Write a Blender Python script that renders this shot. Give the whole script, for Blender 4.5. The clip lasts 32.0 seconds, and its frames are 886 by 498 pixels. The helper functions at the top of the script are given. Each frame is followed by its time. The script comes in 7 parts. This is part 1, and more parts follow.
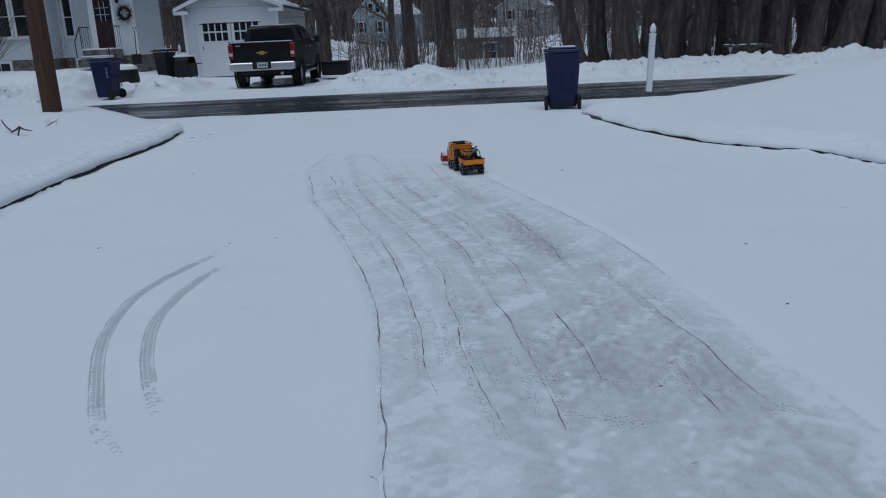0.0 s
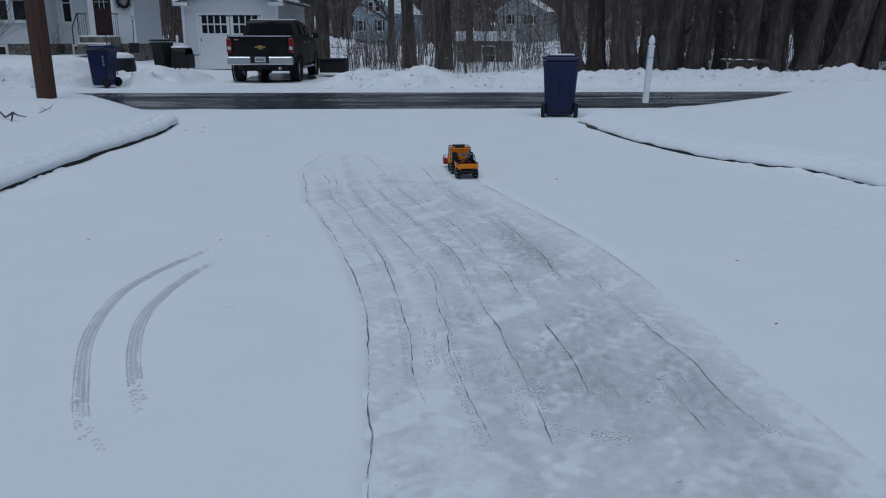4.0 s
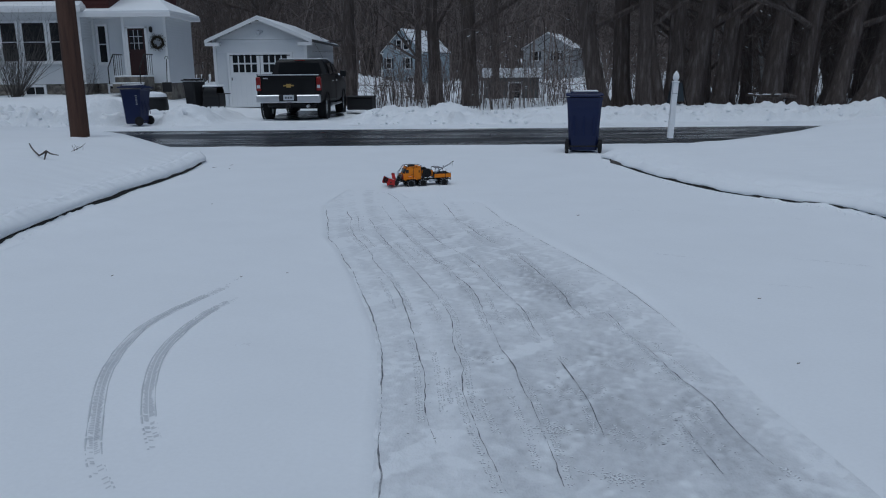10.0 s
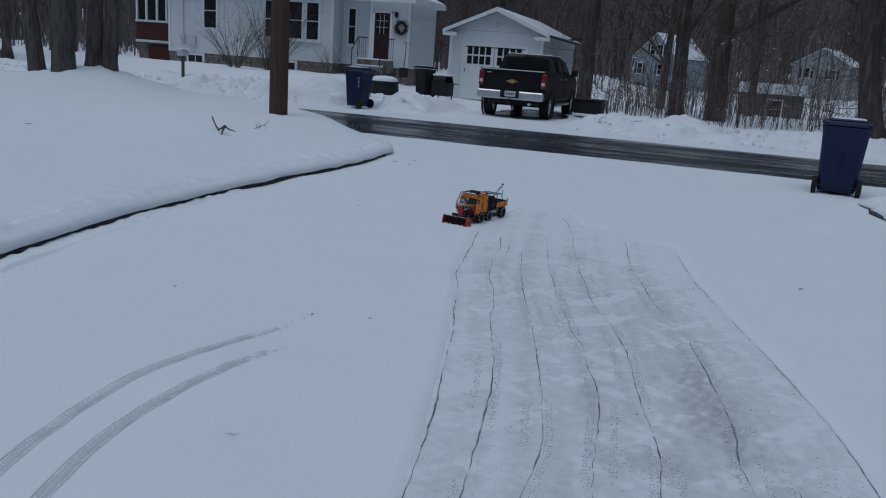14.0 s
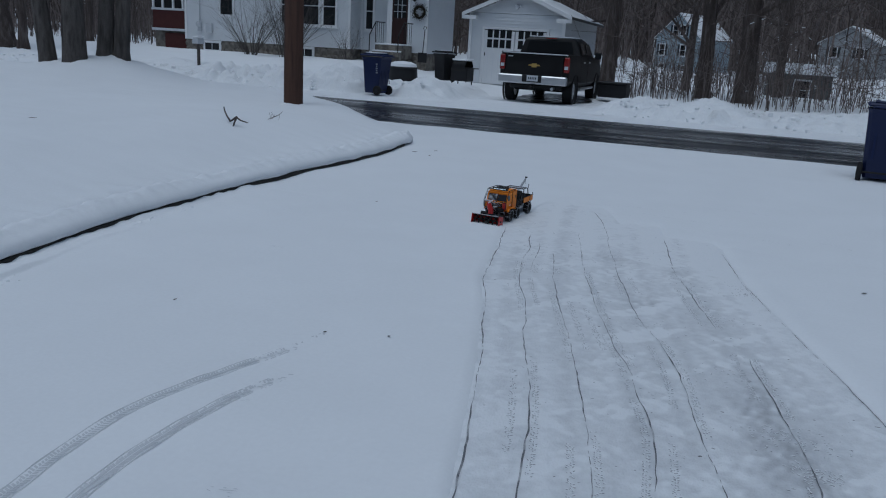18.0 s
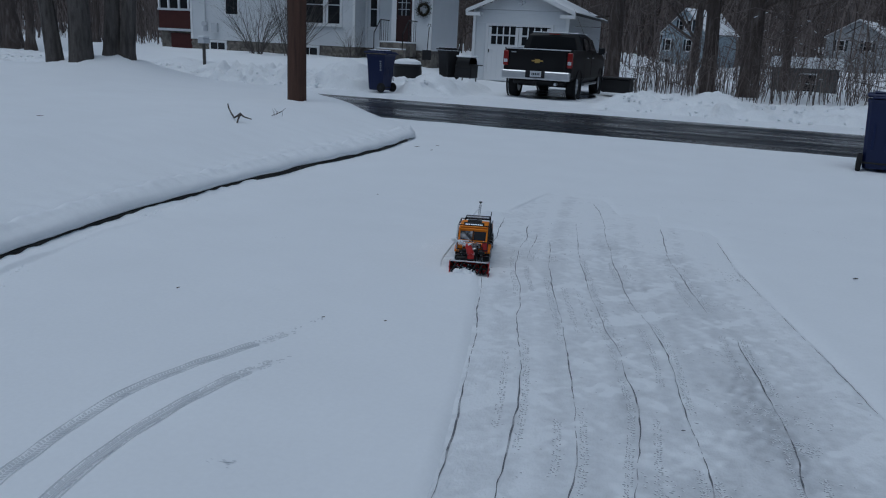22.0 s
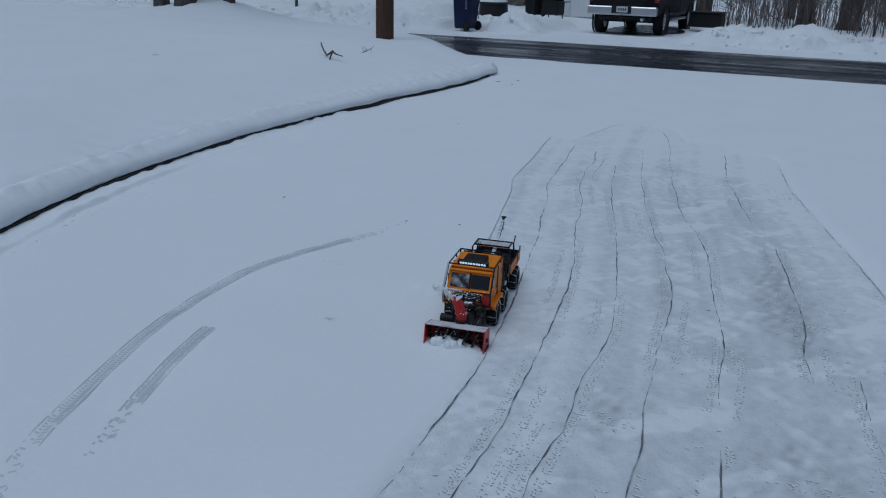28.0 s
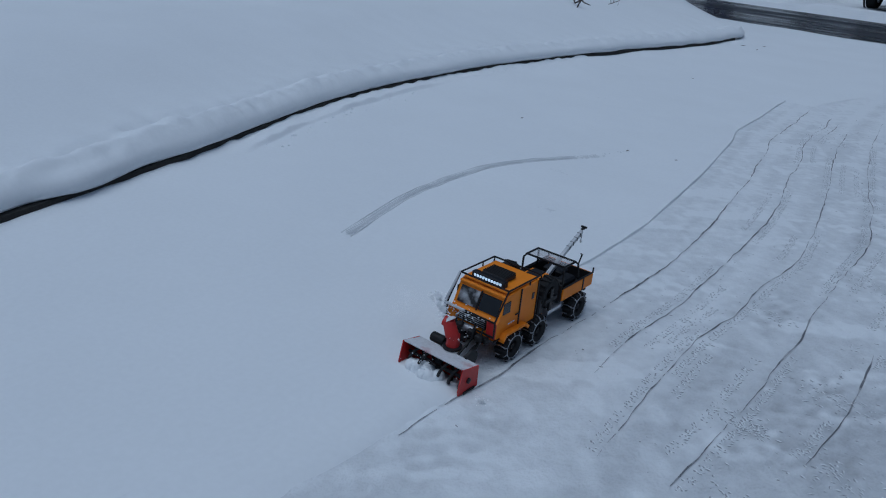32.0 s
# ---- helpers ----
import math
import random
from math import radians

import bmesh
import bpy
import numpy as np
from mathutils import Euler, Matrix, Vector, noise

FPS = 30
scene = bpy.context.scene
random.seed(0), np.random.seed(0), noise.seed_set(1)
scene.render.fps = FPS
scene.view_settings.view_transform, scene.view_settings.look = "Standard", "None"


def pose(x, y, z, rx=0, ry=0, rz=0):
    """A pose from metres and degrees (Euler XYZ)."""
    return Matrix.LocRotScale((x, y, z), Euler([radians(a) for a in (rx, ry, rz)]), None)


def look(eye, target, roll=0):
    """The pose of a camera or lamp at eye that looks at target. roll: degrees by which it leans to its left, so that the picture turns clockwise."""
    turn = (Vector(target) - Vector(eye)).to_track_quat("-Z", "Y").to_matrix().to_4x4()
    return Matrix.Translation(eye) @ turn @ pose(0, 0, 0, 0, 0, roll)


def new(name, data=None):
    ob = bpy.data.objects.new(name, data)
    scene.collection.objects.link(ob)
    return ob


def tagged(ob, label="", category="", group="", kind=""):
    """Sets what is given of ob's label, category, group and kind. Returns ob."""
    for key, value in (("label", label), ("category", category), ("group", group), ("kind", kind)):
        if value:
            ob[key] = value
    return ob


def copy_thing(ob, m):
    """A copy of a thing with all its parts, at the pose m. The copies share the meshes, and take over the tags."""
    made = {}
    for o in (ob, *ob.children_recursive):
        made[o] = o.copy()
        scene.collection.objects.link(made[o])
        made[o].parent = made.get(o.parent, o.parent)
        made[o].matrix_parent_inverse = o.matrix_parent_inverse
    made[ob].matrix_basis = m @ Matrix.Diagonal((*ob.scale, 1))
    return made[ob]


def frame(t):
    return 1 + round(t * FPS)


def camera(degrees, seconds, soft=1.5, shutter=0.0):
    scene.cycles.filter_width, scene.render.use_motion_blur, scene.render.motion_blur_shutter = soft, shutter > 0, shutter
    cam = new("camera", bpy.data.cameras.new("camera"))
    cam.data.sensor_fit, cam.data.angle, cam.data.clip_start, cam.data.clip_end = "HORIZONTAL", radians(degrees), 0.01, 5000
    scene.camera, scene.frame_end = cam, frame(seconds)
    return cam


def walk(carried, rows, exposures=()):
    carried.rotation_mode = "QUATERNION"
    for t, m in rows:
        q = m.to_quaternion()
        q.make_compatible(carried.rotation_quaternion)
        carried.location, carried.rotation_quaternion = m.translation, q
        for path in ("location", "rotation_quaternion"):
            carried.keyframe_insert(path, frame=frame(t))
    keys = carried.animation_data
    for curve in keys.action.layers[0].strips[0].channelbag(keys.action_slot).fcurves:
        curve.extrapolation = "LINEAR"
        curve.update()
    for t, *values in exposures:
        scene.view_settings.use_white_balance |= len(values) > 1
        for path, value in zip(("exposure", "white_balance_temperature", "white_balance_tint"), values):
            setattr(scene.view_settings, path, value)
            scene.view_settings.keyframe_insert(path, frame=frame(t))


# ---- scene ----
cam = camera(59.4, 32.0, 1.1)
PATH = [
    (0, (0.458, -1.717, 1.464), (0.490, 0.209, 0.925), -2.5),
    (0.5, (0.427, -1.699, 1.470), (0.459, 0.226, 0.932), -1.6),
    (1, (0.400, -1.720, 1.485), (0.444, 0.208, 0.953), -0.9),
    (1.5, (0.402, -1.716, 1.488), (0.450, 0.211, 0.956), -0.6),
    (2, (0.405, -1.695, 1.481), (0.457, 0.232, 0.946), -0.2),
    (2.5, (0.406, -1.695, 1.486), (0.461, 0.230, 0.946), 0.1),
    (3, (0.417, -1.696, 1.485), (0.475, 0.230, 0.946), 0.1),
    (3.5, (0.443, -1.703, 1.487), (0.501, 0.222, 0.948), 0.1),
    (5.5, (0.452, -1.701, 1.491), (0.497, 0.229, 0.971), -0.8),
    (6, (0.458, -1.703, 1.486), (0.500, 0.227, 0.965), -0.9),
    (6.5, (0.459, -1.711, 1.491), (0.501, 0.219, 0.971), -1.0),
    (7, (0.459, -1.702, 1.484), (0.504, 0.229, 0.964), -0.9),
    (7.5, (0.460, -1.699, 1.494), (0.505, 0.233, 0.976), -0.8),
    (8, (0.459, -1.703, 1.490), (0.502, 0.230, 0.977), -0.7),
    (8.5, (0.455, -1.704, 1.499), (0.493, 0.234, 1.006), -0.3),
    (9, (0.457, -1.707, 1.501), (0.495, 0.237, 1.032), 0.2),
    (9.5, (0.476, -1.710, 1.508), (0.495, 0.236, 1.049), -0.0),
    (10, (0.515, -1.698, 1.503), (0.501, 0.250, 1.054), -0.5),
    (10.5, (0.598, -1.654, 1.490), (0.519, 0.294, 1.044), -0.7),
    (11, (0.660, -1.484, 1.454), (0.590, 0.457, 0.973), -0.3),
    (11.5, (0.750, -1.220, 1.451), (0.772, 0.702, 0.901), 0.1),
    (12, (0.923, -0.943, 1.449), (0.819, 0.975, 0.892), 0.9),
    (12.5, (0.964, -0.690, 1.441), (0.756, 1.214, 0.865), 3.0),
    (13, (0.922, -0.449, 1.482), (0.702, 1.457, 0.916), 4.4),
    (13.5, (0.933, -0.246, 1.492), (0.507, 1.651, 1.023), 4.0),
    (14, (0.957, -0.026, 1.508), (0.377, 1.830, 1.038), 4.2),
    (14.5, (0.870, 0.276, 1.468), (0.294, 2.131, 0.989), 4.9),
    (16.5, (0.783, 0.468, 1.502), (0.192, 2.312, 1.000), 5.0),
    (17, (0.771, 0.463, 1.505), (0.148, 2.293, 0.992), 4.7),
    (17.5, (0.767, 0.472, 1.498), (0.141, 2.300, 0.984), 3.9),
    (18, (0.763, 0.443, 1.512), (0.140, 2.273, 1.002), 3.4),
    (18.5, (0.751, 0.432, 1.514), (0.125, 2.261, 1.000), 3.4),
    (19, (0.743, 0.414, 1.509), (0.112, 2.242, 0.996), 3.4),
    (19.5, (0.749, 0.414, 1.513), (0.117, 2.241, 1.000), 3.5),
    (20, (0.757, 0.415, 1.513), (0.127, 2.242, 0.999), 3.5),
    (20.5, (0.763, 0.400, 1.509), (0.136, 2.229, 0.994), 3.5),
    (21, (0.753, 0.415, 1.495), (0.122, 2.241, 0.978), 3.4),
    (21.5, (0.773, 0.364, 1.490), (0.140, 2.190, 0.973), 3.1),
    (22, (0.872, 0.353, 1.484), (0.231, 2.176, 0.968), 2.8),
    (22.5, (0.942, 0.329, 1.469), (0.223, 2.126, 0.961), 1.7),
    (23, (0.968, 0.320, 1.468), (0.220, 2.105, 0.962), 1.7),
    (23.5, (0.994, 0.322, 1.458), (0.223, 2.097, 0.951), 1.8),
    (24, (1.007, 0.316, 1.460), (0.244, 2.093, 0.951), 2.2),
    (24.5, (0.976, 0.208, 1.461), (0.213, 1.984, 0.949), 2.2),
    (26.5, (1.200, 0.037, 1.489), (0.416, 1.777, 0.893), 1.3),
    (27, (1.216, -0.047, 1.498), (0.420, 1.689, 0.902), 1.5),
    (27.5, (1.188, -0.155, 1.464), (0.382, 1.552, 0.802), 1.0),
    (28, (1.214, -0.223, 1.477), (0.391, 1.475, 0.814), 1.5),
    (28.5, (1.297, -0.251, 1.478), (0.398, 1.398, 0.789), 2.7),
    (29, (1.399, -0.271, 1.465), (0.441, 1.337, 0.759), 3.0),
    (29.5, (1.442, -0.307, 1.468), (0.439, 1.269, 0.753), 3.2),
    (30, (1.423, -0.365, 1.459), (0.388, 1.187, 0.736), 3.8),
    (30.5, (1.382, -0.534, 1.443), (0.328, 0.999, 0.708), 4.4),
    (31, (1.403, -0.701, 1.445), (0.340, 0.822, 0.700), 5.2),
    (31.5, (1.488, -0.794, 1.458), (0.337, 0.652, 0.693), 5.0),
    (32, (1.596, -0.887, 1.424), (0.369, 0.481, 0.635), 5.1),
]
walk(cam, [(t, look(e, g, r)) for t, e, g, r in PATH], [(0.0, -1.05, 5250, 3), (7.0, -1.05, 5220, 3), (10.0, -1.07, 5290, 3), (13.5, -1.23, 5200, 3), (24.0, -1.23, 5200, 2), (28.0, -1.23, 5040, 2), (32.0, -1.23, 4950, 2)])

# ---- sky, sun and exposure ----
world = bpy.data.worlds.new("overcast_sky")
scene.world = world
world.use_nodes = True
wn = world.node_tree
sky = wn.nodes.new("ShaderNodeTexSky")
sky.sky_type = "NISHITA"
sky.sun_disc = False
sky.sun_elevation, sky.sun_rotation = radians(74), radians(200)
sky.air_density, sky.dust_density, sky.ozone_density = 1.0, 6.0, 1.0
wn.links.new(sky.outputs[0], wn.nodes["Background"].inputs[0])
wn.nodes["Background"].inputs[1].default_value = 0.09
sun = new("sun", bpy.data.lights.new("sun", "SUN"))
sun.data.energy, sun.data.angle, sun.data.color = 1.5, radians(60), (1.0, 0.98, 0.96)
sun.matrix_world = look((0, 0, 20), (1.5, 5, 0))

# ---- materials ----
def mat(name, color, rough=0.6, metal=0.0, vary=0.15, scale=8.0, fine=60.0, bump=0.1, depth=0.004,
        second=None, patch=(0.5, 0.65), emit=0.0, coat=0.0, spec=0.3, stretch=(1, 1, 1), island=0.0):
    """Procedural surface: base colour with coarse and fine variation, optional second colour in patches, and relief."""
    m = bpy.data.materials.new(name)
    m.use_nodes = True
    nt = m.node_tree
    b = nt.nodes["Principled BSDF"]
    b.inputs["Roughness"].default_value = rough
    b.inputs["Metallic"].default_value = metal
    b.inputs["Coat Weight"].default_value = coat
    b.inputs["Specular IOR Level"].default_value = spec
    co = nt.nodes.new("ShaderNodeTexCoord")
    mp = nt.nodes.new("ShaderNodeMapping")
    mp.inputs["Scale"].default_value = stretch
    nt.links.new(co.outputs["Object"], mp.inputs["Vector"])

    def noisy(s, d):
        n = nt.nodes.new("ShaderNodeTexNoise")
        n.inputs["Scale"].default_value = s
        n.inputs["Detail"].default_value = d
        nt.links.new(mp.outputs[0], n.inputs["Vector"])
        return n.outputs["Fac"]

    n1, n2 = noisy(scale, 4), noisy(fine, 3)
    mix = nt.nodes.new("ShaderNodeMath")
    mix.operation = "ADD"
    nt.links.new(n1, mix.inputs[0])
    nt.links.new(n2, mix.inputs[1])
    ramp = nt.nodes.new("ShaderNodeMapRange")
    ramp.inputs["From Min"].default_value, ramp.inputs["From Max"].default_value = 0.6, 1.4
    ramp.inputs["To Min"].default_value, ramp.inputs["To Max"].default_value = 1 - vary, 1 + vary
    nt.links.new(mix.outputs[0], ramp.inputs["Value"])
    tint = nt.nodes.new("ShaderNodeMix")
    tint.data_type = "RGBA"
    tint.inputs["A"].default_value = (*color, 1)
    tint.inputs["B"].default_value = (*(second or color), 1)
    tint.inputs["Factor"].default_value = 0.0
    if second:
        pr = nt.nodes.new("ShaderNodeMapRange")
        pr.inputs["From Min"].default_value, pr.inputs["From Max"].default_value = patch
        nt.links.new(noisy(scale * 0.6, 6), pr.inputs["Value"])
        nt.links.new(pr.outputs[0], tint.inputs["Factor"])
    mul = nt.nodes.new("ShaderNodeVectorMath")
    mul.operation = "SCALE"
    nt.links.new(tint.outputs["Result"], mul.inputs[0])
    nt.links.new(ramp.outputs[0], mul.inputs["Scale"])
    last = mul.outputs[0]
    if island:
        geo = nt.nodes.new("ShaderNodeNewGeometry")
        ir = nt.nodes.new("ShaderNodeMapRange")
        ir.inputs["To Min"].default_value, ir.inputs["To Max"].default_value = 1 - island, 1 + island
        nt.links.new(geo.outputs["Random Per Island"], ir.inputs["Value"])
        mul2 = nt.nodes.new("ShaderNodeVectorMath")
        mul2.operation = "SCALE"
        nt.links.new(last, mul2.inputs[0])
        nt.links.new(ir.outputs[0], mul2.inputs["Scale"])
        last = mul2.outputs[0]
    nt.links.new(last, b.inputs["Base Color"])
    if bump:
        bp = nt.nodes.new("ShaderNodeBump")
        bp.inputs["Strength"].default_value, bp.inputs["Distance"].default_value = bump, depth
        nt.links.new(mix.outputs[0], bp.inputs["Height"])
        nt.links.new(bp.outputs[0], b.inputs["Normal"])
    if emit:
        b.inputs["Emission Color"].default_value = (*color, 1)
        b.inputs["Emission Strength"].default_value = emit
    return m


def road_mat():
    """Wet asphalt with lighter dried streaks along the road and a few slushy patches."""
    m = mat("wet_asphalt", (0.022, 0.023, 0.026), 0.3, 0, 0.35, 1.2, 90, 0.5, 0.004, (0.085, 0.086, 0.09), (0.52, 0.74), stretch=(0.25, 2.2, 1))
    nt = m.node_tree
    b = nt.nodes["Principled BSDF"]
    n = nt.nodes.new("ShaderNodeTexNoise")
    n.inputs["Scale"].default_value = 1.0
    mp = nt.nodes["Mapping"]
    nt.links.new(mp.outputs[0], n.inputs["Vector"])
    r = nt.nodes.new("ShaderNodeMapRange")
    r.inputs["From Min"].default_value, r.inputs["From Max"].default_value = 0.35, 0.65
    r.inputs["To Min"].default_value, r.inputs["To Max"].default_value = 0.08, 0.45
    nt.links.new(n.outputs["Fac"], r.inputs["Value"])
    nt.links.new(r.outputs[0], b.inputs["Roughness"])
    return m


# snow greyed to paint the shade of shallow tracks and streaks
IMPRINT_SHADE = mat("shaded_imprint_snow", (0.61, 0.63, 0.655), 0.8, 0, 0.06, 20, 120, 0.3, 0.003)
def cleared_mat():
    """Scraped thin snow over asphalt: grey where it is thin, white where powder has settled again."""
    m = mat("scraped_snow", (0.49, 0.505, 0.53), 0.8, 0, 0.12, 14.0, 75, 0.8, 0.006, (0.40, 0.41, 0.43), (0.50, 0.70), stretch=(1.3, 0.9, 1))
    nt = m.node_tree
    b = nt.nodes["Principled BSDF"]
    at = nt.nodes.new("ShaderNodeAttribute")
    at.attribute_name = "cover"
    n = nt.nodes.new("ShaderNodeTexNoise")
    n.inputs["Scale"].default_value, n.inputs["Detail"].default_value = 26.0, 5.0
    nt.links.new(nt.nodes["Texture Coordinate"].outputs["Object"], n.inputs["Vector"])
    ad = nt.nodes.new("ShaderNodeMath")
    ad.operation = "MULTIPLY_ADD"
    ad.inputs[1].default_value = 0.42
    nt.links.new(n.outputs["Fac"], ad.inputs[0])
    nt.links.new(at.outputs["Fac"], ad.inputs[2])
    r = nt.nodes.new("ShaderNodeMapRange")
    r.inputs["From Min"].default_value, r.inputs["From Max"].default_value = 0.16, 0.98
    nt.links.new(ad.outputs[0], r.inputs["Value"])
    mx = nt.nodes.new("ShaderNodeMix")
    mx.data_type = "RGBA"
    mx.inputs["B"].default_value = (0.80, 0.82, 0.84, 1)
    nt.links.new(b.inputs["Base Color"].links[0].from_socket, mx.inputs["A"])
    nt.links.new(r.outputs[0], mx.inputs["Factor"])
    nt.links.new(mx.outputs["Result"], b.inputs["Base Color"])
    return m


SNOW = mat("fresh_snow", (0.80, 0.82, 0.84), 0.85, 0, 0.03, 1.4, 45, 0.12, 0.006)
# second colour paints the shaded hollows of the bank as grey patches
BANK = mat("ploughed_snow", (0.78, 0.80, 0.82), 0.85, 0, 0.05, 3.0, 22, 0.7, 0.03, (0.58, 0.585, 0.59), (0.62, 0.78))
CLEARED = cleared_mat()
# pressed snow, with the shade inside flat dents put into its grey
PRESSED_SHADE = mat("shaded_pressed_snow", (0.33, 0.34, 0.36), 0.75, 0, 0.08, 20, 120, 0.5, 0.004)
DARK_MARK = mat("dark_pass_mark", (0.15, 0.155, 0.17), 0.7, 0, 0.3, 15, 120, 0.4, 0.002, (0.46, 0.47, 0.49), (0.46, 0.62))
KERB = mat("dark_kerb", (0.035, 0.033, 0.03), 0.8, 0, 0.3, 12, 70, 0.5, 0.004)
ROAD = road_mat()
BARK = mat("grey_brown_bark", (0.105, 0.086, 0.078), 0.95, 0, 0.4, 5, 40, 1.0, 0.04, (0.19, 0.163, 0.15), (0.5, 0.7), stretch=(3, 3, 0.5))
BARK2 = mat("grey_bark", (0.105, 0.095, 0.088), 0.9, 0, 0.3, 6, 45, 0.9, 0.02, (0.055, 0.050, 0.047), (0.5, 0.7), stretch=(3, 3, 0.6))
TWIG = mat("brown_twigs", (0.150, 0.125, 0.114), 0.9, 0, 0.25, 3, 20, 0.0, island=0.6)
POLE = mat("brown_pole_wood", (0.082, 0.045, 0.032), 0.85, 0, 0.25, 4, 50, 0.5, 0.006, (0.046, 0.028, 0.022), (0.5, 0.7), stretch=(6, 6, 0.4))
SIDING = mat("white_siding", (0.72, 0.74, 0.76), 0.6, 0, 0.04, 1.5, 30, 0.1, 0.003)
TRIM = mat("white_trim", (0.78, 0.79, 0.80), 0.5, 0, 0.03, 3, 40, 0.1, 0.002)
# far houses: blue and white siding, dimmed in colour for distance haze and trees
BLUE_SIDING = mat("pale_blue_siding", (0.35, 0.42, 0.47), 0.7, 0, 0.05, 1, 20, 0.1, 0.003)
DIMMED_SIDING = mat("dimmed_white_siding", (0.40, 0.42, 0.44), 0.7, 0, 0.06, 1, 20, 0.1, 0.003)
STONE = mat("fieldstone", (0.23, 0.21, 0.18), 0.9, 0, 0.3, 5, 30, 0.7, 0.02, (0.12, 0.11, 0.10), (0.45, 0.6), island=0.35)
GLASS_DARK = mat("dark_window_glass", (0.02, 0.022, 0.025), 0.08, 0, 0.1, 3, 30, 0.0)
SHUTTER = mat("dark_shutter", (0.03, 0.04, 0.05), 0.6, 0, 0.1, 5, 40, 0.1, 0.002)
DOOR_RED = mat("dark_red_door", (0.030, 0.012, 0.012), 0.5, 0, 0.1, 4, 40, 0.1, 0.002)
MAROON = mat("maroon_boards", (0.062, 0.018, 0.016), 0.7, 0, 0.2, 5, 40, 0.2, 0.003)
ROOF_GREY = mat("grey_shingles", (0.12, 0.12, 0.12), 0.9, 0, 0.2, 6, 50, 0.3, 0.005)
WREATH = mat("dry_evergreen", (0.026, 0.022, 0.015), 0.9, 0, 0.4, 20, 90, 0.3, 0.004, island=0.5)
BIN_BLUE = mat("blue_bin_plastic", (0.010, 0.017, 0.066), 0.45, 0, 0.08, 5, 60, 0.15, 0.002)
BLACK_PL = mat("black_plastic", (0.015, 0.015, 0.017), 0.5, 0, 0.15, 8, 70, 0.2, 0.002)
RUBBER = mat("tyre_rubber", (0.016, 0.016, 0.017), 0.85, 0, 0.2, 20, 90, 0.3, 0.002)
CAR_BLACK = mat("black_car_paint", (0.005, 0.005, 0.006), 0.42, 0, 0.1, 2, 40, 0.05, 0.001, coat=0.12, spec=0.25)
CHROME = mat("brushed_chrome", (0.62, 0.63, 0.65), 0.3, 0.85, 0.06, 6, 60, 0.05, 0.001)
TAIL_RED = mat("red_lens", (0.20, 0.010, 0.01), 0.2, 0, 0.1, 10, 60, 0.0, coat=0.5)
def powder_mat():
    """Airborne snow flakes that let light through."""
    m = mat("snow_powder", (0.96, 0.97, 0.98), 1.0, 0, 0.02, 10, 60, 0.0, spec=0.0)
    nt = m.node_tree
    tl = nt.nodes.new("ShaderNodeBsdfTranslucent")
    tl.inputs["Color"].default_value = (0.97, 0.98, 0.99, 1)
    mx = nt.nodes.new("ShaderNodeMixShader")
    mx.inputs[0].default_value = 0.08
    nt.links.new(nt.nodes["Principled BSDF"].outputs[0], mx.inputs[1])
    nt.links.new(tl.outputs[0], mx.inputs[2])
    nt.links.new(mx.outputs[0], nt.nodes["Material Output"].inputs[0])
    return m


POWDER = powder_mat()
GOLD = mat("gold_emblem", (0.55, 0.38, 0.12), 0.35, 0.7, 0.05, 10, 60, 0.0)
PLATE_W = mat("pale_plate", (0.55, 0.57, 0.6), 0.5, 0, 0.05, 10, 60, 0.0)
ORANGE = mat("orange_paint", (0.78, 0.235, 0.004), 0.5, 0, 0.06, 9, 80, 0.08, 0.001, (0.68, 0.20, 0.006), (0.5, 0.75))
RED = mat("red_paint", (0.45, 0.02, 0.018), 0.45, 0, 0.1, 9, 80, 0.1, 0.001, (0.36, 0.03, 0.03), (0.5, 0.7), coat=0.2)
BLACK_METAL = mat("black_metal", (0.014, 0.014, 0.015), 0.45, 0.2, 0.15, 20, 90, 0.1, 0.001)
STEEL = mat("chain_steel", (0.40, 0.40, 0.42), 0.4, 0.8, 0.15, 40, 90, 0.1, 0.001)
ALU = mat("aluminium_boom", (0.55, 0.56, 0.58), 0.4, 0.6, 0.08, 20, 90, 0.1, 0.001)
FROSTED = mat("snow_dusted_metal", (0.62, 0.62, 0.64), 0.75, 0, 0.15, 18, 90, 0.4, 0.002, (0.40, 0.12, 0.12), (0.58, 0.78))
LED = mat("led_light", (0.80, 0.92, 1.0), 0.4, 0, 0.02, 10, 60, 0.0, emit=1.2)
HILL = mat("wooded_hillside", (0.082, 0.072, 0.070), 0.95, 0, 0.35, 0.12, 1.4, 0.0, 0.1, (0.45, 0.46, 0.48), (0.66, 0.80))
DUSTED_GLASS = mat("snow_dusted_windscreen", (0.03, 0.03, 0.033), 0.35, 0, 0.1, 38, 160, 0.1, 0.001, (0.42, 0.43, 0.45), (0.44, 0.66))
STICKER = mat("white_print", (0.75, 0.76, 0.78), 0.5, 0, 0.03, 10, 60, 0.0)


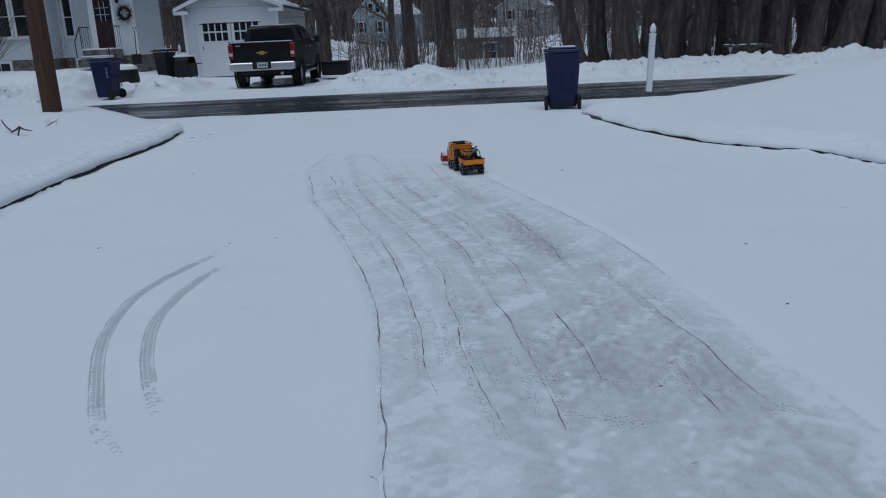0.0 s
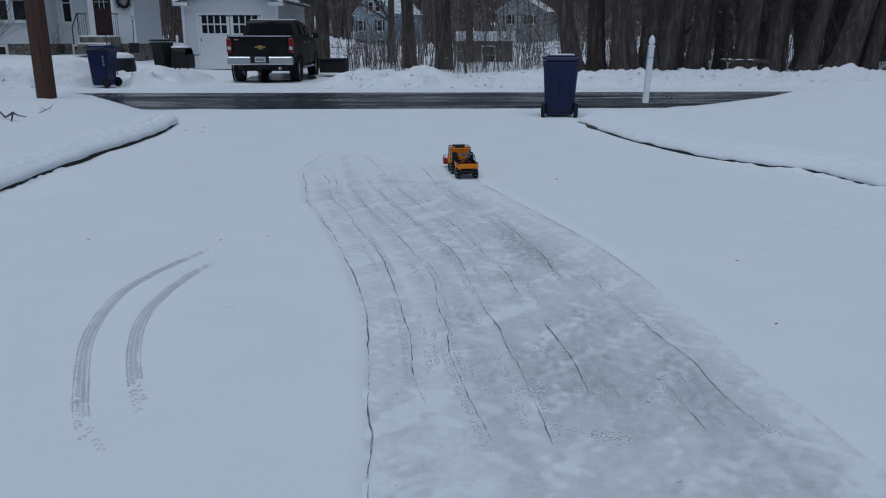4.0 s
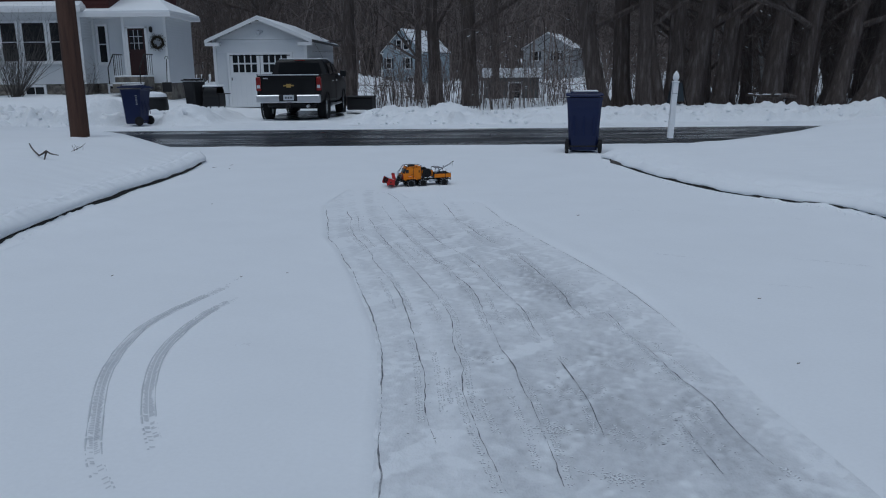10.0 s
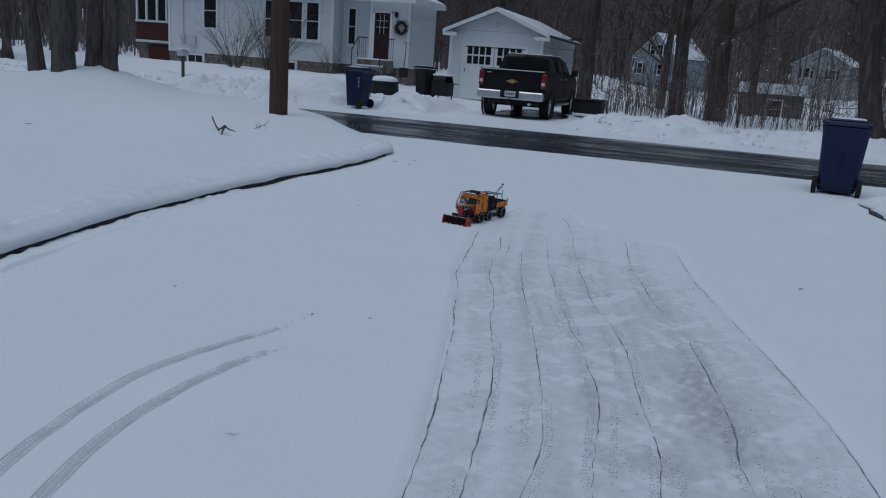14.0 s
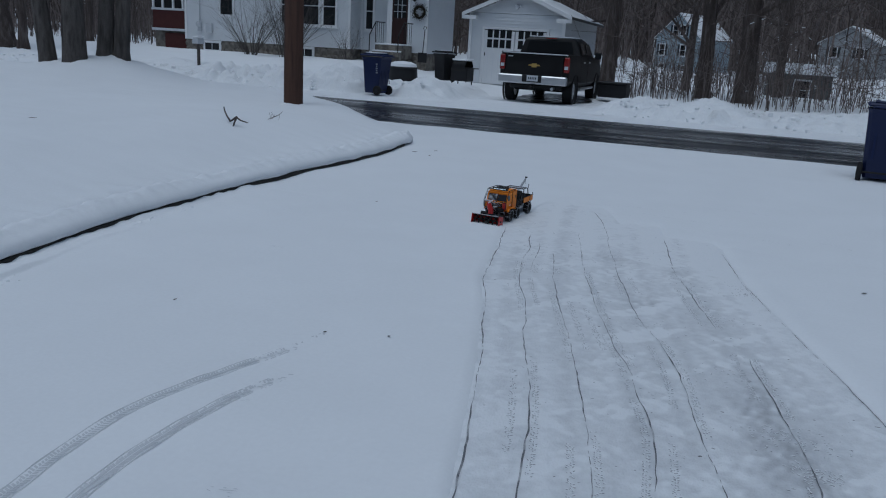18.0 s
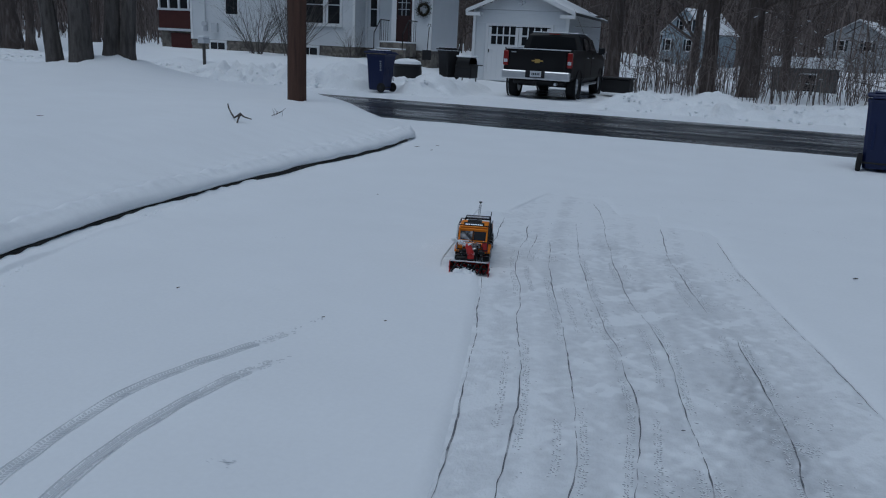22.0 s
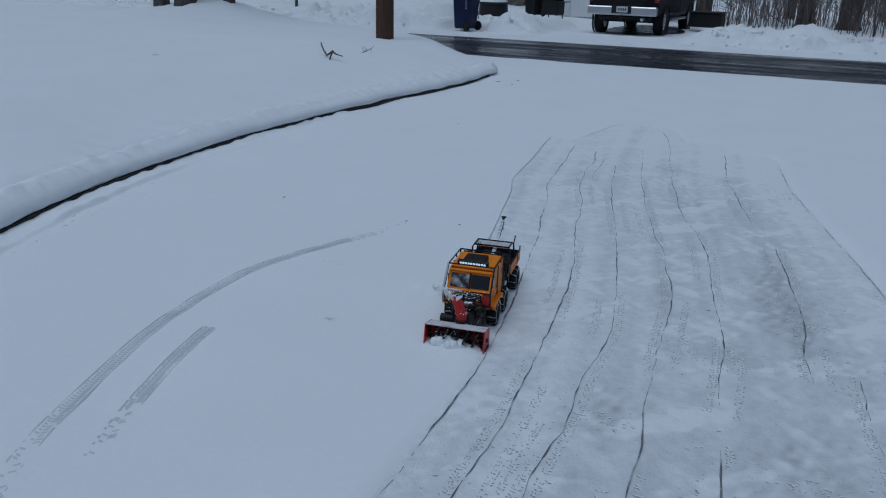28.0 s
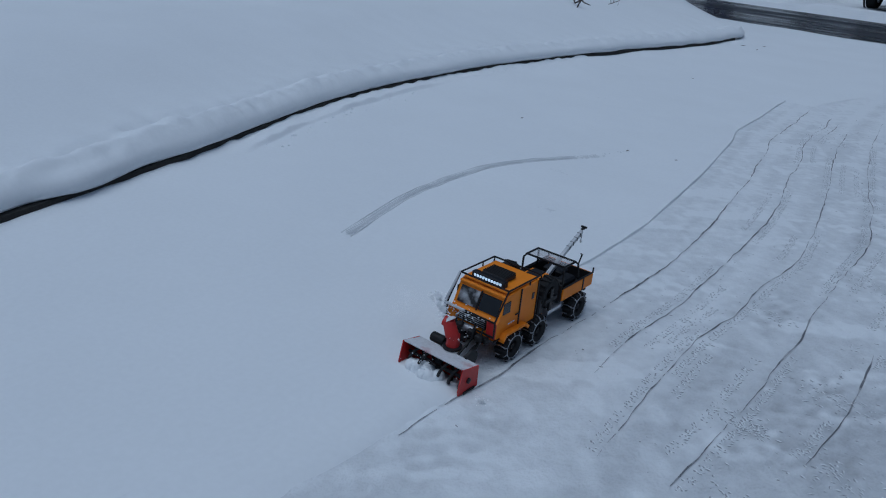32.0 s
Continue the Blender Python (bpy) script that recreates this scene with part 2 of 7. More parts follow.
# ---- mesh tools ----
class Shape:
    """Collects vertices and faces for one mesh."""

    def __init__(self):
        self.v, self.f = [], []

    def add(self, verts, faces):
        k = len(self.v)
        self.v.extend(tuple(p) for p in verts)
        self.f.extend(tuple(i + k for i in f) for f in faces)
        return self

    def box(self, c, s, bevel=0.0, turn=None):
        """Box with centre c and size s; bevel chamfers its edges."""
        h = [x / 2 for x in s]
        b = min(bevel, *(x * 0.9 for x in h))
        key, verts = {}, []
        for sx in (-1, 1):
            for sy in (-1, 1):
                for sz in (-1, 1):
                    for ax in range(3):
                        sg = (sx, sy, sz)
                        p = [sg[i] * (h[i] - (0 if i == ax else b)) for i in range(3)]
                        if b == 0 and ax:
                            key[(sx, sy, sz, ax)] = key[(sx, sy, sz, 0)]
                            continue
                        key[(sx, sy, sz, ax)] = len(verts)
                        verts.append(Vector(p))
        faces = []
        for ax in range(3):
            o = [i for i in range(3) if i != ax]
            for sg in (-1, 1):
                loop = []
                for a, c2 in ((-1, -1), (1, -1), (1, 1), (-1, 1)):
                    k = [0, 0, 0]
                    k[ax], k[o[0]], k[o[1]] = sg, a, c2
                    loop.append(key[(*k, ax)])
                flip = (sg > 0) == (ax == 1)
                faces.append(loop[::-1] if flip else loop)
        if b > 0:
            for ax in range(3):
                o = [i for i in range(3) if i != ax]
                for a in (-1, 1):
                    for c2 in (-1, 1):
                        k0, k1 = [0, 0, 0], [0, 0, 0]
                        k0[ax], k1[ax] = -1, 1
                        for k in (k0, k1):
                            k[o[0]], k[o[1]] = a, c2
                        faces.append([key[(*k0, o[0])], key[(*k1, o[0])], key[(*k1, o[1])], key[(*k0, o[1])]])
            for sx in (-1, 1):
                for sy in (-1, 1):
                    for sz in (-1, 1):
                        faces.append([key[(sx, sy, sz, a)] for a in range(3)])
        m = Matrix.Translation(c) @ (turn or Matrix.Identity(4))
        return self.add([m @ p for p in verts], faces)

    def tube(self, pts, r, n=8, cap=True):
        """Round bar through points; r is one radius or one for each point."""
        pts = [Vector(p) for p in pts]
        rs = r if isinstance(r, (list, tuple)) else [r] * len(pts)
        verts, faces, up = [], [], None
        for i, p in enumerate(pts):
            d = (pts[min(i + 1, len(pts) - 1)] - pts[max(i - 1, 0)]).normalized()
            if up is None:
                up = d.orthogonal().normalized()
            up = (up - d * up.dot(d)).normalized()
            side = d.cross(up)
            for k in range(n):
                a = 2 * math.pi * k / n
                verts.append(p + (up * math.cos(a) + side * math.sin(a)) * rs[i])
        for i in range(len(pts) - 1):
            for k in range(n):
                a, b = i * n + k, i * n + (k + 1) % n
                faces.append((a, b, b + n, a + n))
        if cap:
            faces.append(tuple(range(n))[::-1])
            faces.append(tuple(range((len(pts) - 1) * n, len(pts) * n)))
        return self.add(verts, faces)

    def lathe(self, profile, n=24, axis="y", c=(0, 0, 0)):
        """Turned shape: profile rows of (radius, along the axis)."""
        verts, faces = [], []
        for r, h in profile:
            for k in range(n):
                a = 2 * math.pi * k / n
                x, y = r * math.cos(a), r * math.sin(a)
                p = {"z": (x, y, h), "y": (x, h, y), "x": (h, x, y)}[axis]
                verts.append(Vector(p) + Vector(c))
        for i in range(len(profile) - 1):
            for k in range(n):
                a, b = i * n + k, i * n + (k + 1) % n
                faces.append((a, b, b + n, a + n))
        return self.add(verts, faces)

    def prism(self, outline, y0, y1, place=None):
        """Outline of (x, z) pushed from y0 to y1."""
        n = len(outline)
        verts = [Vector((x, y0, z)) for x, z in outline] + [Vector((x, y1, z)) for x, z in outline]
        faces = [tuple(range(n)), tuple(range(n, 2 * n))[::-1]]
        faces += [(i, i + n, (i + 1) % n + n, (i + 1) % n) for i in range(n)]
        return self.add([place @ p for p in verts] if place else verts, faces)

    def mesh(self, name, smooth=False, fix=True):
        me = bpy.data.meshes.new(name)
        me.from_pydata(self.v, [], self.f)
        if fix:
            bm = bmesh.new()
            bm.from_mesh(me)
            bmesh.ops.recalc_face_normals(bm, faces=bm.faces)
            bm.to_mesh(me)
            bm.free()
        if smooth:
            me.polygons.foreach_set("use_smooth", [True] * len(me.polygons))
            me.set_sharp_from_angle(angle=radians(40))
        me.update()
        return me


def thing(name, label, category, m=None, group="", kind=""):
    """An Empty at the thing's base that carries its parts."""
    ob = tagged(new(name), label, category, group, kind)
    ob.empty_display_size = 0.1
    if m is not None:
        ob.matrix_basis = m
    return ob


def part(name, shape, material, parent, label="", m=None, smooth=False, fix=True):
    """One mesh object under a thing or a part."""
    ob = new(name, shape.mesh(name, smooth, fix) if isinstance(shape, Shape) else shape)
    if not ob.data.materials:
        ob.data.materials.append(material)
    ob.parent = parent
    if m is not None:
        ob.matrix_basis = m
    if label:
        ob["label"] = label
    return ob


def solo(name, shape, material, label, category, group="", kind="", smooth=False, m=None, fix=True):
    """A thing that is one mesh."""
    ob = new(name, shape.mesh(name, smooth, fix))
    ob.data.materials.append(material)
    if m is not None:
        ob.matrix_basis = m
    return tagged(ob, label, category, group, kind)


def spline(pts, x):
    """Smooth curve through rows of (x, y), as an array of y."""
    px, py = np.array(pts, float).T
    x = np.asarray(x, float)
    slope = np.gradient(py, px)
    i = np.clip(np.searchsorted(px, x) - 1, 0, len(px) - 2)
    h = px[i + 1] - px[i]
    s = np.clip((x - px[i]) / h, 0, 1)
    return ((1 + 2 * s) * (1 - s) ** 2 * py[i] + s * (1 - s) ** 2 * h * slope[i]
            + s * s * (3 - 2 * s) * py[i + 1] + s * s * (s - 1) * h * slope[i + 1])


def smooth01(x, a, b):
    s = np.clip((np.asarray(x, float) - a) / (b - a), 0, 1)
    return s * s * (3 - 2 * s)


RNG = np.random.default_rng(4)
WAVES = [(RNG.normal(0, 1, 2), RNG.uniform(0, 6.28)) for _ in range(40)]


def rumple(x, y, size, count=10):
    """Smooth random relief between -1 and 1 with bumps about size metres across."""
    total = np.zeros_like(np.asarray(x, float))
    for (d, ph), k in zip(WAVES[:count], range(count)):
        d = d / np.hypot(*d) * (0.7 + 0.06 * (k % 11))
        total = total + np.sin((x * d[0] + y * d[1]) * 6.28 / size + ph + 1.3 * np.sin((x * d[1] - y * d[0]) * 2.1 / size + k))
    return total / count ** 0.5 * 0.8


def sheet(name, X, Y, Z, material, label, category, kind="structure", parent=None):
    """A surface over a grid of points."""
    r, c = X.shape
    verts = np.stack([X, Y, Z], -1).reshape(-1, 3)
    a = (np.arange(r - 1)[:, None] * c + np.arange(c - 1)[None, :]).reshape(-1)
    faces = np.stack([a, a + 1, a + c + 1, a + c], -1)
    me = bpy.data.meshes.new(name)
    me.from_pydata(verts.tolist(), [], faces.tolist())
    me.polygons.foreach_set("use_smooth", [True] * len(me.polygons))
    me.materials.append(material)
    me.update()
    if parent is not None:
        return part(name, me, material, parent, label)
    return tagged(new(name, me), label, category, "", kind)


# ---- ground plan ----
KERB_L = [(-6, -1.2), (-3, -1.25), (-1.5, -1.42), (0.12, -1.93), (1.4, -2.42), (2.88, -3.04), (4.5, -3.42), (6.6, -3.57), (8.1, -3.55), (9.8, -3.46), (11.4, -3.58)]
KERB_R = [(-6, 7.2), (-1, 6.6), (3, 5.7), (5.7, 4.98), (6.6, 4.68), (7.4, 4.05), (8.8, 3.52), (10.2, 3.26), (11.5, 3.16)]
EDGE_L = [(-6, 0.4), (-2, 0.33), (0.5, 0.26), (0.87, 0.24), (1.5, 0.195), (2.0, 0.165), (2.5, 0.105), (2.72, 0.07), (2.94, 0.02), (3.2, -0.035), (3.44, -0.09), (3.77, -0.165), (4.1, -0.25),
          (4.5, -0.36), (4.93, -0.475), (5.25, -0.59), (5.56, -0.645), (6.0, -0.71), (6.6, -0.82), (7.8, -1.0)]
EDGE_R = [(-6, 2.6), (-1, 2.25), (0.4, 2.09), (1.1, 2.02), (1.5, 1.965), (2.0, 1.935), (2.5, 1.875), (3.14, 1.825), (3.6, 1.74), (4.25, 1.59), (4.8, 1.44), (5.5, 1.24), (6.1, 1.085), (6.7, 0.98), (7.1, 0.92), (7.8, 0.78)]
PASS_W = 0.27
TOP_V, ROAD_N, ROAD_F = 7.0, 14.45, 18.0
THICK = 0.019


def far_z(v):
    """Height of the ground beyond the driveway."""
    return 0.07 * smooth01(v, 14, 19) + 0.03 * smooth01(v, 23, 28) - 0.7 * smooth01(v, 36, 52) + 0.6 * smooth01(v, 70, 110)


def far_zu(u, v):
    # the yards past the road rise towards the white house
    return far_z(v) + 0.5 * smooth01(v, 21, 31) * smooth01(-np.asarray(u, float), 9.0, 14.0) + 0.7 * smooth01(v, 36, 52) * smooth01(-np.asarray(u, float), 2.0, 12.0)


def snow_top(u, v):
    return THICK + 0.005 * rumple(u, v, 1.1) + 0.002 * rumple(u + 7, v, 0.23)


LINES = {
    "b": [(6.7, -0.60), (6.2, -0.49), (5.95, -0.47), (5.6, -0.41), (5.25, -0.32), (4.9, -0.2), (4.65, -0.14), (4.4, -0.09), (4.0, 0.03), (3.7, 0.11), (3.3, 0.2), (3.0, 0.25), (2.5, 0.32), (2.19, 0.364), (1.9, 0.39), (1.55, 0.411), (1.2, 0.46)],
    "c": [(6.2, -0.30), (5.6, -0.17), (5.2, -0.07), (4.7, 0.075), (4.3, 0.2), (3.9, 0.3), (3.6, 0.38), (3.25, 0.46), (2.9, 0.525), (2.55, 0.54), (2.14, 0.574), (1.7, 0.59), (1.2, 0.66), (0.84, 0.72)],
    "d": [(7.0, -0.24), (6.3, -0.1), (5.7, 0.03), (5.3, 0.14), (4.85, 0.27), (4.5, 0.38), (4.2, 0.49), (3.8, 0.6), (3.5, 0.68), (3.15, 0.72), (2.8, 0.755), (2.5, 0.785), (2.08, 0.845), (1.75, 0.875), (1.31, 0.916), (0.87, 0.935)],
    "e": [(8.0, -0.27), (7.5, -0.11), (6.5, 0.1), (5.87, 0.235), (5.4, 0.36), (4.95, 0.48), (4.5, 0.66), (4.1, 0.77), (3.7, 0.845), (3.4, 0.91), (3.2, 0.955), (2.95, 1.0), (2.6, 1.03), (2.42, 1.04)],
    "f": [(2.21, 1.09), (2.06, 1.11), (1.84, 1.14), (1.58, 1.16), (1.3, 1.157)],
    "g": [(7.2, 0.46), (6.75, 0.52), (6.05, 0.63), (5.6, 0.75), (5.23, 0.85), (5.0, 0.91)],
    "h": [(2.98, 1.51), (2.8, 1.53), (2.3, 1.602), (1.9, 1.665), (1.65, 1.71), (1.33, 1.732), (0.91, 1.775)],
    "i": [(1.5, 1.52), (1.25, 1.535), (0.96, 1.55)],
    "j": [(6.47, -0.46), (5.58, -0.33)],
    "k": [(4.6, 1.08), (4.35, 1.12), (4.05, 1.19), (3.8, 1.235), (3.45, 1.29), (3.2, 1.305), (2.85, 1.35)],
    "l": [(6.0, 1.09), (5.75, 1.13)],
}
# rubbed spots where the asphalt greys the thin snow: u, v, half widths, amount
RUBBED = [(1.10, 3.98, 0.09, 0.22, 0.5), (1.20, 3.55, 0.11, 0.24, 0.6), (1.30, 3.25, 0.06, 0.2, 0.4), (1.45, 3.1, 0.08, 0.12, 0.3), (1.0, 2.95, 0.16, 0.10, 0.3), (1.15, 1.55, 0.30, 0.45, 0.35), (1.35, 2.25, 0.14, 0.20, 0.35),
          (0.45, 5.3, 0.10, 0.16, 0.3), (0.62, 6.1, 0.10, 0.14, 0.3), (0.15, 6.3, 0.16, 0.12, 0.25), (0.7, 2.3, 0.12, 0.25, 0.25), (1.62, 1.4, 0.10, 0.35, 0.35), (0.3, 4.3, 0.08, 0.3, 0.2), (0.62, 3.6, 0.07, 0.35, 0.25)]


def cover(u, v):
    """How thickly powder lies on the scraped passes, from 0 to 1: drifts thrown across the lanes, streaks along them."""
    lo, hi = spline(EDGE_L, v), spline(EDGE_R, v)
    s = (u - lo) / (hi - lo)
    lane = rumple(s * 5.2, v * 0.10, 1.0) + 0.7 * rumple(s * 15.0 + 3, v * 0.16, 1.0)
    one = rumple((u + 0.35 * v) * 0.55, (v - 0.35 * u) * 1.15, 0.42) + 0.5 * rumple(u, v + 2, 0.11)
    two = rumple((u - 0.8 * v) * 1.5 + 4, (v + 0.8 * u) * 0.40, 0.50) + 0.5 * rumple(u + 5, v, 0.09)
    three = rumple((u - v) * 0.6 + 9, (v + u) * 1.3 + 2, 0.30)
    c = 0.53 + 0.11 * lane + 0.13 * smooth01(one, 0.1, 1.2) + 0.30 * smooth01(two, 0.4, 1.1) + 0.22 * smooth01(three, 0.5, 1.2) + 0.04 * rumple(u, v, 0.07) + 0.04 * rumple(u + 2, v, 0.16)
    grit = 0.75 + 0.5 * rumple(u * 2, v, 0.11)
    for cu, cv, ru, rv, amount in RUBBED:
        c = c - amount * np.exp(-((u - cu) / ru) ** 2 - ((v - cv) / rv) ** 2) * grit
    # broad tone: snow thinner near and right of middle, some lens falloff put in
    c = c - 0.13 * smooth01(2.8 - v, 0.0, 1.6) * smooth01(s, 0.05, 0.4) - 0.12 * smooth01(s, 0.45, 0.70) * (1 - smooth01(s, 0.82, 0.97)) * (1 - smooth01(v, 4.8, 6.2)) + 0.20 * smooth01(v, 5.4, 7.4) + 0.22 * smooth01(s, 0.80, 0.98)
    return np.clip(c, 0.0, 1.0)


def cleared_z(u, v):
    return 0.0008 + 0.0075 * cover(u, v) + 0.0007 * rumple(u, v, 0.05)


def lawn_left(u, v):
    d = np.maximum(spline(KERB_L, np.minimum(v, 11.4)) - u, 0)
    z = 0.145 + 0.27 * smooth01(d, 0.05, 2.0) + 0.14 * smooth01(d, 2.5, 11) + 0.012 * rumple(u, v, 1.6) + 0.004 * rumple(u, v, 0.3)
    z = z + 0.36 * np.exp(-((u + 11.05) ** 2 + (v - 13.55) ** 2) / 1.2) + 0.13 * np.exp(-((u + 11.9) ** 2 + (v - 12.6) ** 2) / 2.0)
    lip = 0.030 * np.exp(-((d - 0.13) / 0.08) ** 2) - 0.024 * np.exp(-((d - 0.30 - 0.04 * rumple(v, v * 0, 1.3)) / 0.05) ** 2) + 0.012 * rumple(u, v, 0.27) * np.exp(-((d - 0.25) / 0.2) ** 2) + 0.010 * rumple(u, v + 5, 0.17) * np.exp(-((d - 0.22) / 0.16) ** 2) + 0.004 * rumple(u, v + 2, 0.13) * np.exp(-((d - 0.16) / 0.12) ** 2) + 0.003 * rumple(u + 1, v, 0.05) * np.exp(-((d - 0.10) / 0.10) ** 2) + 0.022 * smooth01(d, 0.09, 0.17) * (1 - smooth01(d, 0.20, 0.29 + 0.02 * rumple(v, v * 0, 0.4)))
    return (z + lip)


def lawn_right(u, v):
    d = np.maximum(u - spline(KERB_R, np.minimum(v, 11.5)), 0)
    return 0.13 + 0.08 * smooth01(d, 0.0, 0.7) + 0.34 * smooth01(d, 1.0, 7) + 0.012 * rumple(u, v, 1.5) + 0.004 * rumple(u, v, 0.3) + (0.014 * rumple(u, v, 0.34) + 0.012 * rumple(u, v + 5, 0.15)) * np.exp(-((d - 0.2) / 0.22) ** 2)


def build_ground():
    # base that reaches the horizon
    vs = np.concatenate([np.linspace(-60, -6, 10), np.linspace(-5, 18, 24), np.linspace(18.5, 60, 60), np.linspace(64, 130, 24), np.linspace(140, 900, 30)])
    us = np.concatenate([np.linspace(-900, -70, 14), np.linspace(-64, 64, 150), np.linspace(70, 900, 14)])
    U, V = np.meshgrid(us, vs)
    Z = np.where(V > 18, far_zu(U, V) + 0.03 * rumple(U, V, 2.3) * smooth01(V, 18, 20), -0.06)
    Z = Z + 26 * smooth01(V, 120, 330) + 10 * smooth01(np.abs(U), 80, 400) + 3.2 * smooth01(U, 14, 60) * smooth01(V, 24, 90)
    ob = sheet("ground", U, V, Z, SNOW, "snow-covered ground of yards and gardens", "ground")

    rows = np.arange(-6, TOP_V + 0.13, 0.04)
    # untouched snow between the kerb and the cleared pass, thicker in a broken strip along the kerb
    s = np.concatenate([np.linspace(0, 0.14, 32), np.linspace(0.155, 1, 46)])[None, :]
    V = np.repeat(rows[:, None], s.shape[1], 1)
    a, b = spline(KERB_L, rows)[:, None] - 0.1, spline(EDGE_L, rows)[:, None] - PASS_W
    U = a + (b - a) * s
    Z = snow_top(U, V)
    d = U - (a + 0.1)
    lip_at = 0.19 + 0.025 * rumple(V, V * 0, 0.8) + 0.014 * rumple(V, V * 0 + 3, 0.17)
    Z = Z + (0.030 + 0.008 * rumple(U, V, 0.2)) * (1 - smooth01(d - lip_at, -0.02, 0.012)) * smooth01(d, 0.035, 0.07) * smooth01(V, 1.5, 2.0) * (1 - smooth01(V, 4.4, 5.4)) * np.clip(0.75 + 0.6 * rumple(V, V * 0 + 9, 1.1), 0.15, 1) + np.clip(0.016 + 0.008 * rumple(V, V * 0 + 1, 0.7) + 0.006 * rumple(V, V * 0 + 6, 0.17), -0.01, 0.030) * (1 - smooth01(d, 0.02, 0.09)) * (0.4 + 0.6 * smooth01(V, 0.5, 3.0))
    Z = Z - 0.02 * smooth01(V, TOP_V + 0.04, TOP_V + 0.12)
    drive = sheet("driveway", U, V, Z, SNOW, "driveway under a thin even layer of fresh snow", "driveway")
    cut_u = np.stack([U[:, -1], U[:, -1] + 0.007], 1)
    cut_z = np.stack([Z[:, -1], Z[:, -1] * 0 - 0.002], 1)
    sheet("cut_edge", cut_u, V[:, :2], cut_z, SNOW, "cut edge of the snow layer", "snow", parent=drive)
    # snow right of the cleared passes
    rows = np.arange(-6, TOP_V + 0.26, 0.05)
    a, b = spline(EDGE_R, rows)[:, None], spline(KERB_R, rows)[:, None] + 0.12
    s = (np.linspace(0, 1, 70) ** 1.3)[None, :]
    V = np.repeat(rows[:, None], 70, 1)
    U = a + (b - a) * s
    edge = (1 - smooth01(U - a, 0.0, 0.07))
    Z = snow_top(U, V) * (1 - edge) + cleared_z(U, V) * edge + 0.006 * np.exp(-((U - a - 0.12) / 0.08) ** 2) + np.clip(0.014 + 0.026 * rumple(V, V * 0 + 2, 0.6) + 0.012 * rumple(V, V * 0 + 7, 0.17), 0, 0.045) * smooth01(U - b, -0.22, -0.13) - 0.018 * smooth01(V, TOP_V + 0.07, TOP_V + 0.16)
    sheet("snow_cover_right", U, V, Z, SNOW, "thin fresh snow cover", "snow", parent=drive)
    # snow towards the road
    us = np.concatenate([np.linspace(-9.5, -1.7, 70), np.linspace(-1.66, 1.6, 130), np.linspace(1.66, 8.5, 70)])
    l0, r0 = float(spline(EDGE_L, TOP_V)), float(spline(EDGE_R, TOP_V))
    rise_ = 1.12 * smooth01(us, l0 - 0.03, l0 + 0.14) - 0.56 * smooth01(us, -0.22, 0.08) - 0.36 * smooth01(us, 0.38, 0.46) - 0.20 * smooth01(us, r0 - 0.12, r0 + 0.02)
    top = TOP_V + rise_ * (1.0 + 0.04 * rumple(us, us * 0, 0.5)) + 0.05 * rumple(us, us * 0, 0.17) * (rise_ > 0.05)
    s = np.concatenate([np.linspace(0, 0.06, 14), np.linspace(0.07, 1, 60)])[:, None]
    U = np.repeat(us[None, :], len(s), 0)
    V = top[None, :] + (ROAD_N - top[None, :]) * s
    edge = (1 - smooth01(V - top[None, :], 0.0, 0.22)) * (smooth01(us, l0 - PASS_W, l0 - PASS_W + 0.06) * (1 - smooth01(us, r0 + 0.01, r0 + 0.10)))[None, :]
    Z = snow_top(U, V) * (1 - edge) + (cleared_z(U, V) - 0.002) * edge + 0.001 - 0.006 * (1 - smooth01(V - top[None, :], 0.0, 0.09)) - 0.045 * smooth01(V, ROAD_N - 0.35, ROAD_N)
    sheet("snow_cover_apron", U, V, Z, SNOW, "thin fresh snow cover beside the road", "snow", parent=drive)
    # scraped surface of the cleared passes, with its powder thickness
    rows = np.concatenate([np.arange(-6, 0.3, 0.06), np.arange(0.3, TOP_V + 1.36, 0.014)])
    a, b = spline(EDGE_L, rows)[:, None] - PASS_W - 0.01, spline(EDGE_R, rows)[:, None] + 0.01 + 0.35 * smooth01(rows, 6.7, 7.0)[:, None]
    s = np.linspace(0, 1, 210)[None, :]
    V = np.repeat(rows[:, None], 210, 1)
    U = a + (b - a) * s
    ob = sheet("cleared_surface", U, V, cleared_z(U, V), CLEARED, "scraped driveway surface with thin packed snow", "pavement", parent=drive)
    thick = ob.data.attributes.new("cover", "FLOAT", "POINT")
    thick.data.foreach_set("value", cover(U, V).reshape(-1).astype(np.float32))

    # lawns with an overhanging snow lip above the kerb
    d = np.concatenate([[0.05, 0.018, -0.016, -0.012, 0.03], np.linspace(0.07, 0.6, 30), np.linspace(0.75, 3, 16), np.linspace(3.5, 40, 46)])
    lip = np.array([0.040, 0.045, 0.072, 0.108, 0.140])
    rows = np.concatenate([np.arange(-6, 0, 0.05), np.arange(0, 11.4, 0.022), np.linspace(11.4, 14.4, 22)])
    V = np.repeat(rows[:, None], len(d), 1)
    out = np.where(rows > 11.4, (np.maximum(rows - 11.4, 0) / 3.0) ** 1.4 * 2.5, 0.0)
    K = (spline(KERB_L, np.minimum(rows, 11.4)) - out)[:, None] + 0.016 * rumple(V[:, :1], V[:, :1] * 0, 0.7)
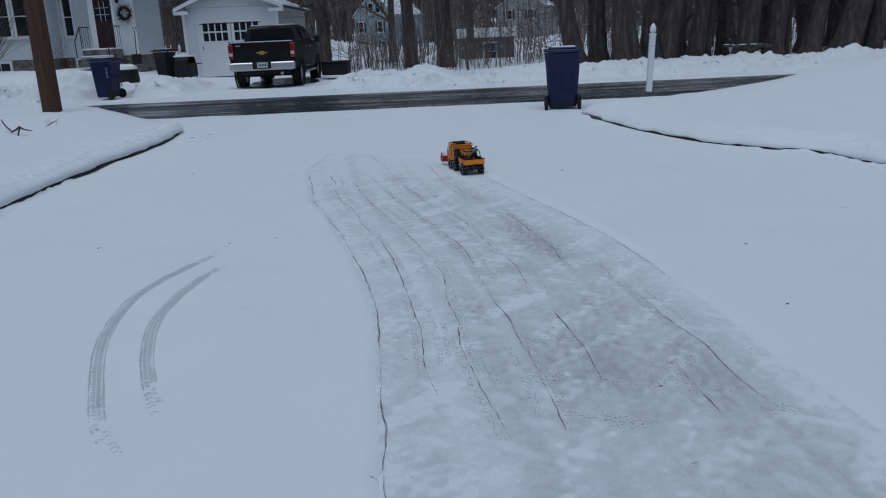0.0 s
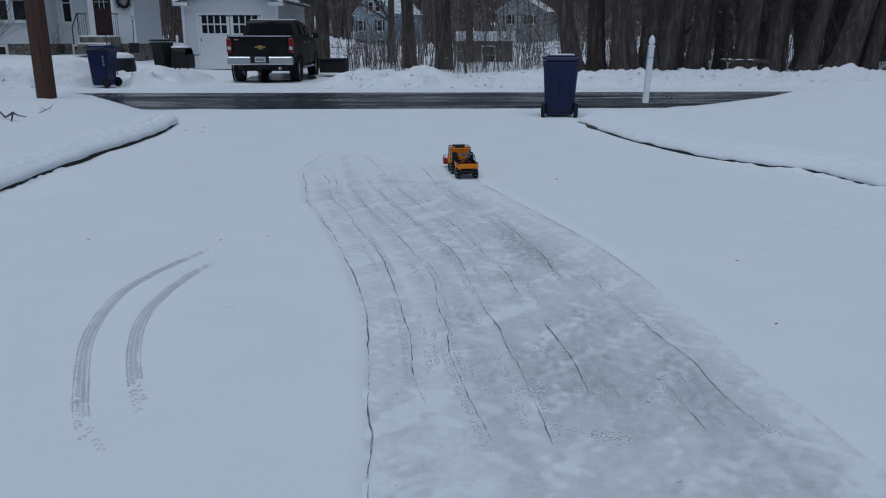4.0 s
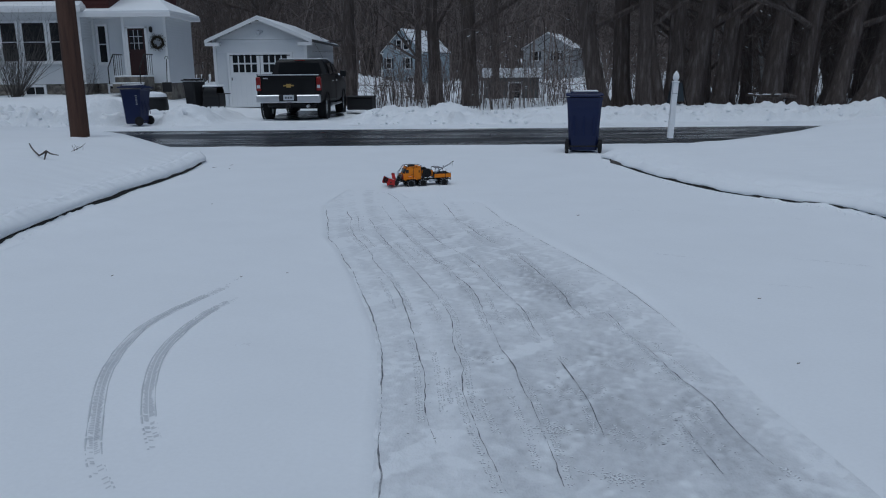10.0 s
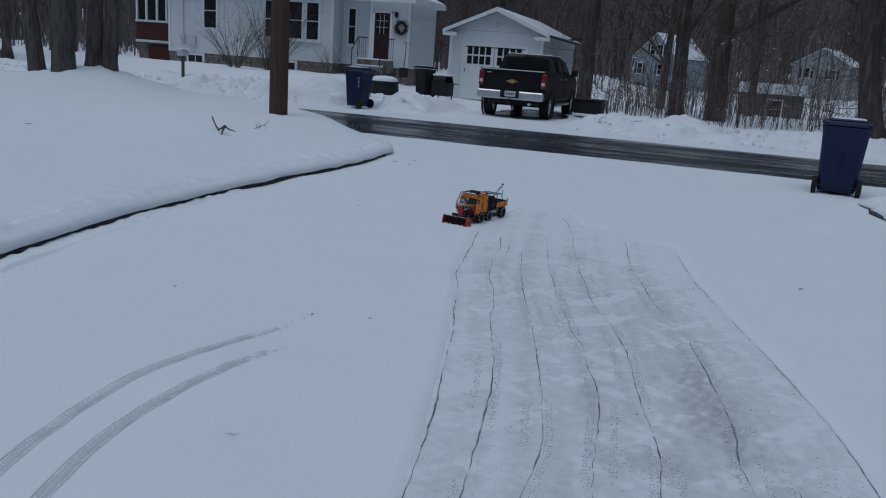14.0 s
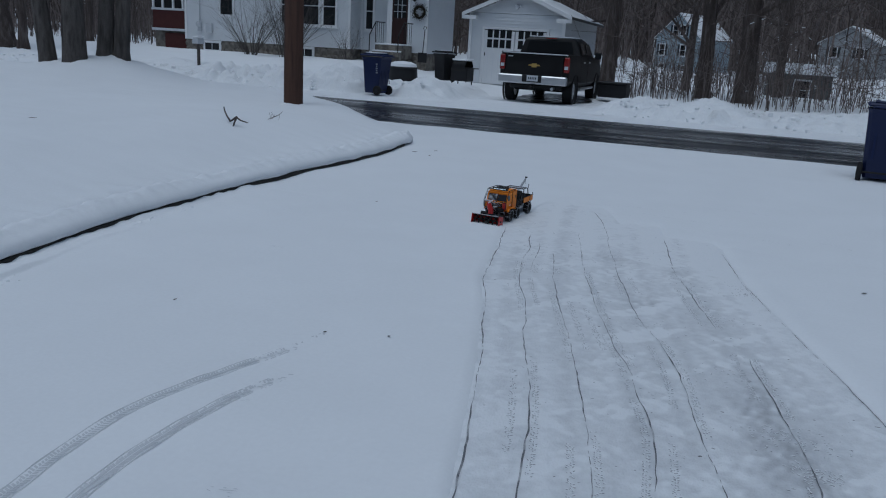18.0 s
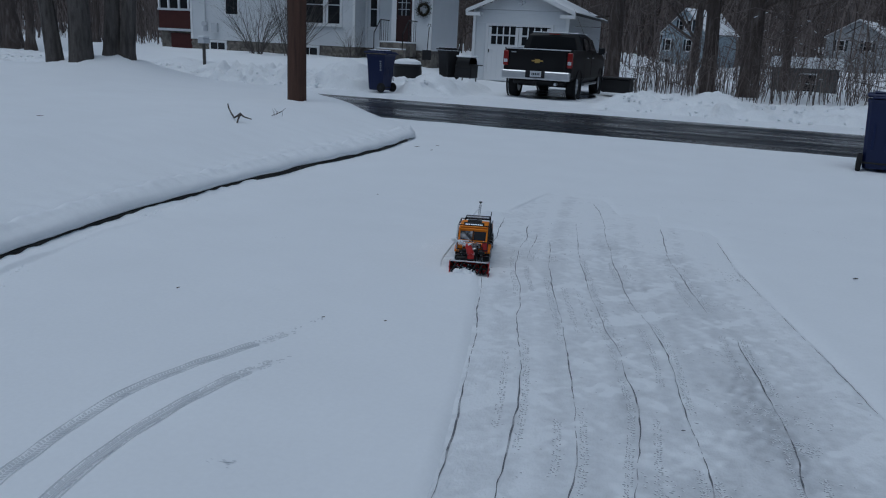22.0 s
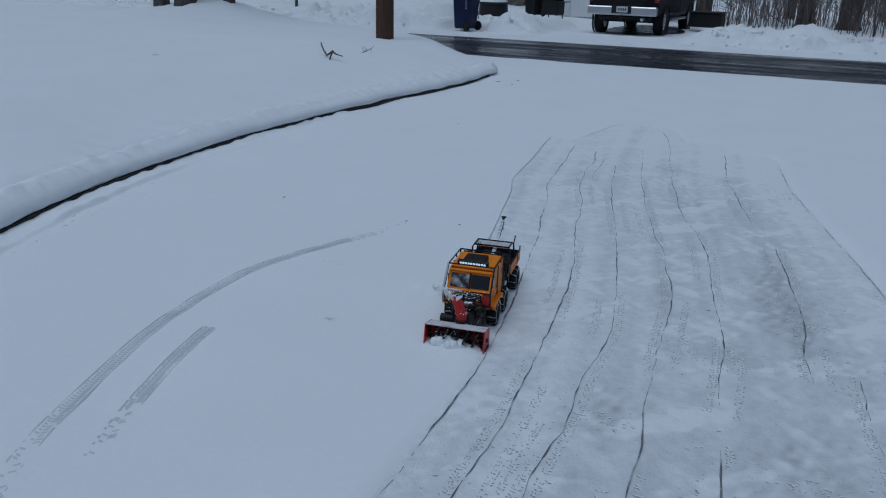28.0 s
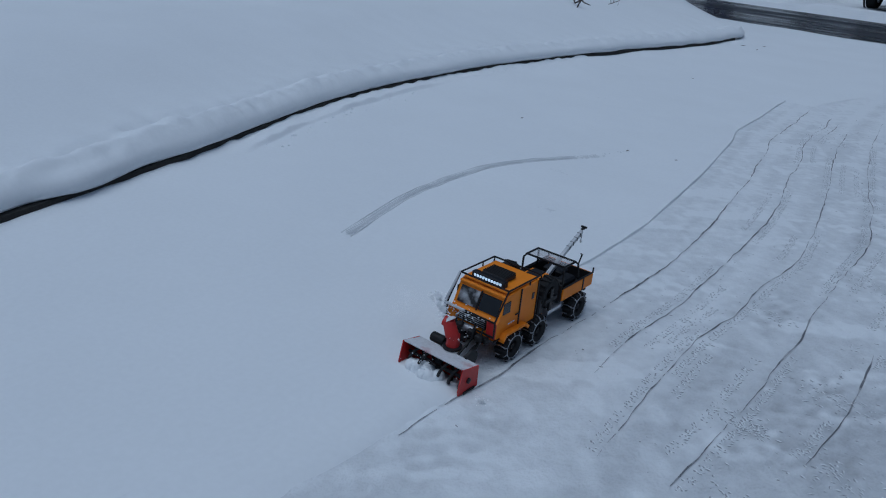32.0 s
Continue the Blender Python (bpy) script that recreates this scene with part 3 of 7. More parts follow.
    U = K - d[None, :] + (0.012 * rumple(V * 1.0, d[None, :] * 2 + 0 * V, 0.62) + 0.005 * rumple(V * 1.0, d[None, :] * 3 + 0 * V, 0.19)) * np.exp(-(d[None, :] / 0.15) ** 2)
    Z = lawn_left(U, V)
    fall = smooth01(V, 11.2, 14.4) * (1 - smooth01(d[None, :] + 0 * V, 0.15, 1.3)) * 0.9
    Z = Z * (1 - fall) - 0.03 * fall
    end = smooth01(V, 11.15, 11.6)
    Z[:, :5] = np.where(V[:, :5] < 11.4, lip[None, :] * (1 - end[:, :5]) + (Z[:, 5:6] * lip[None, :] / 0.2) * end[:, :5], Z[:, 5:6] * lip[None, :] / 0.2)
    sheet("lawn_left", U, V, Z, SNOW, "lawn under a deep smooth snow blanket", "lawn")
    # the lawn's slope to the road on the far side
    U, V = np.meshgrid(np.linspace(-70, -5.8, 130), np.linspace(14.38, 15.0, 8))
    sl = smooth01(V, 14.3, 15.0)
    Z = lawn_left(U, np.minimum(V, 14.4)) * (1 - sl) - 0.02 * sl
    Z = Z * smooth01(-U, 6.1, 7.4) - 0.03
    sheet("lawn_verge", U, V, Z, SNOW, "snowy verge sloping to the road", "verge")
    rows = np.concatenate([np.arange(-6, 11.5, 0.04), np.linspace(11.5, 14.4, 20)])
    V = np.repeat(rows[:, None], len(d), 1)
    out = np.where(rows > 11.5, (np.maximum(rows - 11.5, 0) / 2.9) ** 1.3 * 2.6, 0.0)
    K = (spline(KERB_R, np.minimum(rows, 11.5)) + out)[:, None] + 0.03 * rumple(V[:, :1], V[:, :1] * 0, 0.8)
    U = K + d[None, :] + (0.020 * rumple(V * 1.0, d[None, :] * 2 + 0 * V, 0.75) + 0.008 * rumple(V * 1.0, d[None, :] * 3 + 0 * V, 0.21)) * np.exp(-(d[None, :] / 0.15) ** 2)
    Z = lawn_right(U, V)
    fall = smooth01(V, 11.3, 14.4) * (1 - smooth01(d[None, :] + 0 * V, 0.2, 4.0)) * 0.8
    Z = Z * (1 - fall) - 0.03 * fall
    Z[:, :5] = Z[:, 5:6] * (lip[None, :] / 0.2)
    sheet("lawn_right", U, V, Z, SNOW, "lawn under a smooth snow blanket", "lawn")
    # kerbs
    for name, curve, side, lo, hi in (("kerb_left", KERB_L, 1, -6, 11.2), ("kerb_right", KERB_R, -1, -6, 11.3)):
        sh = Shape()
        rows = np.arange(lo, hi, 0.3)
        us = spline(curve, rows)
        sec = [(0.010, -0.002), (0.006, 0.050), (-0.10, 0.060), (-0.10, 0.0)]
        verts = [(u + side * du, v, z) for u, v in zip(us, rows) for du, z in sec]
        faces = [(4 * i + k, 4 * i + (k + 1) % 4, 4 * i + 4 + (k + 1) % 4, 4 * i + 4 + k) for i in range(len(rows) - 1) for k in range(4)]
        sh.add(verts, faces)
        solo(name, sh, KERB, "very dark kerb edge under the snow lip", "kerb", kind="structure")
    # road
    U, V = np.meshgrid(np.linspace(-220, 220, 90), np.linspace(ROAD_N - 1.0, ROAD_F + 0.8, 8))
    Z = -0.012 + 0.10 * smooth01(V, ROAD_N, ROAD_F + 0.8) * 0.7
    sheet("road", U, V, Z, ROAD, "wet dark asphalt road with dried streaks", "road")
    # snow strip and bank on the far side, open where the pickup stands
    U, V = np.meshgrid(np.concatenate([np.linspace(-90, -14, 160), np.linspace(-13.9, 16, 420), np.linspace(16.3, 90, 160)]), np.concatenate([np.linspace(ROAD_F, 21.6, 46), np.linspace(21.8, 24, 9)]))
    gap = smooth01(U, -6.5, -5.8) * (1 - smooth01(U, -2.6, -1.4))
    front = 19.55 + 0.16 * rumple(U, U * 0, 3.1) + 0.07 * rumple(U, U * 0 + 2, 0.8) + 0.75 * np.exp(-((U + 8.0) / 0.6) ** 2)
    ridge = (0.62 * smooth01(V - front, 0.0, 0.14) + 0.38 * smooth01(V - front, 0.45 + 0.15 * rumple(U, U * 0 + 4, 1.7), 0.95)) * (1 - 0.35 * smooth01(V, 20.9, 22.5))
    hi = 0.26 + 0.09 * rumple(U, V * 0.3, 2.4) + 0.07 * smooth01(U, 4, 7) + 0.42 * np.exp(-((U + 9.4) / 1.0) ** 2 - ((V - 20.4) / 0.7) ** 2) + 0.22 * np.exp(-((U + 7.0) / 0.5) ** 2) + 0.1 * np.exp(-((U + 1.2) / 0.8) ** 2)
    lumps = 0.06 * rumple(U, V, 1.1) + 0.05 * rumple(U + 3, V * 1.3, 0.55) + 0.045 * rumple(U + 1, V * 1.5, 0.30)
    Z = far_zu(U, V) + 0.012 + (hi * ridge + lumps * (1 + 0.9 * smooth01(-U, 8.5, 11.0)) * (0.12 + 0.88 * smooth01(V - front, -0.1, 0.2)) * smooth01(V, 18.3, 18.7)) * (1 - gap) - 0.05 * (1 - smooth01(V, ROAD_F, ROAD_F + 0.25)) - 0.05 * smooth01(V, 23.2, 24)
    sheet("snow_bank", U, V, Z, BANK, "lumpy ploughed snow bank along the road", "snow bank")
    return drive


DRIVE = build_ground()

# ---- wheeled bins ----
def wheelie_bin(m, label):
    """Blue cart, its wheels and handle at the back (y = -0.3)."""
    b = thing("wheelie_bin", label, "bin", m, "blue bins by the road")
    sh = Shape()
    ring = []
    for z, w, d0, d1 in ((0.05, 0.45, -0.18, 0.24), (0.10, 0.47, -0.20, 0.25), (0.80, 0.55, -0.27, 0.29), (0.92, 0.57, -0.29, 0.31), (0.97, 0.60, -0.31, 0.33)):
        ring.append([(-w / 2, d0 + 0.04, z), (-w / 2 + 0.04, d0, z), (w / 2 - 0.04, d0, z), (w / 2, d0 + 0.04, z), (w / 2, d1 - 0.05, z), (w / 2 - 0.05, d1, z), (-w / 2 + 0.05, d1, z), (-w / 2, d1 - 0.05, z)])
    verts = [p for r in ring for p in r]
    faces = [(8 * i + k, 8 * i + (k + 1) % 8, 8 * i + 8 + (k + 1) % 8, 8 * i + 8 + k) for i in range(4) for k in range(8)] + [tuple(range(8)), tuple(range(32, 40))]
    sh.add(verts, faces)
    body = part("body", sh, BIN_BLUE, b)
    sh = Shape().box((0, 0.03, 1.02), (0.62, 0.67, 0.045), 0.02)
    sh.box((0, 0.05, 1.055), (0.46, 0.5, 0.03), 0.012)
    part("lid", sh, BIN_BLUE, b, "dark blue lid with a little snow")
    part("snow_cap", Shape().box((0.02, 0.05, 1.078), (0.40, 0.42, 0.022), 0.01), SNOW, b, "thin snow on the lid")
    sh = Shape().tube([(-0.24, -0.33, 0.985), (-0.24, -0.385, 1.0), (0.24, -0.385, 1.0), (0.24, -0.33, 0.985)], 0.014, 8)
    part("handle", sh, BIN_BLUE, b)
    part("axle", Shape().tube([(-0.28, -0.2, 0.125), (0.28, -0.2, 0.125)], 0.014, 8), BLACK_PL, b)
    for x in (-0.27, 0.27):
        w = part("wheel", Shape().lathe([(0.04, -0.03), (0.11, -0.03), (0.125, -0.015), (0.125, 0.015), (0.11, 0.03), (0.04, 0.03)], 24, "x"), RUBBER, b, "", pose(x, -0.2, 0.125), True)
        part("hub", Shape().lathe([(0.0, -0.034), (0.055, -0.034), (0.06, 0.0), (0.055, 0.034), (0.0, 0.034)], 14, "x"), BLACK_PL, w)
    for x in (-0.16, 0, 0.16):
        part("rib", Shape().box((x, -0.235 - 0.06 * 0.5, 0.55), (0.03, 0.012, 0.0001 + 0.5), 0.004, Matrix.Rotation(-0.125, 4, "X") @ Matrix.Translation((0, 0.0, 0))), BIN_BLUE, b)
    return b


wheelie_bin(pose(2.99, 12.60, 0.012, 0, 0, -8) @ Matrix.Diagonal((1.08, 1.04, 1.02, 1)), "dark blue plastic wheelie bin standing on the snowy driveway end")
bb = wheelie_bin(pose(-7.95, 19.75, 0.10, 0, 0, 80), "dark blue plastic wheelie bin standing beside the far snow bank")
sh = Shape()
for k in range(5):
    sh.box((-0.262 - 0.008 * k / 2, -0.17, 0.58 + 0.055 * k), (0.006, 0.055 - 0.02 * (k % 2), 0.03), 0)
part("stencil_bar", sh, PRESSED_SHADE, bb, "white stencilled marking that cannot be read")

# ---- utility pole, post, twigs ----
pole = thing("utility_pole", "brown weathered wooden utility pole standing in the snow", "utility pole", pose(-5.84, 11.8, 0.36))
part("shaft", Shape().tube([(0, 0, 0), (0.0, 0, 3), (0.02, 0.0, 9.5)], [0.155, 0.148, 0.12], 20), POLE, pole, "", None, True)
part("ground_wire", Shape().tube([(-0.06, 0.145, 0.1), (-0.05, 0.14, 3), (-0.04, 0.12, 8)], 0.008, 6), BLACK_PL, pole)
sh = Shape()
verts = [((0.15 + 0.11 * j) * (1 + 0.12 * math.sin(3 * k + j)) * math.cos(k * 0.524), (0.15 + 0.11 * j) * (1 + 0.12 * math.sin(2 * k)) * math.sin(k * 0.524), (0.075, 0.045, -0.03)[j] + 0.012 * math.sin(5 * k)) for j in range(3) for k in range(12)]
sh.add(verts, [(12 * j + k, 12 * j + (k + 1) % 12, 12 * j + 12 + (k + 1) % 12, 12 * j + 12 + k) for j in range(2) for k in range(12)])
part("snow_collar", sh, SNOW, pole, "snow heaped round the base", None, True)

post = thing("white_post", "white painted wooden post with a pointed cap leaning slightly", "post", pose(4.76, 13.25, 0.20, 0, 2.5, 0))
part("shaft", Shape().box((0, 0, 0.52), (0.10, 0.10, 1.04), 0.008), TRIM, post)
part("collar", Shape().box((0, 0, 1.05), (0.125, 0.125, 0.03), 0.01), TRIM, post)
part("cap", Shape().lathe([(0.03, 1.06), (0.055, 1.10), (0.062, 1.14), (0.05, 1.19), (0.025, 1.23), (0.0, 1.255)], 12, "z"), TRIM, post, "pointed acorn cap", None, True)
part("shadow_gap", Shape().box((0, -0.052, 0.84), (0.1, 0.004, 0.006), 0), BLACK_PL, post)


def branch():
    """Bent broken branch: a long raised stem, a knuckle, one leg in the snow and one short side piece."""
    g = float(lawn_left(np.array(-4.93), np.array(8.8)))
    t = thing("fallen_branch", "dark bent broken branch stuck in the lawn snow", "branch", pose(-4.93, 8.8, g))
    part("stem", Shape().tube([(-0.36, 0.30, 0.20), (-0.32, 0.26, 0.155), (-0.26, 0.22, 0.10), (-0.17, 0.16, 0.045), (-0.10, 0.13, 0.075), (-0.02, 0.08, 0.115)], [0.007, 0.010, 0.011, 0.012, 0.013, 0.014], 8), BARK, t, "", None, True)
    part("leg", Shape().tube([(-0.02, 0.08, 0.11), (-0.025, 0.04, 0.05), (-0.03, 0.0, -0.03)], [0.014, 0.011, 0.009], 8), BARK, t, "", None, True)
    part("side_piece", Shape().tube([(-0.03, 0.08, 0.115), (0.03, 0.09, 0.075), (0.12, 0.12, 0.05)], [0.014, 0.010, 0.006], 8), BARK, t, "", None, True)
    g = float(lawn_left(np.array(-4.9), np.array(9.7)))
    t = thing("fallen_twig", "thin dark sprig lying on the lawn snow", "twig", pose(-4.9, 9.7, g + 0.02) @ Matrix.Diagonal((0.85, 0.85, 1.2, 1)))
    part("stem", Shape().tube([(-0.13, 0, 0), (-0.03, 0, 0.03), (0.06, 0.02, 0.06), (0.12, 0.03, 0.10)], [0.003, 0.004, 0.004, 0.002], 5), BARK, t)
    rr = random.Random(8)
    for k in range(9):
        x = rr.uniform(-0.08, 0.1)
        part("sprig", Shape().tube([(x, 0, 0.03 + x * 0.3), (x + rr.uniform(-0.05, 0.05), rr.uniform(-0.05, 0.05), rr.uniform(0.0, 0.09))], [0.003, 0.0018], 4), BARK, t)


branch()



# ---- pickup ----
def car_wheel(parent, x, y, r):
    w = part("wheel", Shape().lathe([(0.24, -0.12), (0.34, -0.135), (r - 0.02, -0.125), (r, -0.09), (r, 0.09), (r - 0.02, 0.125), (0.34, 0.135), (0.24, 0.12)], 28, "x"), RUBBER, parent, "", pose(x, y, r), True)
    part("rim", Shape().lathe([(0.0, 0.08), (0.07, 0.09), (0.2, 0.07), (0.25, 0.11), (0.255, -0.11), (0.0, -0.09)], 20, "x"), CHROME, w, "", pose(0, 0, 0, 0, 0, 180 if x < 0 else 0), True)
    for k in range(6):
        part("spoke", Shape().box((0.1 if x > 0 else -0.1, 0, 0.14), (0.03, 0.06, 0.2), 0.008), CHROME, w, "", pose(0, 0, 0, 60 * k, 0, 0))
    return w


def loft(sections):
    """Skin over rings of equal length along y, closed at both ends."""
    n = len(sections[0])
    sh = Shape()
    verts = [p for s in sections for p in s]
    faces = [(n * i + k, n * i + (k + 1) % n, n * i + n + (k + 1) % n, n * i + n + k) for i in range(len(sections) - 1) for k in range(n)]
    faces += [tuple(range(n)), tuple(range(n * (len(sections) - 1), n * len(sections)))]
    return sh.add(verts, faces)


def ring(y, w0, w1, w2, z0, z1, z2):
    """Half-round body section: width at sill, waist and shoulder."""
    return [(-w0, y, z0), (-w1, y, z0 + 0.12), (-w1, y, z1), (-w2, y, z2), (w2, y, z2), (w1, y, z1), (w1, y, z0 + 0.12), (w0, y, z0)]


def pickup(m):
    p = thing("pickup_truck", "black crew-cab pickup parked on a snowy driveway, tailgate outward", "pickup truck", m)
    part("bed_body", loft([ring(0.0, 0.88, 0.985, 0.97, 0.62, 1.2, 1.38), ring(0.06, 0.9, 1.0, 0.98, 0.55, 1.2, 1.40), ring(1.75, 0.92, 1.015, 0.985, 0.5, 1.2, 1.40)]), CAR_BLACK, p)
    part("cab_body", loft([ring(1.79, 0.92, 1.01, 0.985, 0.48, 1.2, 1.38), ring(4.2, 0.92, 1.01, 0.985, 0.48, 1.18, 1.36), ring(5.5, 0.9, 0.99, 0.93, 0.5, 1.1, 1.28), ring(5.78, 0.82, 0.93, 0.85, 0.55, 1.05, 1.18)]), CAR_BLACK, p)
    top = loft([[(-0.93, 1.82, 1.36), (-0.80, 1.95, 1.80), (-0.70, 2.0, 1.88), (0.70, 2.0, 1.88), (0.80, 1.95, 1.80), (0.93, 1.82, 1.36)],
                [(-0.93, 3.0, 1.36), (-0.80, 3.0, 1.84), (-0.70, 3.0, 1.91), (0.70, 3.0, 1.91), (0.80, 3.0, 1.84), (0.93, 3.0, 1.36)],
                [(-0.92, 4.35, 1.34), (-0.76, 3.7, 1.80), (-0.66, 3.65, 1.86), (0.66, 3.65, 1.86), (0.76, 3.7, 1.80), (0.92, 4.35, 1.34)]])
    part("cab_top", top, CAR_BLACK, p)
    part("roof_snow", Shape().box((0, 2.85, 1.905), (1.42, 1.6, 0.03), 0.012), SNOW, p, "thin snow on the roof")
    part("rear_window", Shape().prism([(-0.72, 1.44), (-0.64, 1.78), (0.64, 1.78), (0.72, 1.44)], 1.80, 1.82, Matrix.Translation((0, 0.03, 0)) @ Matrix.Shear("XZ", 4, (0, 0)) @ Matrix.Translation((0, 0, 0))), GLASS_DARK, p, "dark rear window", pose(0, -0.02, 0))
    for s in (-1, 1):
        for y0, y1 in ((2.1, 2.85), (2.95, 3.75)):
            part("side_window", Shape().add([(s * 0.945, y0, 1.42), (s * 0.945, y1 + (0.2 if y1 > 3 else 0), 1.42), (s * 0.84, y1 - 0.1, 1.76), (s * 0.84, y0 + 0.05, 1.76)], [(0, 1, 2, 3)]), GLASS_DARK, p)
            part("door_handle", Shape().box((s * 1.02, y0 + 0.12, 1.2), (0.03, 0.16, 0.03), 0.01), CHROME, p)
        part("door_seam", Shape().box((s * 1.012, 2.9, 0.95), (0.008, 0.012, 0.8), 0), BLACK_PL, p)
        part("side_step", Shape().tube([(s * 0.98, 1.9, 0.42), (s * 0.98, 4.1, 0.42)], 0.045, 8), CHROME, p)
        mir = part("mirror", Shape().box((s * 1.14, 3.85, 1.42), (0.2, 0.10, 0.22), 0.03), CAR_BLACK, p)
        part("mirror_glass", Shape().box((s * 1.14, 3.797, 1.42), (0.16, 0.006, 0.18), 0), GLASS_DARK, mir)
        lamp = part("tail_light", Shape().box((s * 0.925, -0.01, 1.13), (0.15, 0.10, 0.42), 0.02), TAIL_RED, p, "tall red tail light")
        part("reverse_lens", Shape().box((s * 0.92, -0.062, 1.05), (0.1, 0.006, 0.09), 0), PLATE_W, lamp)
        for y in (0.98, 4.72):
            part("wheel_arch", Shape().lathe([(0.44, -0.03), (0.47, 0.02), (0.44, 0.03)], 24, "x"), BLACK_PL, p, "", pose(s * 1.005, y, 0.42), True)
            car_wheel(p, s * 0.86, y, 0.40)
        part("rail_cap", Shape().box((s * 0.95, 0.9, 1.41), (0.10, 1.7, 0.025), 0.008), BLACK_PL, p)
        part("bumper_step", Shape().box((s * 0.86, -0.17, 0.66), (0.22, 0.03, 0.12), 0.01), BLACK_PL, p)
    part("tailgate", Shape().box((0, -0.015, 1.06), (1.66, 0.05, 0.62), 0.015), CAR_BLACK, p)
    part("tailgate_cap", Shape().box((0, 0.0, 1.40), (1.86, 0.10, 0.03), 0.01), PLATE_W, p, "snow-dusted top edge of the tailgate")
    part("emblem", Shape().prism([(-0.17, 1.06), (-0.07, 1.06), (-0.07, 1.02), (0.07, 1.02), (0.07, 1.06), (0.17, 1.06), (0.15, 1.10), (0.07, 1.10), (0.07, 1.13), (-0.07, 1.13), (-0.07, 1.10), (-0.15, 1.10)], -0.055, -0.042), GOLD, p, "gold bar-shaped emblem")
    part("name_bar", Shape().box((-0.70, -0.043, 1.30), (0.14, 0.006, 0.03), 0), CHROME, p)
    bm_ = Shape().box((0, -0.12, 0.68), (1.96, 0.20, 0.24), 0.03)
    bumper = part("rear_bumper", bm_, CHROME, p, "wide chrome rear bumper")
    part("plate_recess", Shape().box((0, -0.222, 0.71), (0.56, 0.012, 0.20), 0.005), BLACK_PL, bumper)
    part("number_plate", Shape().box((0.02, -0.232, 0.72), (0.32, 0.008, 0.16), 0.003), PLATE_W, bumper, "pale plate with plain bars")
    sh = Shape()
    for k in range(5):
        sh.box((-0.08 + 0.05 * k, -0.238, 0.72), (0.03, 0.003, 0.06), 0)
    part("plate_bar", sh, SHUTTER, bumper)
    part("underbody", Shape().box((0, 2.7, 0.48), (1.5, 5.0, 0.16), 0.05), BLACK_PL, p)
    part("rear_axle", Shape().tube([(-0.8, 0.98, 0.4), (0.8, 0.98, 0.4)], 0.07, 8), BLACK_METAL, p)
    part("differential", Shape().lathe([(0.0, -0.16), (0.13, -0.1), (0.15, 0), (0.13, 0.1), (0, 0.16)], 12, "x"), BLACK_METAL, p, "", pose(0, 0.98, 0.4), True)
    part("exhaust", Shape().tube([(0.55, -0.02, 0.45), (0.55, 0.9, 0.5)], 0.045, 8), CHROME, p)
    part("hitch", Shape().box((0, -0.2, 0.46), (0.09, 0.18, 0.09), 0.01), BLACK_METAL, p)
    part("brake_light", Shape().box((0, 1.93, 1.865), (0.34, 0.04, 0.03), 0.005), TAIL_RED, p)
    return p


pickup(pose(-4.13, 21.55, 0.07, 0, 0, -0.8) @ Matrix.Diagonal((0.96, 0.92, 0.95, 1)))
# bare wet patch under the pickup
rr = random.Random(6)
edge_ = [(-4.0 + 1.12 * math.cos(a * 0.2618) * rr.uniform(0.88, 1.06), 23.95 + 2.3 * math.sin(a * 0.2618) * rr.uniform(0.9, 1.04)) for a in range(24)]
part("bare_patch", Shape().add([(u, v, float(far_zu(np.array(u), np.array(v))) + 0.038) for u, v in edge_] + [(-4.0, 23.6, float(far_zu(np.array(-4.0), np.array(23.6))) + 0.042)], [(k, (k + 1) % 24, 24) for k in range(24)]), ROAD, DRIVE, "wet bare asphalt under the parked pickup", None, False, False)


# ---- buildings ----
def stuff(ob):
    ob["kind"] = "stuff"
    return ob


def clapboards(w, z0, z1, step=0.115):
    """Lapped boards over a wall of width w, tilted out at the foot."""
    sh = Shape()
    z = z0
    while z < z1 - 0.01:
        t = min(z + step, z1)
        sh.add([(-w / 2, -0.03, z), (w / 2, -0.03, z), (w / 2, -0.002, t), (-w / 2, -0.002, t), (-w / 2, 0, z), (w / 2, 0, z)], [(0, 1, 2, 3), (0, 4, 5, 1)])
        z = t
    return sh


def window(parent, m, w, h, rows=2, cols=1, shutters=False, trim=0.09):
    f = part("window", Shape().box((0, -0.03, 0), (w + 2 * trim, 0.06, h + 2 * trim), 0.008), TRIM, parent, "", m)
    for i in range(cols):
        for j in range(rows):
            pw, ph = w / cols, h / rows
            part("pane", Shape().box((-w / 2 + pw * (i + 0.5), -0.062, -h / 2 + ph * (j + 0.5)), (pw - 0.04, 0.012, ph - 0.04), 0), GLASS_DARK, f)
    part("sill", Shape().box((0, -0.07, -h / 2 - trim), (w + 2 * trim + 0.06, 0.08, 0.04), 0.008), TRIM, f)
    if shutters:
        for s in (-1, 1):
            part("shutter", Shape().box((s * (w / 2 + trim + 0.17), -0.03, 0), (0.32, 0.05, h + 0.1), 0.006), SHUTTER, f)
    return f


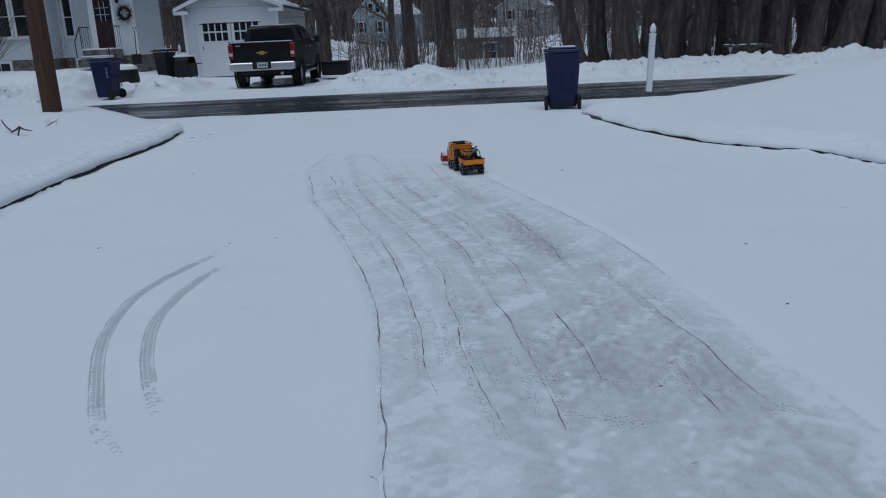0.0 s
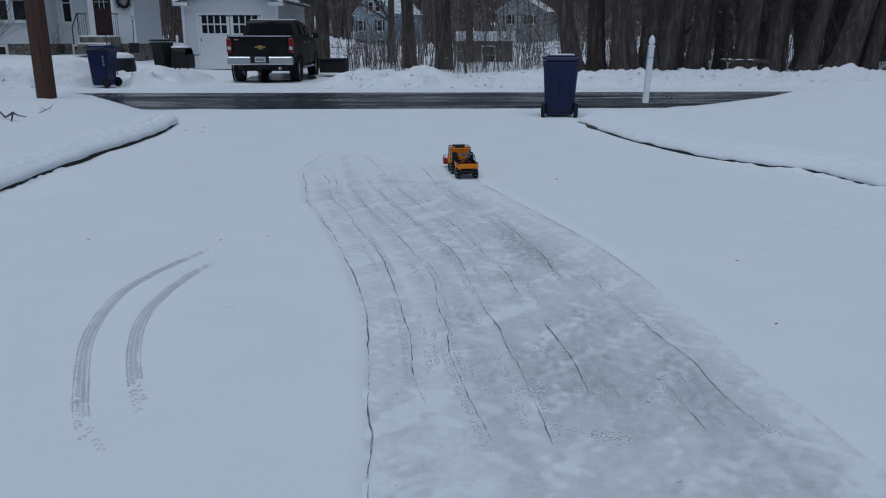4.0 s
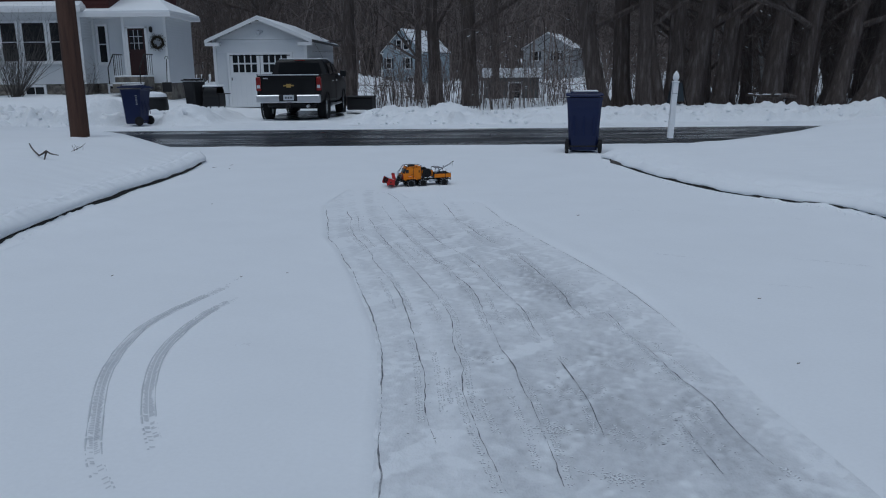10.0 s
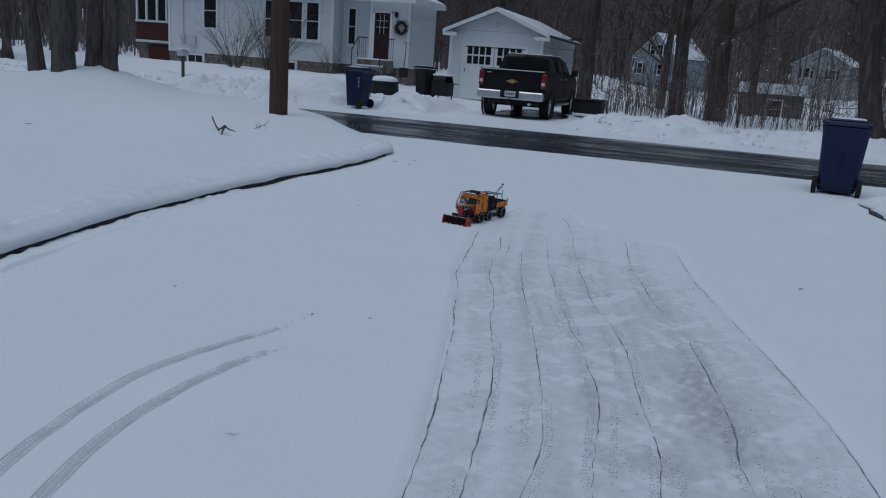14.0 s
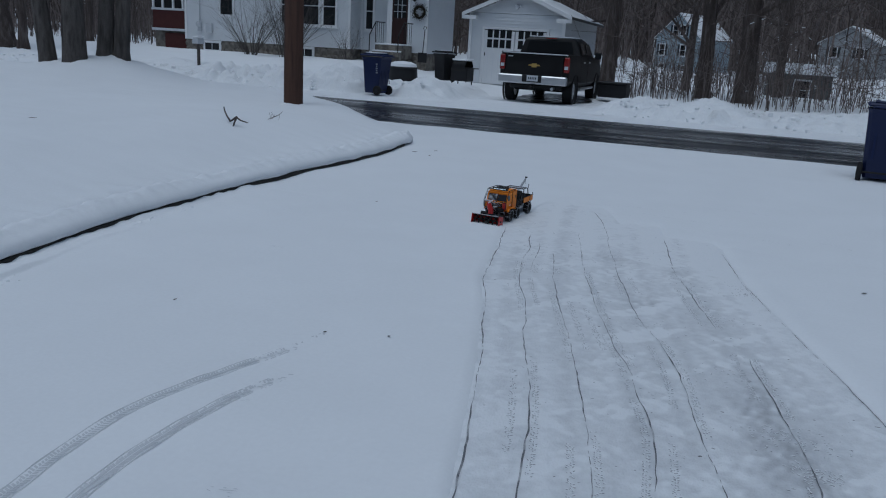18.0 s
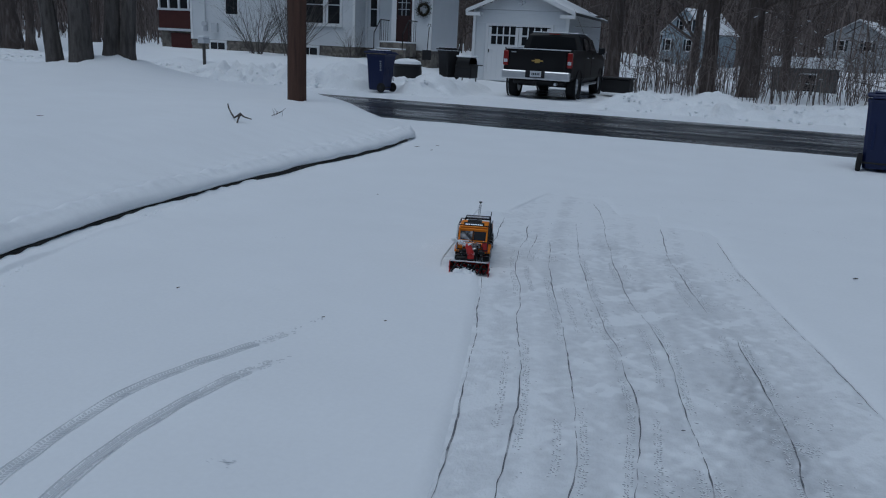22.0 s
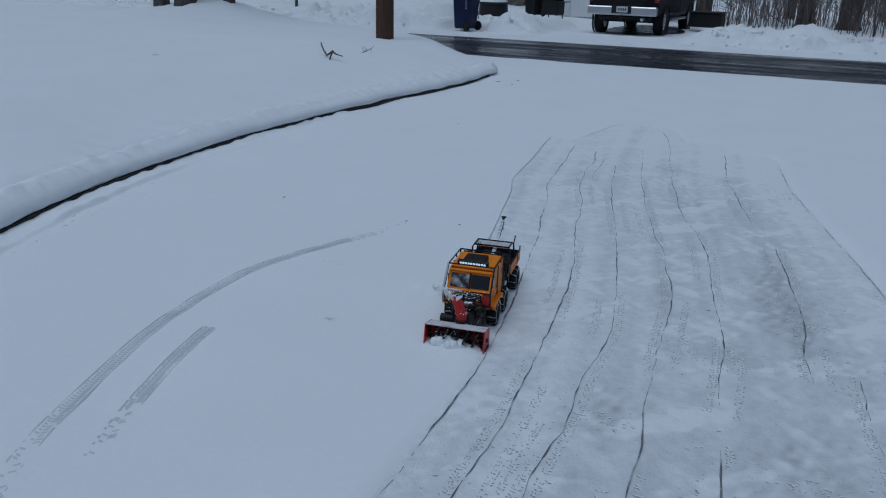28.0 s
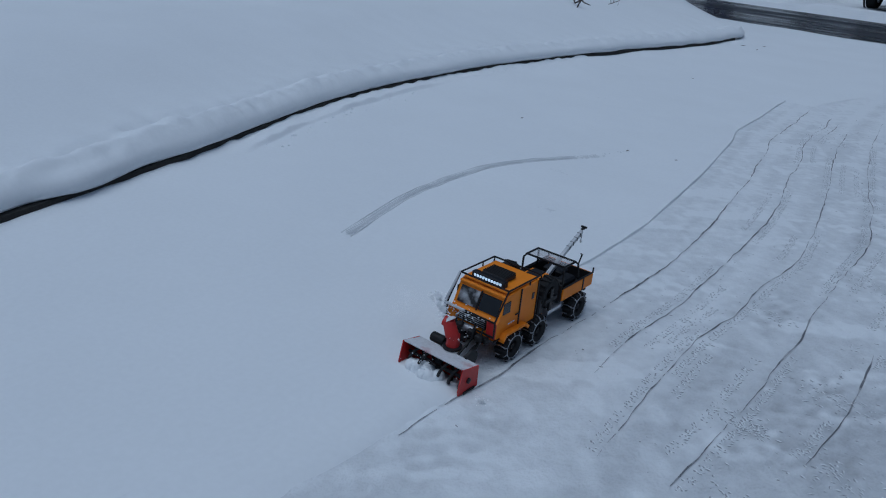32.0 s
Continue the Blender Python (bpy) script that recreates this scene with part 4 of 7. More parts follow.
def gable_roof(parent, w, y0, y1, z_eave, z_peak, over=0.3, material=None):
    """Snow-covered gable roof with its ridge along y."""
    hw = w / 2 + over
    drop = (z_peak - z_eave) / (w / 2)
    ze = z_peak - drop * hw
    for s in (-1, 1):
        sh = Shape().prism([(0, z_peak), (s * hw, ze), (s * hw, ze + 0.09), (0, z_peak + 0.09)], y0 - 0.25, y1 + 0.2)
        r = part("roof", sh, ROOF_GREY, parent)
        part("roof_snow", Shape().prism([(0, z_peak + 0.094), (s * (hw - 0.03), ze + 0.094), (s * (hw - 0.03), ze + 0.125), (0, z_peak + 0.135)], y0 - 0.22, y1 + 0.17), SNOW, r, "even layer of snow")
        part("rake_board", Shape().prism([(0, z_peak + 0.095), (s * hw, ze + 0.095), (s * hw, ze - 0.03), (0, z_peak - 0.03)], y0 - 0.27, y0 - 0.23), TRIM, r)
        part("eave_return", Shape().box((s * (hw - 0.28), y0 - 0.12, ze - 0.06), (0.56, 0.26, 0.13), 0.01), TRIM, r)


def garage(m):
    g = thing("garage", "small white clapboard garage with a snowy gable roof", "garage", m)
    w, dpt, ze, zp = 3.55, 7.4, 2.60, 3.34
    body = Shape().prism([(-w / 2, 0), (w / 2, 0), (w / 2, ze), (0, zp - 0.05), (-w / 2, ze)], 0.02, dpt)
    wall = part("wall", body, SIDING, g)
    stuff(part("side_board", clapboards(dpt, 0.05, ze), SIDING, wall, "", pose(w / 2, dpt / 2, 0, 0, 0, 90)))
    stuff(part("gable_board", clapboards(w - 0.1, 2.12, ze), SIDING, wall, "", pose(0, 0.02, 0)))
    sh = Shape()
    z = ze
    while z < zp - 0.1:
        half = (zp - z) / (zp - ze) * w / 2 - 0.06
        sh.add([(-half, 0.004, z), (half, 0.004, z), (half - 0.12, 0.018, z + 0.11), (-half + 0.12, 0.018, z + 0.11)], [(0, 1, 2, 3)])
        z += 0.115
    stuff(part("gable_board", sh, SIDING, wall))
    for x in (-1.55, 0.93):
        stuff(part("front_board", clapboards(0.42, 0.05, 2.1), SIDING, wall, "", pose(x, 0.02, 0))) if x < 0 else None
    gable_roof(g, w, 0, dpt, ze, zp)
    frame_ = part("door_frame", Shape().box((-0.02, -0.01, 2.06), (2.56, 0.07, 0.10), 0.008).box((-1.25, -0.01, 1.0), (0.10, 0.07, 2.05), 0.008).box((1.21, -0.01, 1.0), (0.10, 0.07, 2.05), 0.008), TRIM, g)
    part("dark_gap", Shape().box((-0.02, -0.02, 1.985), (2.36, 0.03, 0.025), 0), BLACK_PL, frame_)
    for s in (-1, 1):
        leaf = part("garage_door", Shape().box((-0.02 + s * 0.595, -0.02, 0.99), (1.16, 0.05, 1.95), 0.006), TRIM, g, "white garage door leaf with small panes")
        for i in range(4):
            for j in range(2):
                part("pane", Shape().box((-0.02 + s * 0.595 + (i - 1.5) * 0.245, -0.05, 1.50 + j * 0.36), (0.19, 0.02, 0.30), 0.004), GLASS_DARK, leaf)
        for i in range(5):
            part("board_groove", Shape().box((-0.02 + s * 0.595 + (i - 2) * 0.2, -0.047, 0.62), (0.012, 0.006, 1.1), 0), SIDING, leaf)
    part("door_latch", Shape().box((-1.15, -0.06, 1.1), (0.03, 0.03, 0.12), 0.005), BLACK_METAL, g)
    part("gable_lamp", Shape().lathe([(0.0, -0.06), (0.07, -0.05), (0.09, 0.0), (0.07, 0.06)], 10, "y").box((0.12, 0.0, 0.03), (0.10, 0.08, 0.08), 0.02), PLATE_W, g, "twin white flood light", pose(-0.02, -0.03, 2.85), True)
    part("corner_board", Shape().box((-w / 2, 0, ze / 2), (0.12, 0.07, ze), 0.005), TRIM, g)
    part("corner_board", Shape().box((w / 2, 0, ze / 2), (0.12, 0.07, ze), 0.005), TRIM, g)
    return g


garage(pose(-6.77, 29.5, 0.13))


def wall_block(h, u0, u1, v0, v1, z0, z1, boards=True):
    """A boarded block of the house with front boards and corner boards; its own place in the plan."""
    w = u1 - u0
    b = part("wall", Shape().box((w / 2, (v1 - v0) / 2 + 0.02, (z0 + z1) / 2), (w, v1 - v0, z1 - z0), 0), SIDING, h, "white clapboard wall", pose(u0, v0, 0))
    stuff(part("front_board", clapboards(w - 0.02, z0 + 0.02, z1), SIDING, b, "", pose(w / 2, 0.02, 0)))
    stuff(part("side_board", clapboards(v1 - v0, z0 + 0.02, z1), SIDING, b, "", pose(w, (v1 - v0) / 2, 0, 0, 0, 90)))
    for x in (0.06, w - 0.06):
        part("corner_board", Shape().box((x, 0, (z0 + z1) / 2), (0.12, 0.05, z1 - z0), 0.005), TRIM, b)
    return b


def house():
    h = thing("white_house", "white clapboard house on a fieldstone foundation, wreath beside its door", "house", pose(0, 0, 0))
    main = wall_block(h, -23.6, -14.95, 32.3, 41.0, 1.05, 4.0)
    wall_block(h, -14.95, -13.35, 33.3, 35.9, 1.05, 3.8)
    wall_block(h, -13.35, -11.45, 32.6, 35.9, 1.05, 3.8)
    for u0, u1, v0 in ((-23.6, -14.95, 32.34), (-14.95, -13.35, 33.34), (-13.35, -11.45, 32.64)):
        f = part("foundation", Shape().box(((u0 + u1) / 2, v0 + 1.6, 0.6), (u1 - u0 - 0.04, 3.2, 0.95), 0.01), STONE, h, "fieldstone foundation")
        rr = random.Random(int(u1 * 10))
        x = u0 + 0.15
        n = 0
        while x < u1 - 0.15:
            for j in range(3):
                s = rr.uniform(0.10, 0.17)
                part("stone", Shape().lathe([(0.0, -0.05), (s * 0.7, -0.04), (s, 0.0), (s * 0.95, 0.05)], 7, "y"), STONE, f, "", pose(x + rr.uniform(-0.05, 0.05), v0, 0.35 + 0.27 * j + rr.uniform(-0.04, 0.04), 0, rr.uniform(0, 90), 0))
            x += 0.3
    # windows of the main block
    for x, z, w, hh in ((-21.27, 3.0, 0.66, 1.55), (-18.03, 2.80, 0.66, 1.6), (-16.97, 2.80, 0.95, 1.6), (-15.97, 2.80, 0.60, 1.6)):
        window(h, pose(x, 32.31, z), w, hh)
    window(h, pose(-14.5, 33.31, 2.72), 0.34, 1.55)
    for x in (-22.1, -17.2, -14.0):
        window(h, pose(x, 32.34 if x < -15 else 33.34, 0.78), 0.8, 0.34, 1, 2)
    # lap of small meters beside the first window
    part("electric_meter", Shape().lathe([(0, -0.16), (0.13, -0.12), (0.15, 0.0)], 14, "y").box((0, 0.02, -0.2), (0.22, 0.1, 0.25), 0.02), PLATE_W, h, "grey round electric meter", pose(-22.75, 32.25, 1.75), True)
    part("meter_box", Shape().box((0, 0, 0), (0.34, 0.14, 0.42), 0.02), PLATE_W, h, "grey utility box", pose(-22.2, 32.22, 1.6))
    part("conduit", Shape().tube([(-22.75, 32.26, 1.9), (-22.75, 32.26, 6.0)], 0.025, 6), PLATE_W, h)
    # entrance
    d = part("entrance_door", Shape().box((-12.75, 32.60, 2.34), (0.72, 0.08, 2.0), 0.01), DOOR_RED, h, "dark red door with nine small panes")
    part("door_casing", Shape().box((-13.165, 32.6, 2.36), (0.11, 0.08, 2.12), 0.005).box((-12.335, 32.6, 2.36), (0.11, 0.08, 2.12), 0.005).box((-12.75, 32.6, 3.40), (0.94, 0.08, 0.12), 0.005), TRIM, h)
    for i in range(3):
        for j in range(3):
            part("pane", Shape().box((-12.75 + (i - 1) * 0.19, 32.553, 2.60 + j * 0.27), (0.16, 0.02, 0.235), 0), GLASS_DARK, d)
    part("muntin", Shape().box((-12.845, 32.545, 2.87), (0.02, 0.02, 0.8), 0).box((-12.655, 32.545, 2.87), (0.02, 0.02, 0.8), 0).box((-12.75, 32.545, 2.735), (0.55, 0.02, 0.02), 0).box((-12.75, 32.545, 3.005), (0.55, 0.02, 0.02), 0), PLATE_W, d)
    part("door_knob", Shape().lathe([(0, -0.05), (0.03, -0.03), (0.03, 0)], 8, "y"), CHROME, d, "", pose(-13.1, 32.55, 2.35))
    lamp = part("wall_lamp", Shape().lathe([(0.0, 0.14), (0.07, 0.10), (0.08, 0.0), (0.06, -0.10), (0.0, -0.12)], 8, "z"), BLACK_METAL, h, "black wall lantern", pose(-12.08, 32.5, 3.28), True)
    sh = Shape()
    rr = random.Random(5)
    for k in range(420):
        a = rr.uniform(0, 6.28)
        r0 = rr.gauss(0.30, 0.07)
        p0 = Vector((r0 * math.cos(a), rr.uniform(-0.09, 0.0), r0 * math.sin(a)))
        dd = Vector((rr.uniform(-1, 1), rr.uniform(-0.5, 0.3), rr.uniform(-1, 1))).normalized() * 0.1
        sd = dd.orthogonal().normalized() * 0.015
        sh.add([p0 - sd, p0 + sd, p0 + dd], [(0, 1, 2)])
    sh.tube([(0.28 * math.cos(a * 0.3927), -0.03, 0.28 * math.sin(a * 0.3927)) for a in range(17)], 0.06, 6, False)
    solo("wreath", sh, WREATH, "round dark evergreen wreath hung beside the entrance door", "wreath", m=pose(-11.83, 32.52, 2.75) @ Matrix.Diagonal((0.82, 1, 0.82, 1)), fix=False)
    part("stoop", Shape().box((-12.75, 32.0, 1.05), (1.25, 1.1, 0.55), 0.02).box((-12.75, 31.3, 0.87), (1.25, 0.3, 0.36), 0.02).box((-12.75, 31.0, 0.78), (1.25, 0.3, 0.18), 0.02), STONE, h, "stone steps up to the door")
    part("step_snow", Shape().box((-12.75, 32.0, 1.36), (1.23, 1.06, 0.06), 0.02).box((-12.75, 31.3, 1.08), (1.23, 0.28, 0.06), 0.02), SNOW, h, "snow lying on the steps")
    for x in (-13.4, -12.1):
        part("hand_rail", Shape().tube([(x, 30.95, 1.05), (x, 30.95, 1.7), (x, 31.55, 2.25), (x, 32.5, 2.25)], 0.022, 6).tube([(x, 31.55, 2.25), (x, 31.55, 1.4)], 0.018, 6), BLACK_METAL, h)
        for k in range(4):
            part("baluster", Shape().tube([(x, 31.7 + 0.22 * k, 1.4), (x, 31.7 + 0.22 * k, 2.24)], 0.01, 5), BLACK_METAL, h)
    # roofs
    for u0, u1, v0, z, dp in ((-15.2, -11.1, 32.2, 3.8, 4.1), (-24.0, -14.75, 31.95, 4.0, 9.5)):
        m_ = v0 + dp / 2
        r = part("roof", Shape().add([(u0, v0, z), (u1, v0, z), (u1, v0 + dp, z), (u0, v0 + dp, z), (u0, v0, z + 0.16), (u1, v0, z + 0.16), (u1, v0 + dp, z + 0.16), (u0, v0 + dp, z + 0.16), (u0, m_, z + dp * 0.2), (u1 - 1.2, m_, z + dp * 0.2)],
                 [(0, 1, 2, 3), (0, 4, 5, 1), (1, 5, 6, 2), (2, 6, 7, 3), (0, 3, 7, 8, 4), (4, 8, 9, 5), (5, 9, 6), (6, 9, 8, 7)]), TRIM, h, "white boxed eave")
        part("roof_snow", Shape().add([(u0, v0 + 0.03, z + 0.165), (u1 - 0.03, v0 + 0.03, z + 0.165), (u1 - 0.03, v0 + dp - 0.03, z + 0.165), (u0, v0 + 0.03, z + 0.25), (u1 - 0.03, v0 + 0.03, z + 0.25), (u1 - 0.03, v0 + dp - 0.03, z + 0.25), (u0, m_, z + dp * 0.2 + 0.13), (u1 - 1.2, m_, z + dp * 0.2 + 0.13)],
                 [(0, 1, 4, 3), (1, 2, 5, 4), (3, 4, 7, 6), (4, 5, 7), (0, 3, 6)]), SNOW, r)
    # upper storey with maroon boards above the eave
    up = part("upper_storey", Shape().box((-18.9, 36.9, 5.6), (10.2, 8.6, 2.9), 0.01), MAROON, h, "upper storey clad in dark red boards")
    stuff(part("upper_board", clapboards(10.2, 4.16, 7.0, 0.18), MAROON, up, "", pose(-18.9, 32.6, 0)))
    # enclosed porch with maroon boards
    pb = part("porch", Shape().box((-24.6, 35.0, 1.9), (2.0, 5.0, 0.85), 0.01), MAROON, h, "enclosed porch with maroon boards")
    part("porch_base", Shape().box((-24.6, 35.1, 0.85), (2.0, 4.9, 1.2), 0.01), STONE, pb)
    part("porch_hatch", Shape().box((-24.35, 32.6, 0.85), (1.25, 0.08, 0.85), 0.01), MAROON, pb)
    part("porch_band", Shape().box((-24.6, 32.48, 1.42), (2.06, 0.08, 0.12), 0.01).box((-24.6, 32.48, 2.36), (2.06, 0.08, 0.1), 0.01), PLATE_W, pb)
    part("porch_upper", Shape().box((-24.6, 35.0, 3.4), (2.0, 4.9, 2.0), 0.01), GLASS_DARK, pb)
    for x in (-25.55, -25.0, -24.4, -23.85, -23.62):
        part("porch_post", Shape().box((x, 32.5, 3.3), (0.09, 0.09, 1.9), 0.008), TRIM, pb)
    return h


house()


def far_house(m, label, material, w, hz, peak, depth, wins):
    h = thing("far_house", label, "house", m)
    wall = part("wall", Shape().prism([(-w / 2, -3), (w / 2, -3), (w / 2, hz), (0, peak), (-w / 2, hz)], 0, depth), material, h)
    stuff(part("siding_course", clapboards(w, 0, hz, 0.25), material, wall))
    gable_roof(h, w, 0, depth, hz, peak)
    for x, z, ww, hh in wins:
        window(h, pose(x, 0, z), ww, hh, 2, 1, True, 0.12)
    return h


far_house(pose(-5.2, 100, -0.1, 0, 0, -22) @ Matrix.Diagonal((0.78, 0.78, 0.95, 1)), "pale blue clapboard house with dark shutters beyond the trees", BLUE_SIDING, 7.0, 4.2, 7.0, 12,
          [(-2.4, 2.6, 0.8, 1.3), (1.0, 2.6, 0.8, 1.3), (-0.5, 5.0, 0.8, 1.2), (0.7, 5.0, 0.8, 1.2), (-2.2, 0.4, 0.9, 0.9), (1.5, 0.3, 0.9, 0.9)])
far_house(pose(16.0, 122, 2.0, 0, 0, -20), "white clapboard house with dark shutters far behind the woods", DIMMED_SIDING, 7.6, 2.7, 4.9, 10,
          [(-1.9, 1.5, 0.9, 1.3), (1.5, 1.5, 0.9, 1.3)])
far_house(pose(-62, 110, 1.0, 0, 0, 10), "far white house half hidden by trees", DIMMED_SIDING, 9, 3.2, 5.4, 10, [(-2, 1.6, 0.9, 1.2), (2, 1.6, 0.9, 1.2)])
sd = thing("garden_shed", "low dark shed with a snowy roof beyond the bank", "shed", pose(5.4, 58, -1.5))
w_ = part("wall", Shape().box((0, 1.3, 1.2), (4.0, 2.6, 2.6), 0.02), ROOF_GREY, sd)
part("roof_snow", Shape().prism([(-2.2, 2.4), (2.2, 2.4), (2.1, 3.1), (-2.1, 3.1)], -0.3, 2.9), SNOW, sd, "snow on the roof")
window(w_, pose(0.2, 0, 1.4), 0.9, 1.2)
part("door", Shape().box((1.4, -0.02, 1.1), (0.9, 0.06, 2.0), 0.01), ROOF_GREY, sd)
far_house(pose(29, 75, 2.2, 0, 0, -30), "dark brown house with a snowy roof in the woods", ROOF_GREY, 8, 3.0, 5.0, 9, [(-1.5, 1.5, 0.9, 1.0)])

# ---- clutter by the garage ----
def grill(m):
    g = thing("barbecue_grill", "covered black barbecue grill with snow on top", "grill", m)
    part("body", Shape().box((0, 0, 0.62), (0.95, 0.5, 0.5), 0.04), BLACK_PL, g)
    part("lid", Shape().lathe([(0.27, -0.38), (0.29, -0.36), (0.29, 0.36), (0.27, 0.38)], 16, "x"), BLACK_METAL, g, "", pose(0, 0, 0.88), True)
    part("snow_cap", Shape().box((0, 0, 1.14), (0.9, 0.46, 0.07), 0.03), SNOW, g)
    for x in (-0.4, 0.4):
        for y in (-0.2, 0.2):
            part("leg", Shape().tube([(x, y, 0), (x, y, 0.5)], 0.025, 6), BLACK_METAL, g)
    part("side_shelf", Shape().box((0.62, 0, 0.85), (0.34, 0.42, 0.03), 0.01), BLACK_PL, g)
    return g


grill(pose(-8.05, 27.3, -0.08, 0, 0, -14) @ Matrix.Diagonal((0.72, 1, 0.95, 1)))
dark = wheelie_bin(pose(-8.78, 27.4, 0.2, 0, 0, 150), "black wheelie bin beside the garage")
for o in dark.children_recursive:
    if o.name.startswith(("body", "lid", "handle", "rib")):
        o.data.materials[0] = BLACK_PL
table = thing("patio_table", "dark round patio table heaped with snow", "table", pose(-10.2, 27.0, 0.06) @ Matrix.Diagonal((0.85, 0.85, 0.85, 1)))
part("tabletop", Shape().lathe([(0, 0.60), (0.62, 0.60), (0.64, 0.64), (0.62, 0.68), (0, 0.68)], 20, "z"), BLACK_PL, table, "", None, True)
part("snow_heap", Shape().lathe([(0.6, 0.685), (0.55, 0.80), (0.35, 0.88), (0, 0.91)], 20, "z"), SNOW, table, "heaped snow", None, True)
part("cover_skirt", Shape().lathe([(0.60, 0.0), (0.63, 0.25), (0.60, 0.60)], 20, "z"), BLACK_PL, table, "dark cover hanging to the snow", None, True)
chest = thing("storage_box", "low black storage box beside the pickup", "box", pose(-2.40, 25.0, 0.22, 0, 0, -8))
part("body", Shape().box((0, 0, 0.2), (0.88, 0.5, 0.40), 0.03), BLACK_PL, chest)
part("lid", Shape().box((0, 0, 0.43), (0.93, 0.55, 0.06), 0.02), BLACK_PL, chest)
shovel = thing("snow_shovel", "black snow shovel leaning by the house steps", "shovel", pose(-11.25, 31.6, 0.9))
part("shaft", Shape().tube([(0, 0, 0.2), (0, 0.15, 1.15)], 0.018, 6), BLACK_PL, shovel)
part("grip", Shape().tube([(-0.07, 0.15, 1.15), (-0.05, 0.16, 1.25), (0.05, 0.16, 1.25), (0.07, 0.15, 1.15)], 0.014, 6), BLACK_PL, shovel)
part("blade", Shape().box((0, -0.03, 0.0), (0.4, 0.03, 0.4), 0.01), BLACK_PL, shovel)
mb = thing("mailbox", "grey mailbox on a wooden post with a snow cap", "mailbox", pose(-15.9, 22.9, 0.42) @ Matrix.Diagonal((0.68, 0.68, 0.78, 1)))
part("post", Shape().box((0, 0, 0.35), (0.12, 0.12, 0.9), 0.01), BARK2, mb)
part("box", Shape().prism([(-0.17, 0.8), (0.17, 0.8), (0.17, 0.95), (0.1, 1.05), (-0.1, 1.05), (-0.17, 0.95)], -0.25, 0.25), PLATE_W, mb)
part("snow_cap", Shape().box((0, 0, 1.08), (0.34, 0.5, 0.08), 0.03), SNOW, mb)
sg = thing("sandwich_sign", "dark green folding sign behind the snow bank", "sign", pose(7.25, 21.5, 0.50))
for s in (-1, 1):
    part("board", Shape().prism([(-0.26, 0.0), (-0.16, 0.0), (-0.12, 0.62), (-0.2, 0.62)], -0.012, 0.012, pose(0, 0.13 * s, 0, 12 * s, 0, 0)).prism([(-0.17, 0.05), (0.17, 0.05), (0.11, 0.6), (-0.11, 0.6)], -0.008, 0.008, pose(0, 0.13 * s, 0, 12 * s, 0, 0)), SHUTTER, sg)
    part("leg", Shape().tube([(0.25, 0.13 * s, -0.05), (0.1, 0.0, 0.66)], 0.014, 6), BLACK_METAL, sg)

# ---- trees ----
def grow(sh, p, d, length, r, depth, rr, n=6, droop=0.0):
    """One limb with its side limbs, tapering and bending."""
    pts, rs = [Vector(p)], [r]
    seg = 4 if depth > 1 else 3
    for i in range(seg):
        d = (d + Vector((rr.uniform(-1, 1), rr.uniform(-1, 1), rr.uniform(-0.6, 0.8))) * 0.16).normalized()
        pts.append(pts[-1] + d * length / seg)
        rs.append(r * (1 - 0.62 * (i + 1) / seg))
    sh.tube(pts, rs, max(3, n), False)
    if depth:
        for k in range(rr.randint(3, 5) if depth > 1 else rr.randint(2, 4)):
            i = rr.randint(1, seg)
            side = Vector((rr.uniform(-1, 1), rr.uniform(-1, 1), rr.uniform(-0.1, 0.7))).normalized()
            nd = (d * 0.55 + side * 0.8).normalized()
            grow(sh, pts[i], nd, length * rr.uniform(0.45, 0.7), rs[i] * 0.6, depth - 1, rr, n - 1)


def bare_tree(m, label, height, r, seed, lean=(0, 0), limbs=(0.12, 0.9), bark=None, count=9, depth=2, group="bare trees"):
    """Leafless tree: trunk with a flared foot, and a crown of limbs and twigs."""
    rr = random.Random(seed)
    t = thing("bare_tree", label, "tree", m, group)
    pts, rs = [], []
    for i in range(9):
        f = i / 8
        pts.append(Vector((lean[0] * f * height + rr.uniform(-1, 1) * 0.05 * f * height * 0.3, lean[1] * f * height + rr.uniform(-1, 1) * 0.05 * f * height * 0.3, f * height - 0.3)))
        rs.append(r * (1.35 if i == 0 else 1.0 - 0.72 * f))
    pts.insert(1, pts[0].lerp(pts[1], 0.3))
    rs.insert(1, r * 1.06)
    tr = Shape().tube(pts, rs, 26)
    fur = [rr.uniform(0.90, 1.07) for _ in range(26)]
    for i, c in enumerate(pts):
        for k in range(26):
            f = fur[k] * rr.uniform(0.97, 1.03) * (1 + (0.18 * math.sin(k * 1.45 + seed) if i == 0 else 0.0))
            tr.v[i * 26 + k] = tuple(c + (Vector(tr.v[i * 26 + k]) - c) * f)
    part("trunk", tr, bark or BARK, t, "", None, True, False)
    sh = Shape()
    for k in range(count):
        f = rr.uniform(*limbs)
        i = min(int(f * 8) + 1, 8)
        a = rr.uniform(0, 6.28)
        d = Vector((math.cos(a), math.sin(a), rr.uniform(0.2, 1.1))).normalized()
        grow(sh, pts[i].lerp(pts[i + 1], 0.5), d, height * rr.uniform(0.22, 0.42) * (1.15 - f * 0.5), max(0.02, rs[i] * 0.42), depth, rr)
    part("crown", sh, bark or BARK, t, "bare limbs and twigs", None, False, False)
    return t


GZ = lambda u, v: float(far_zu(np.array(float(u)), np.array(float(v))))
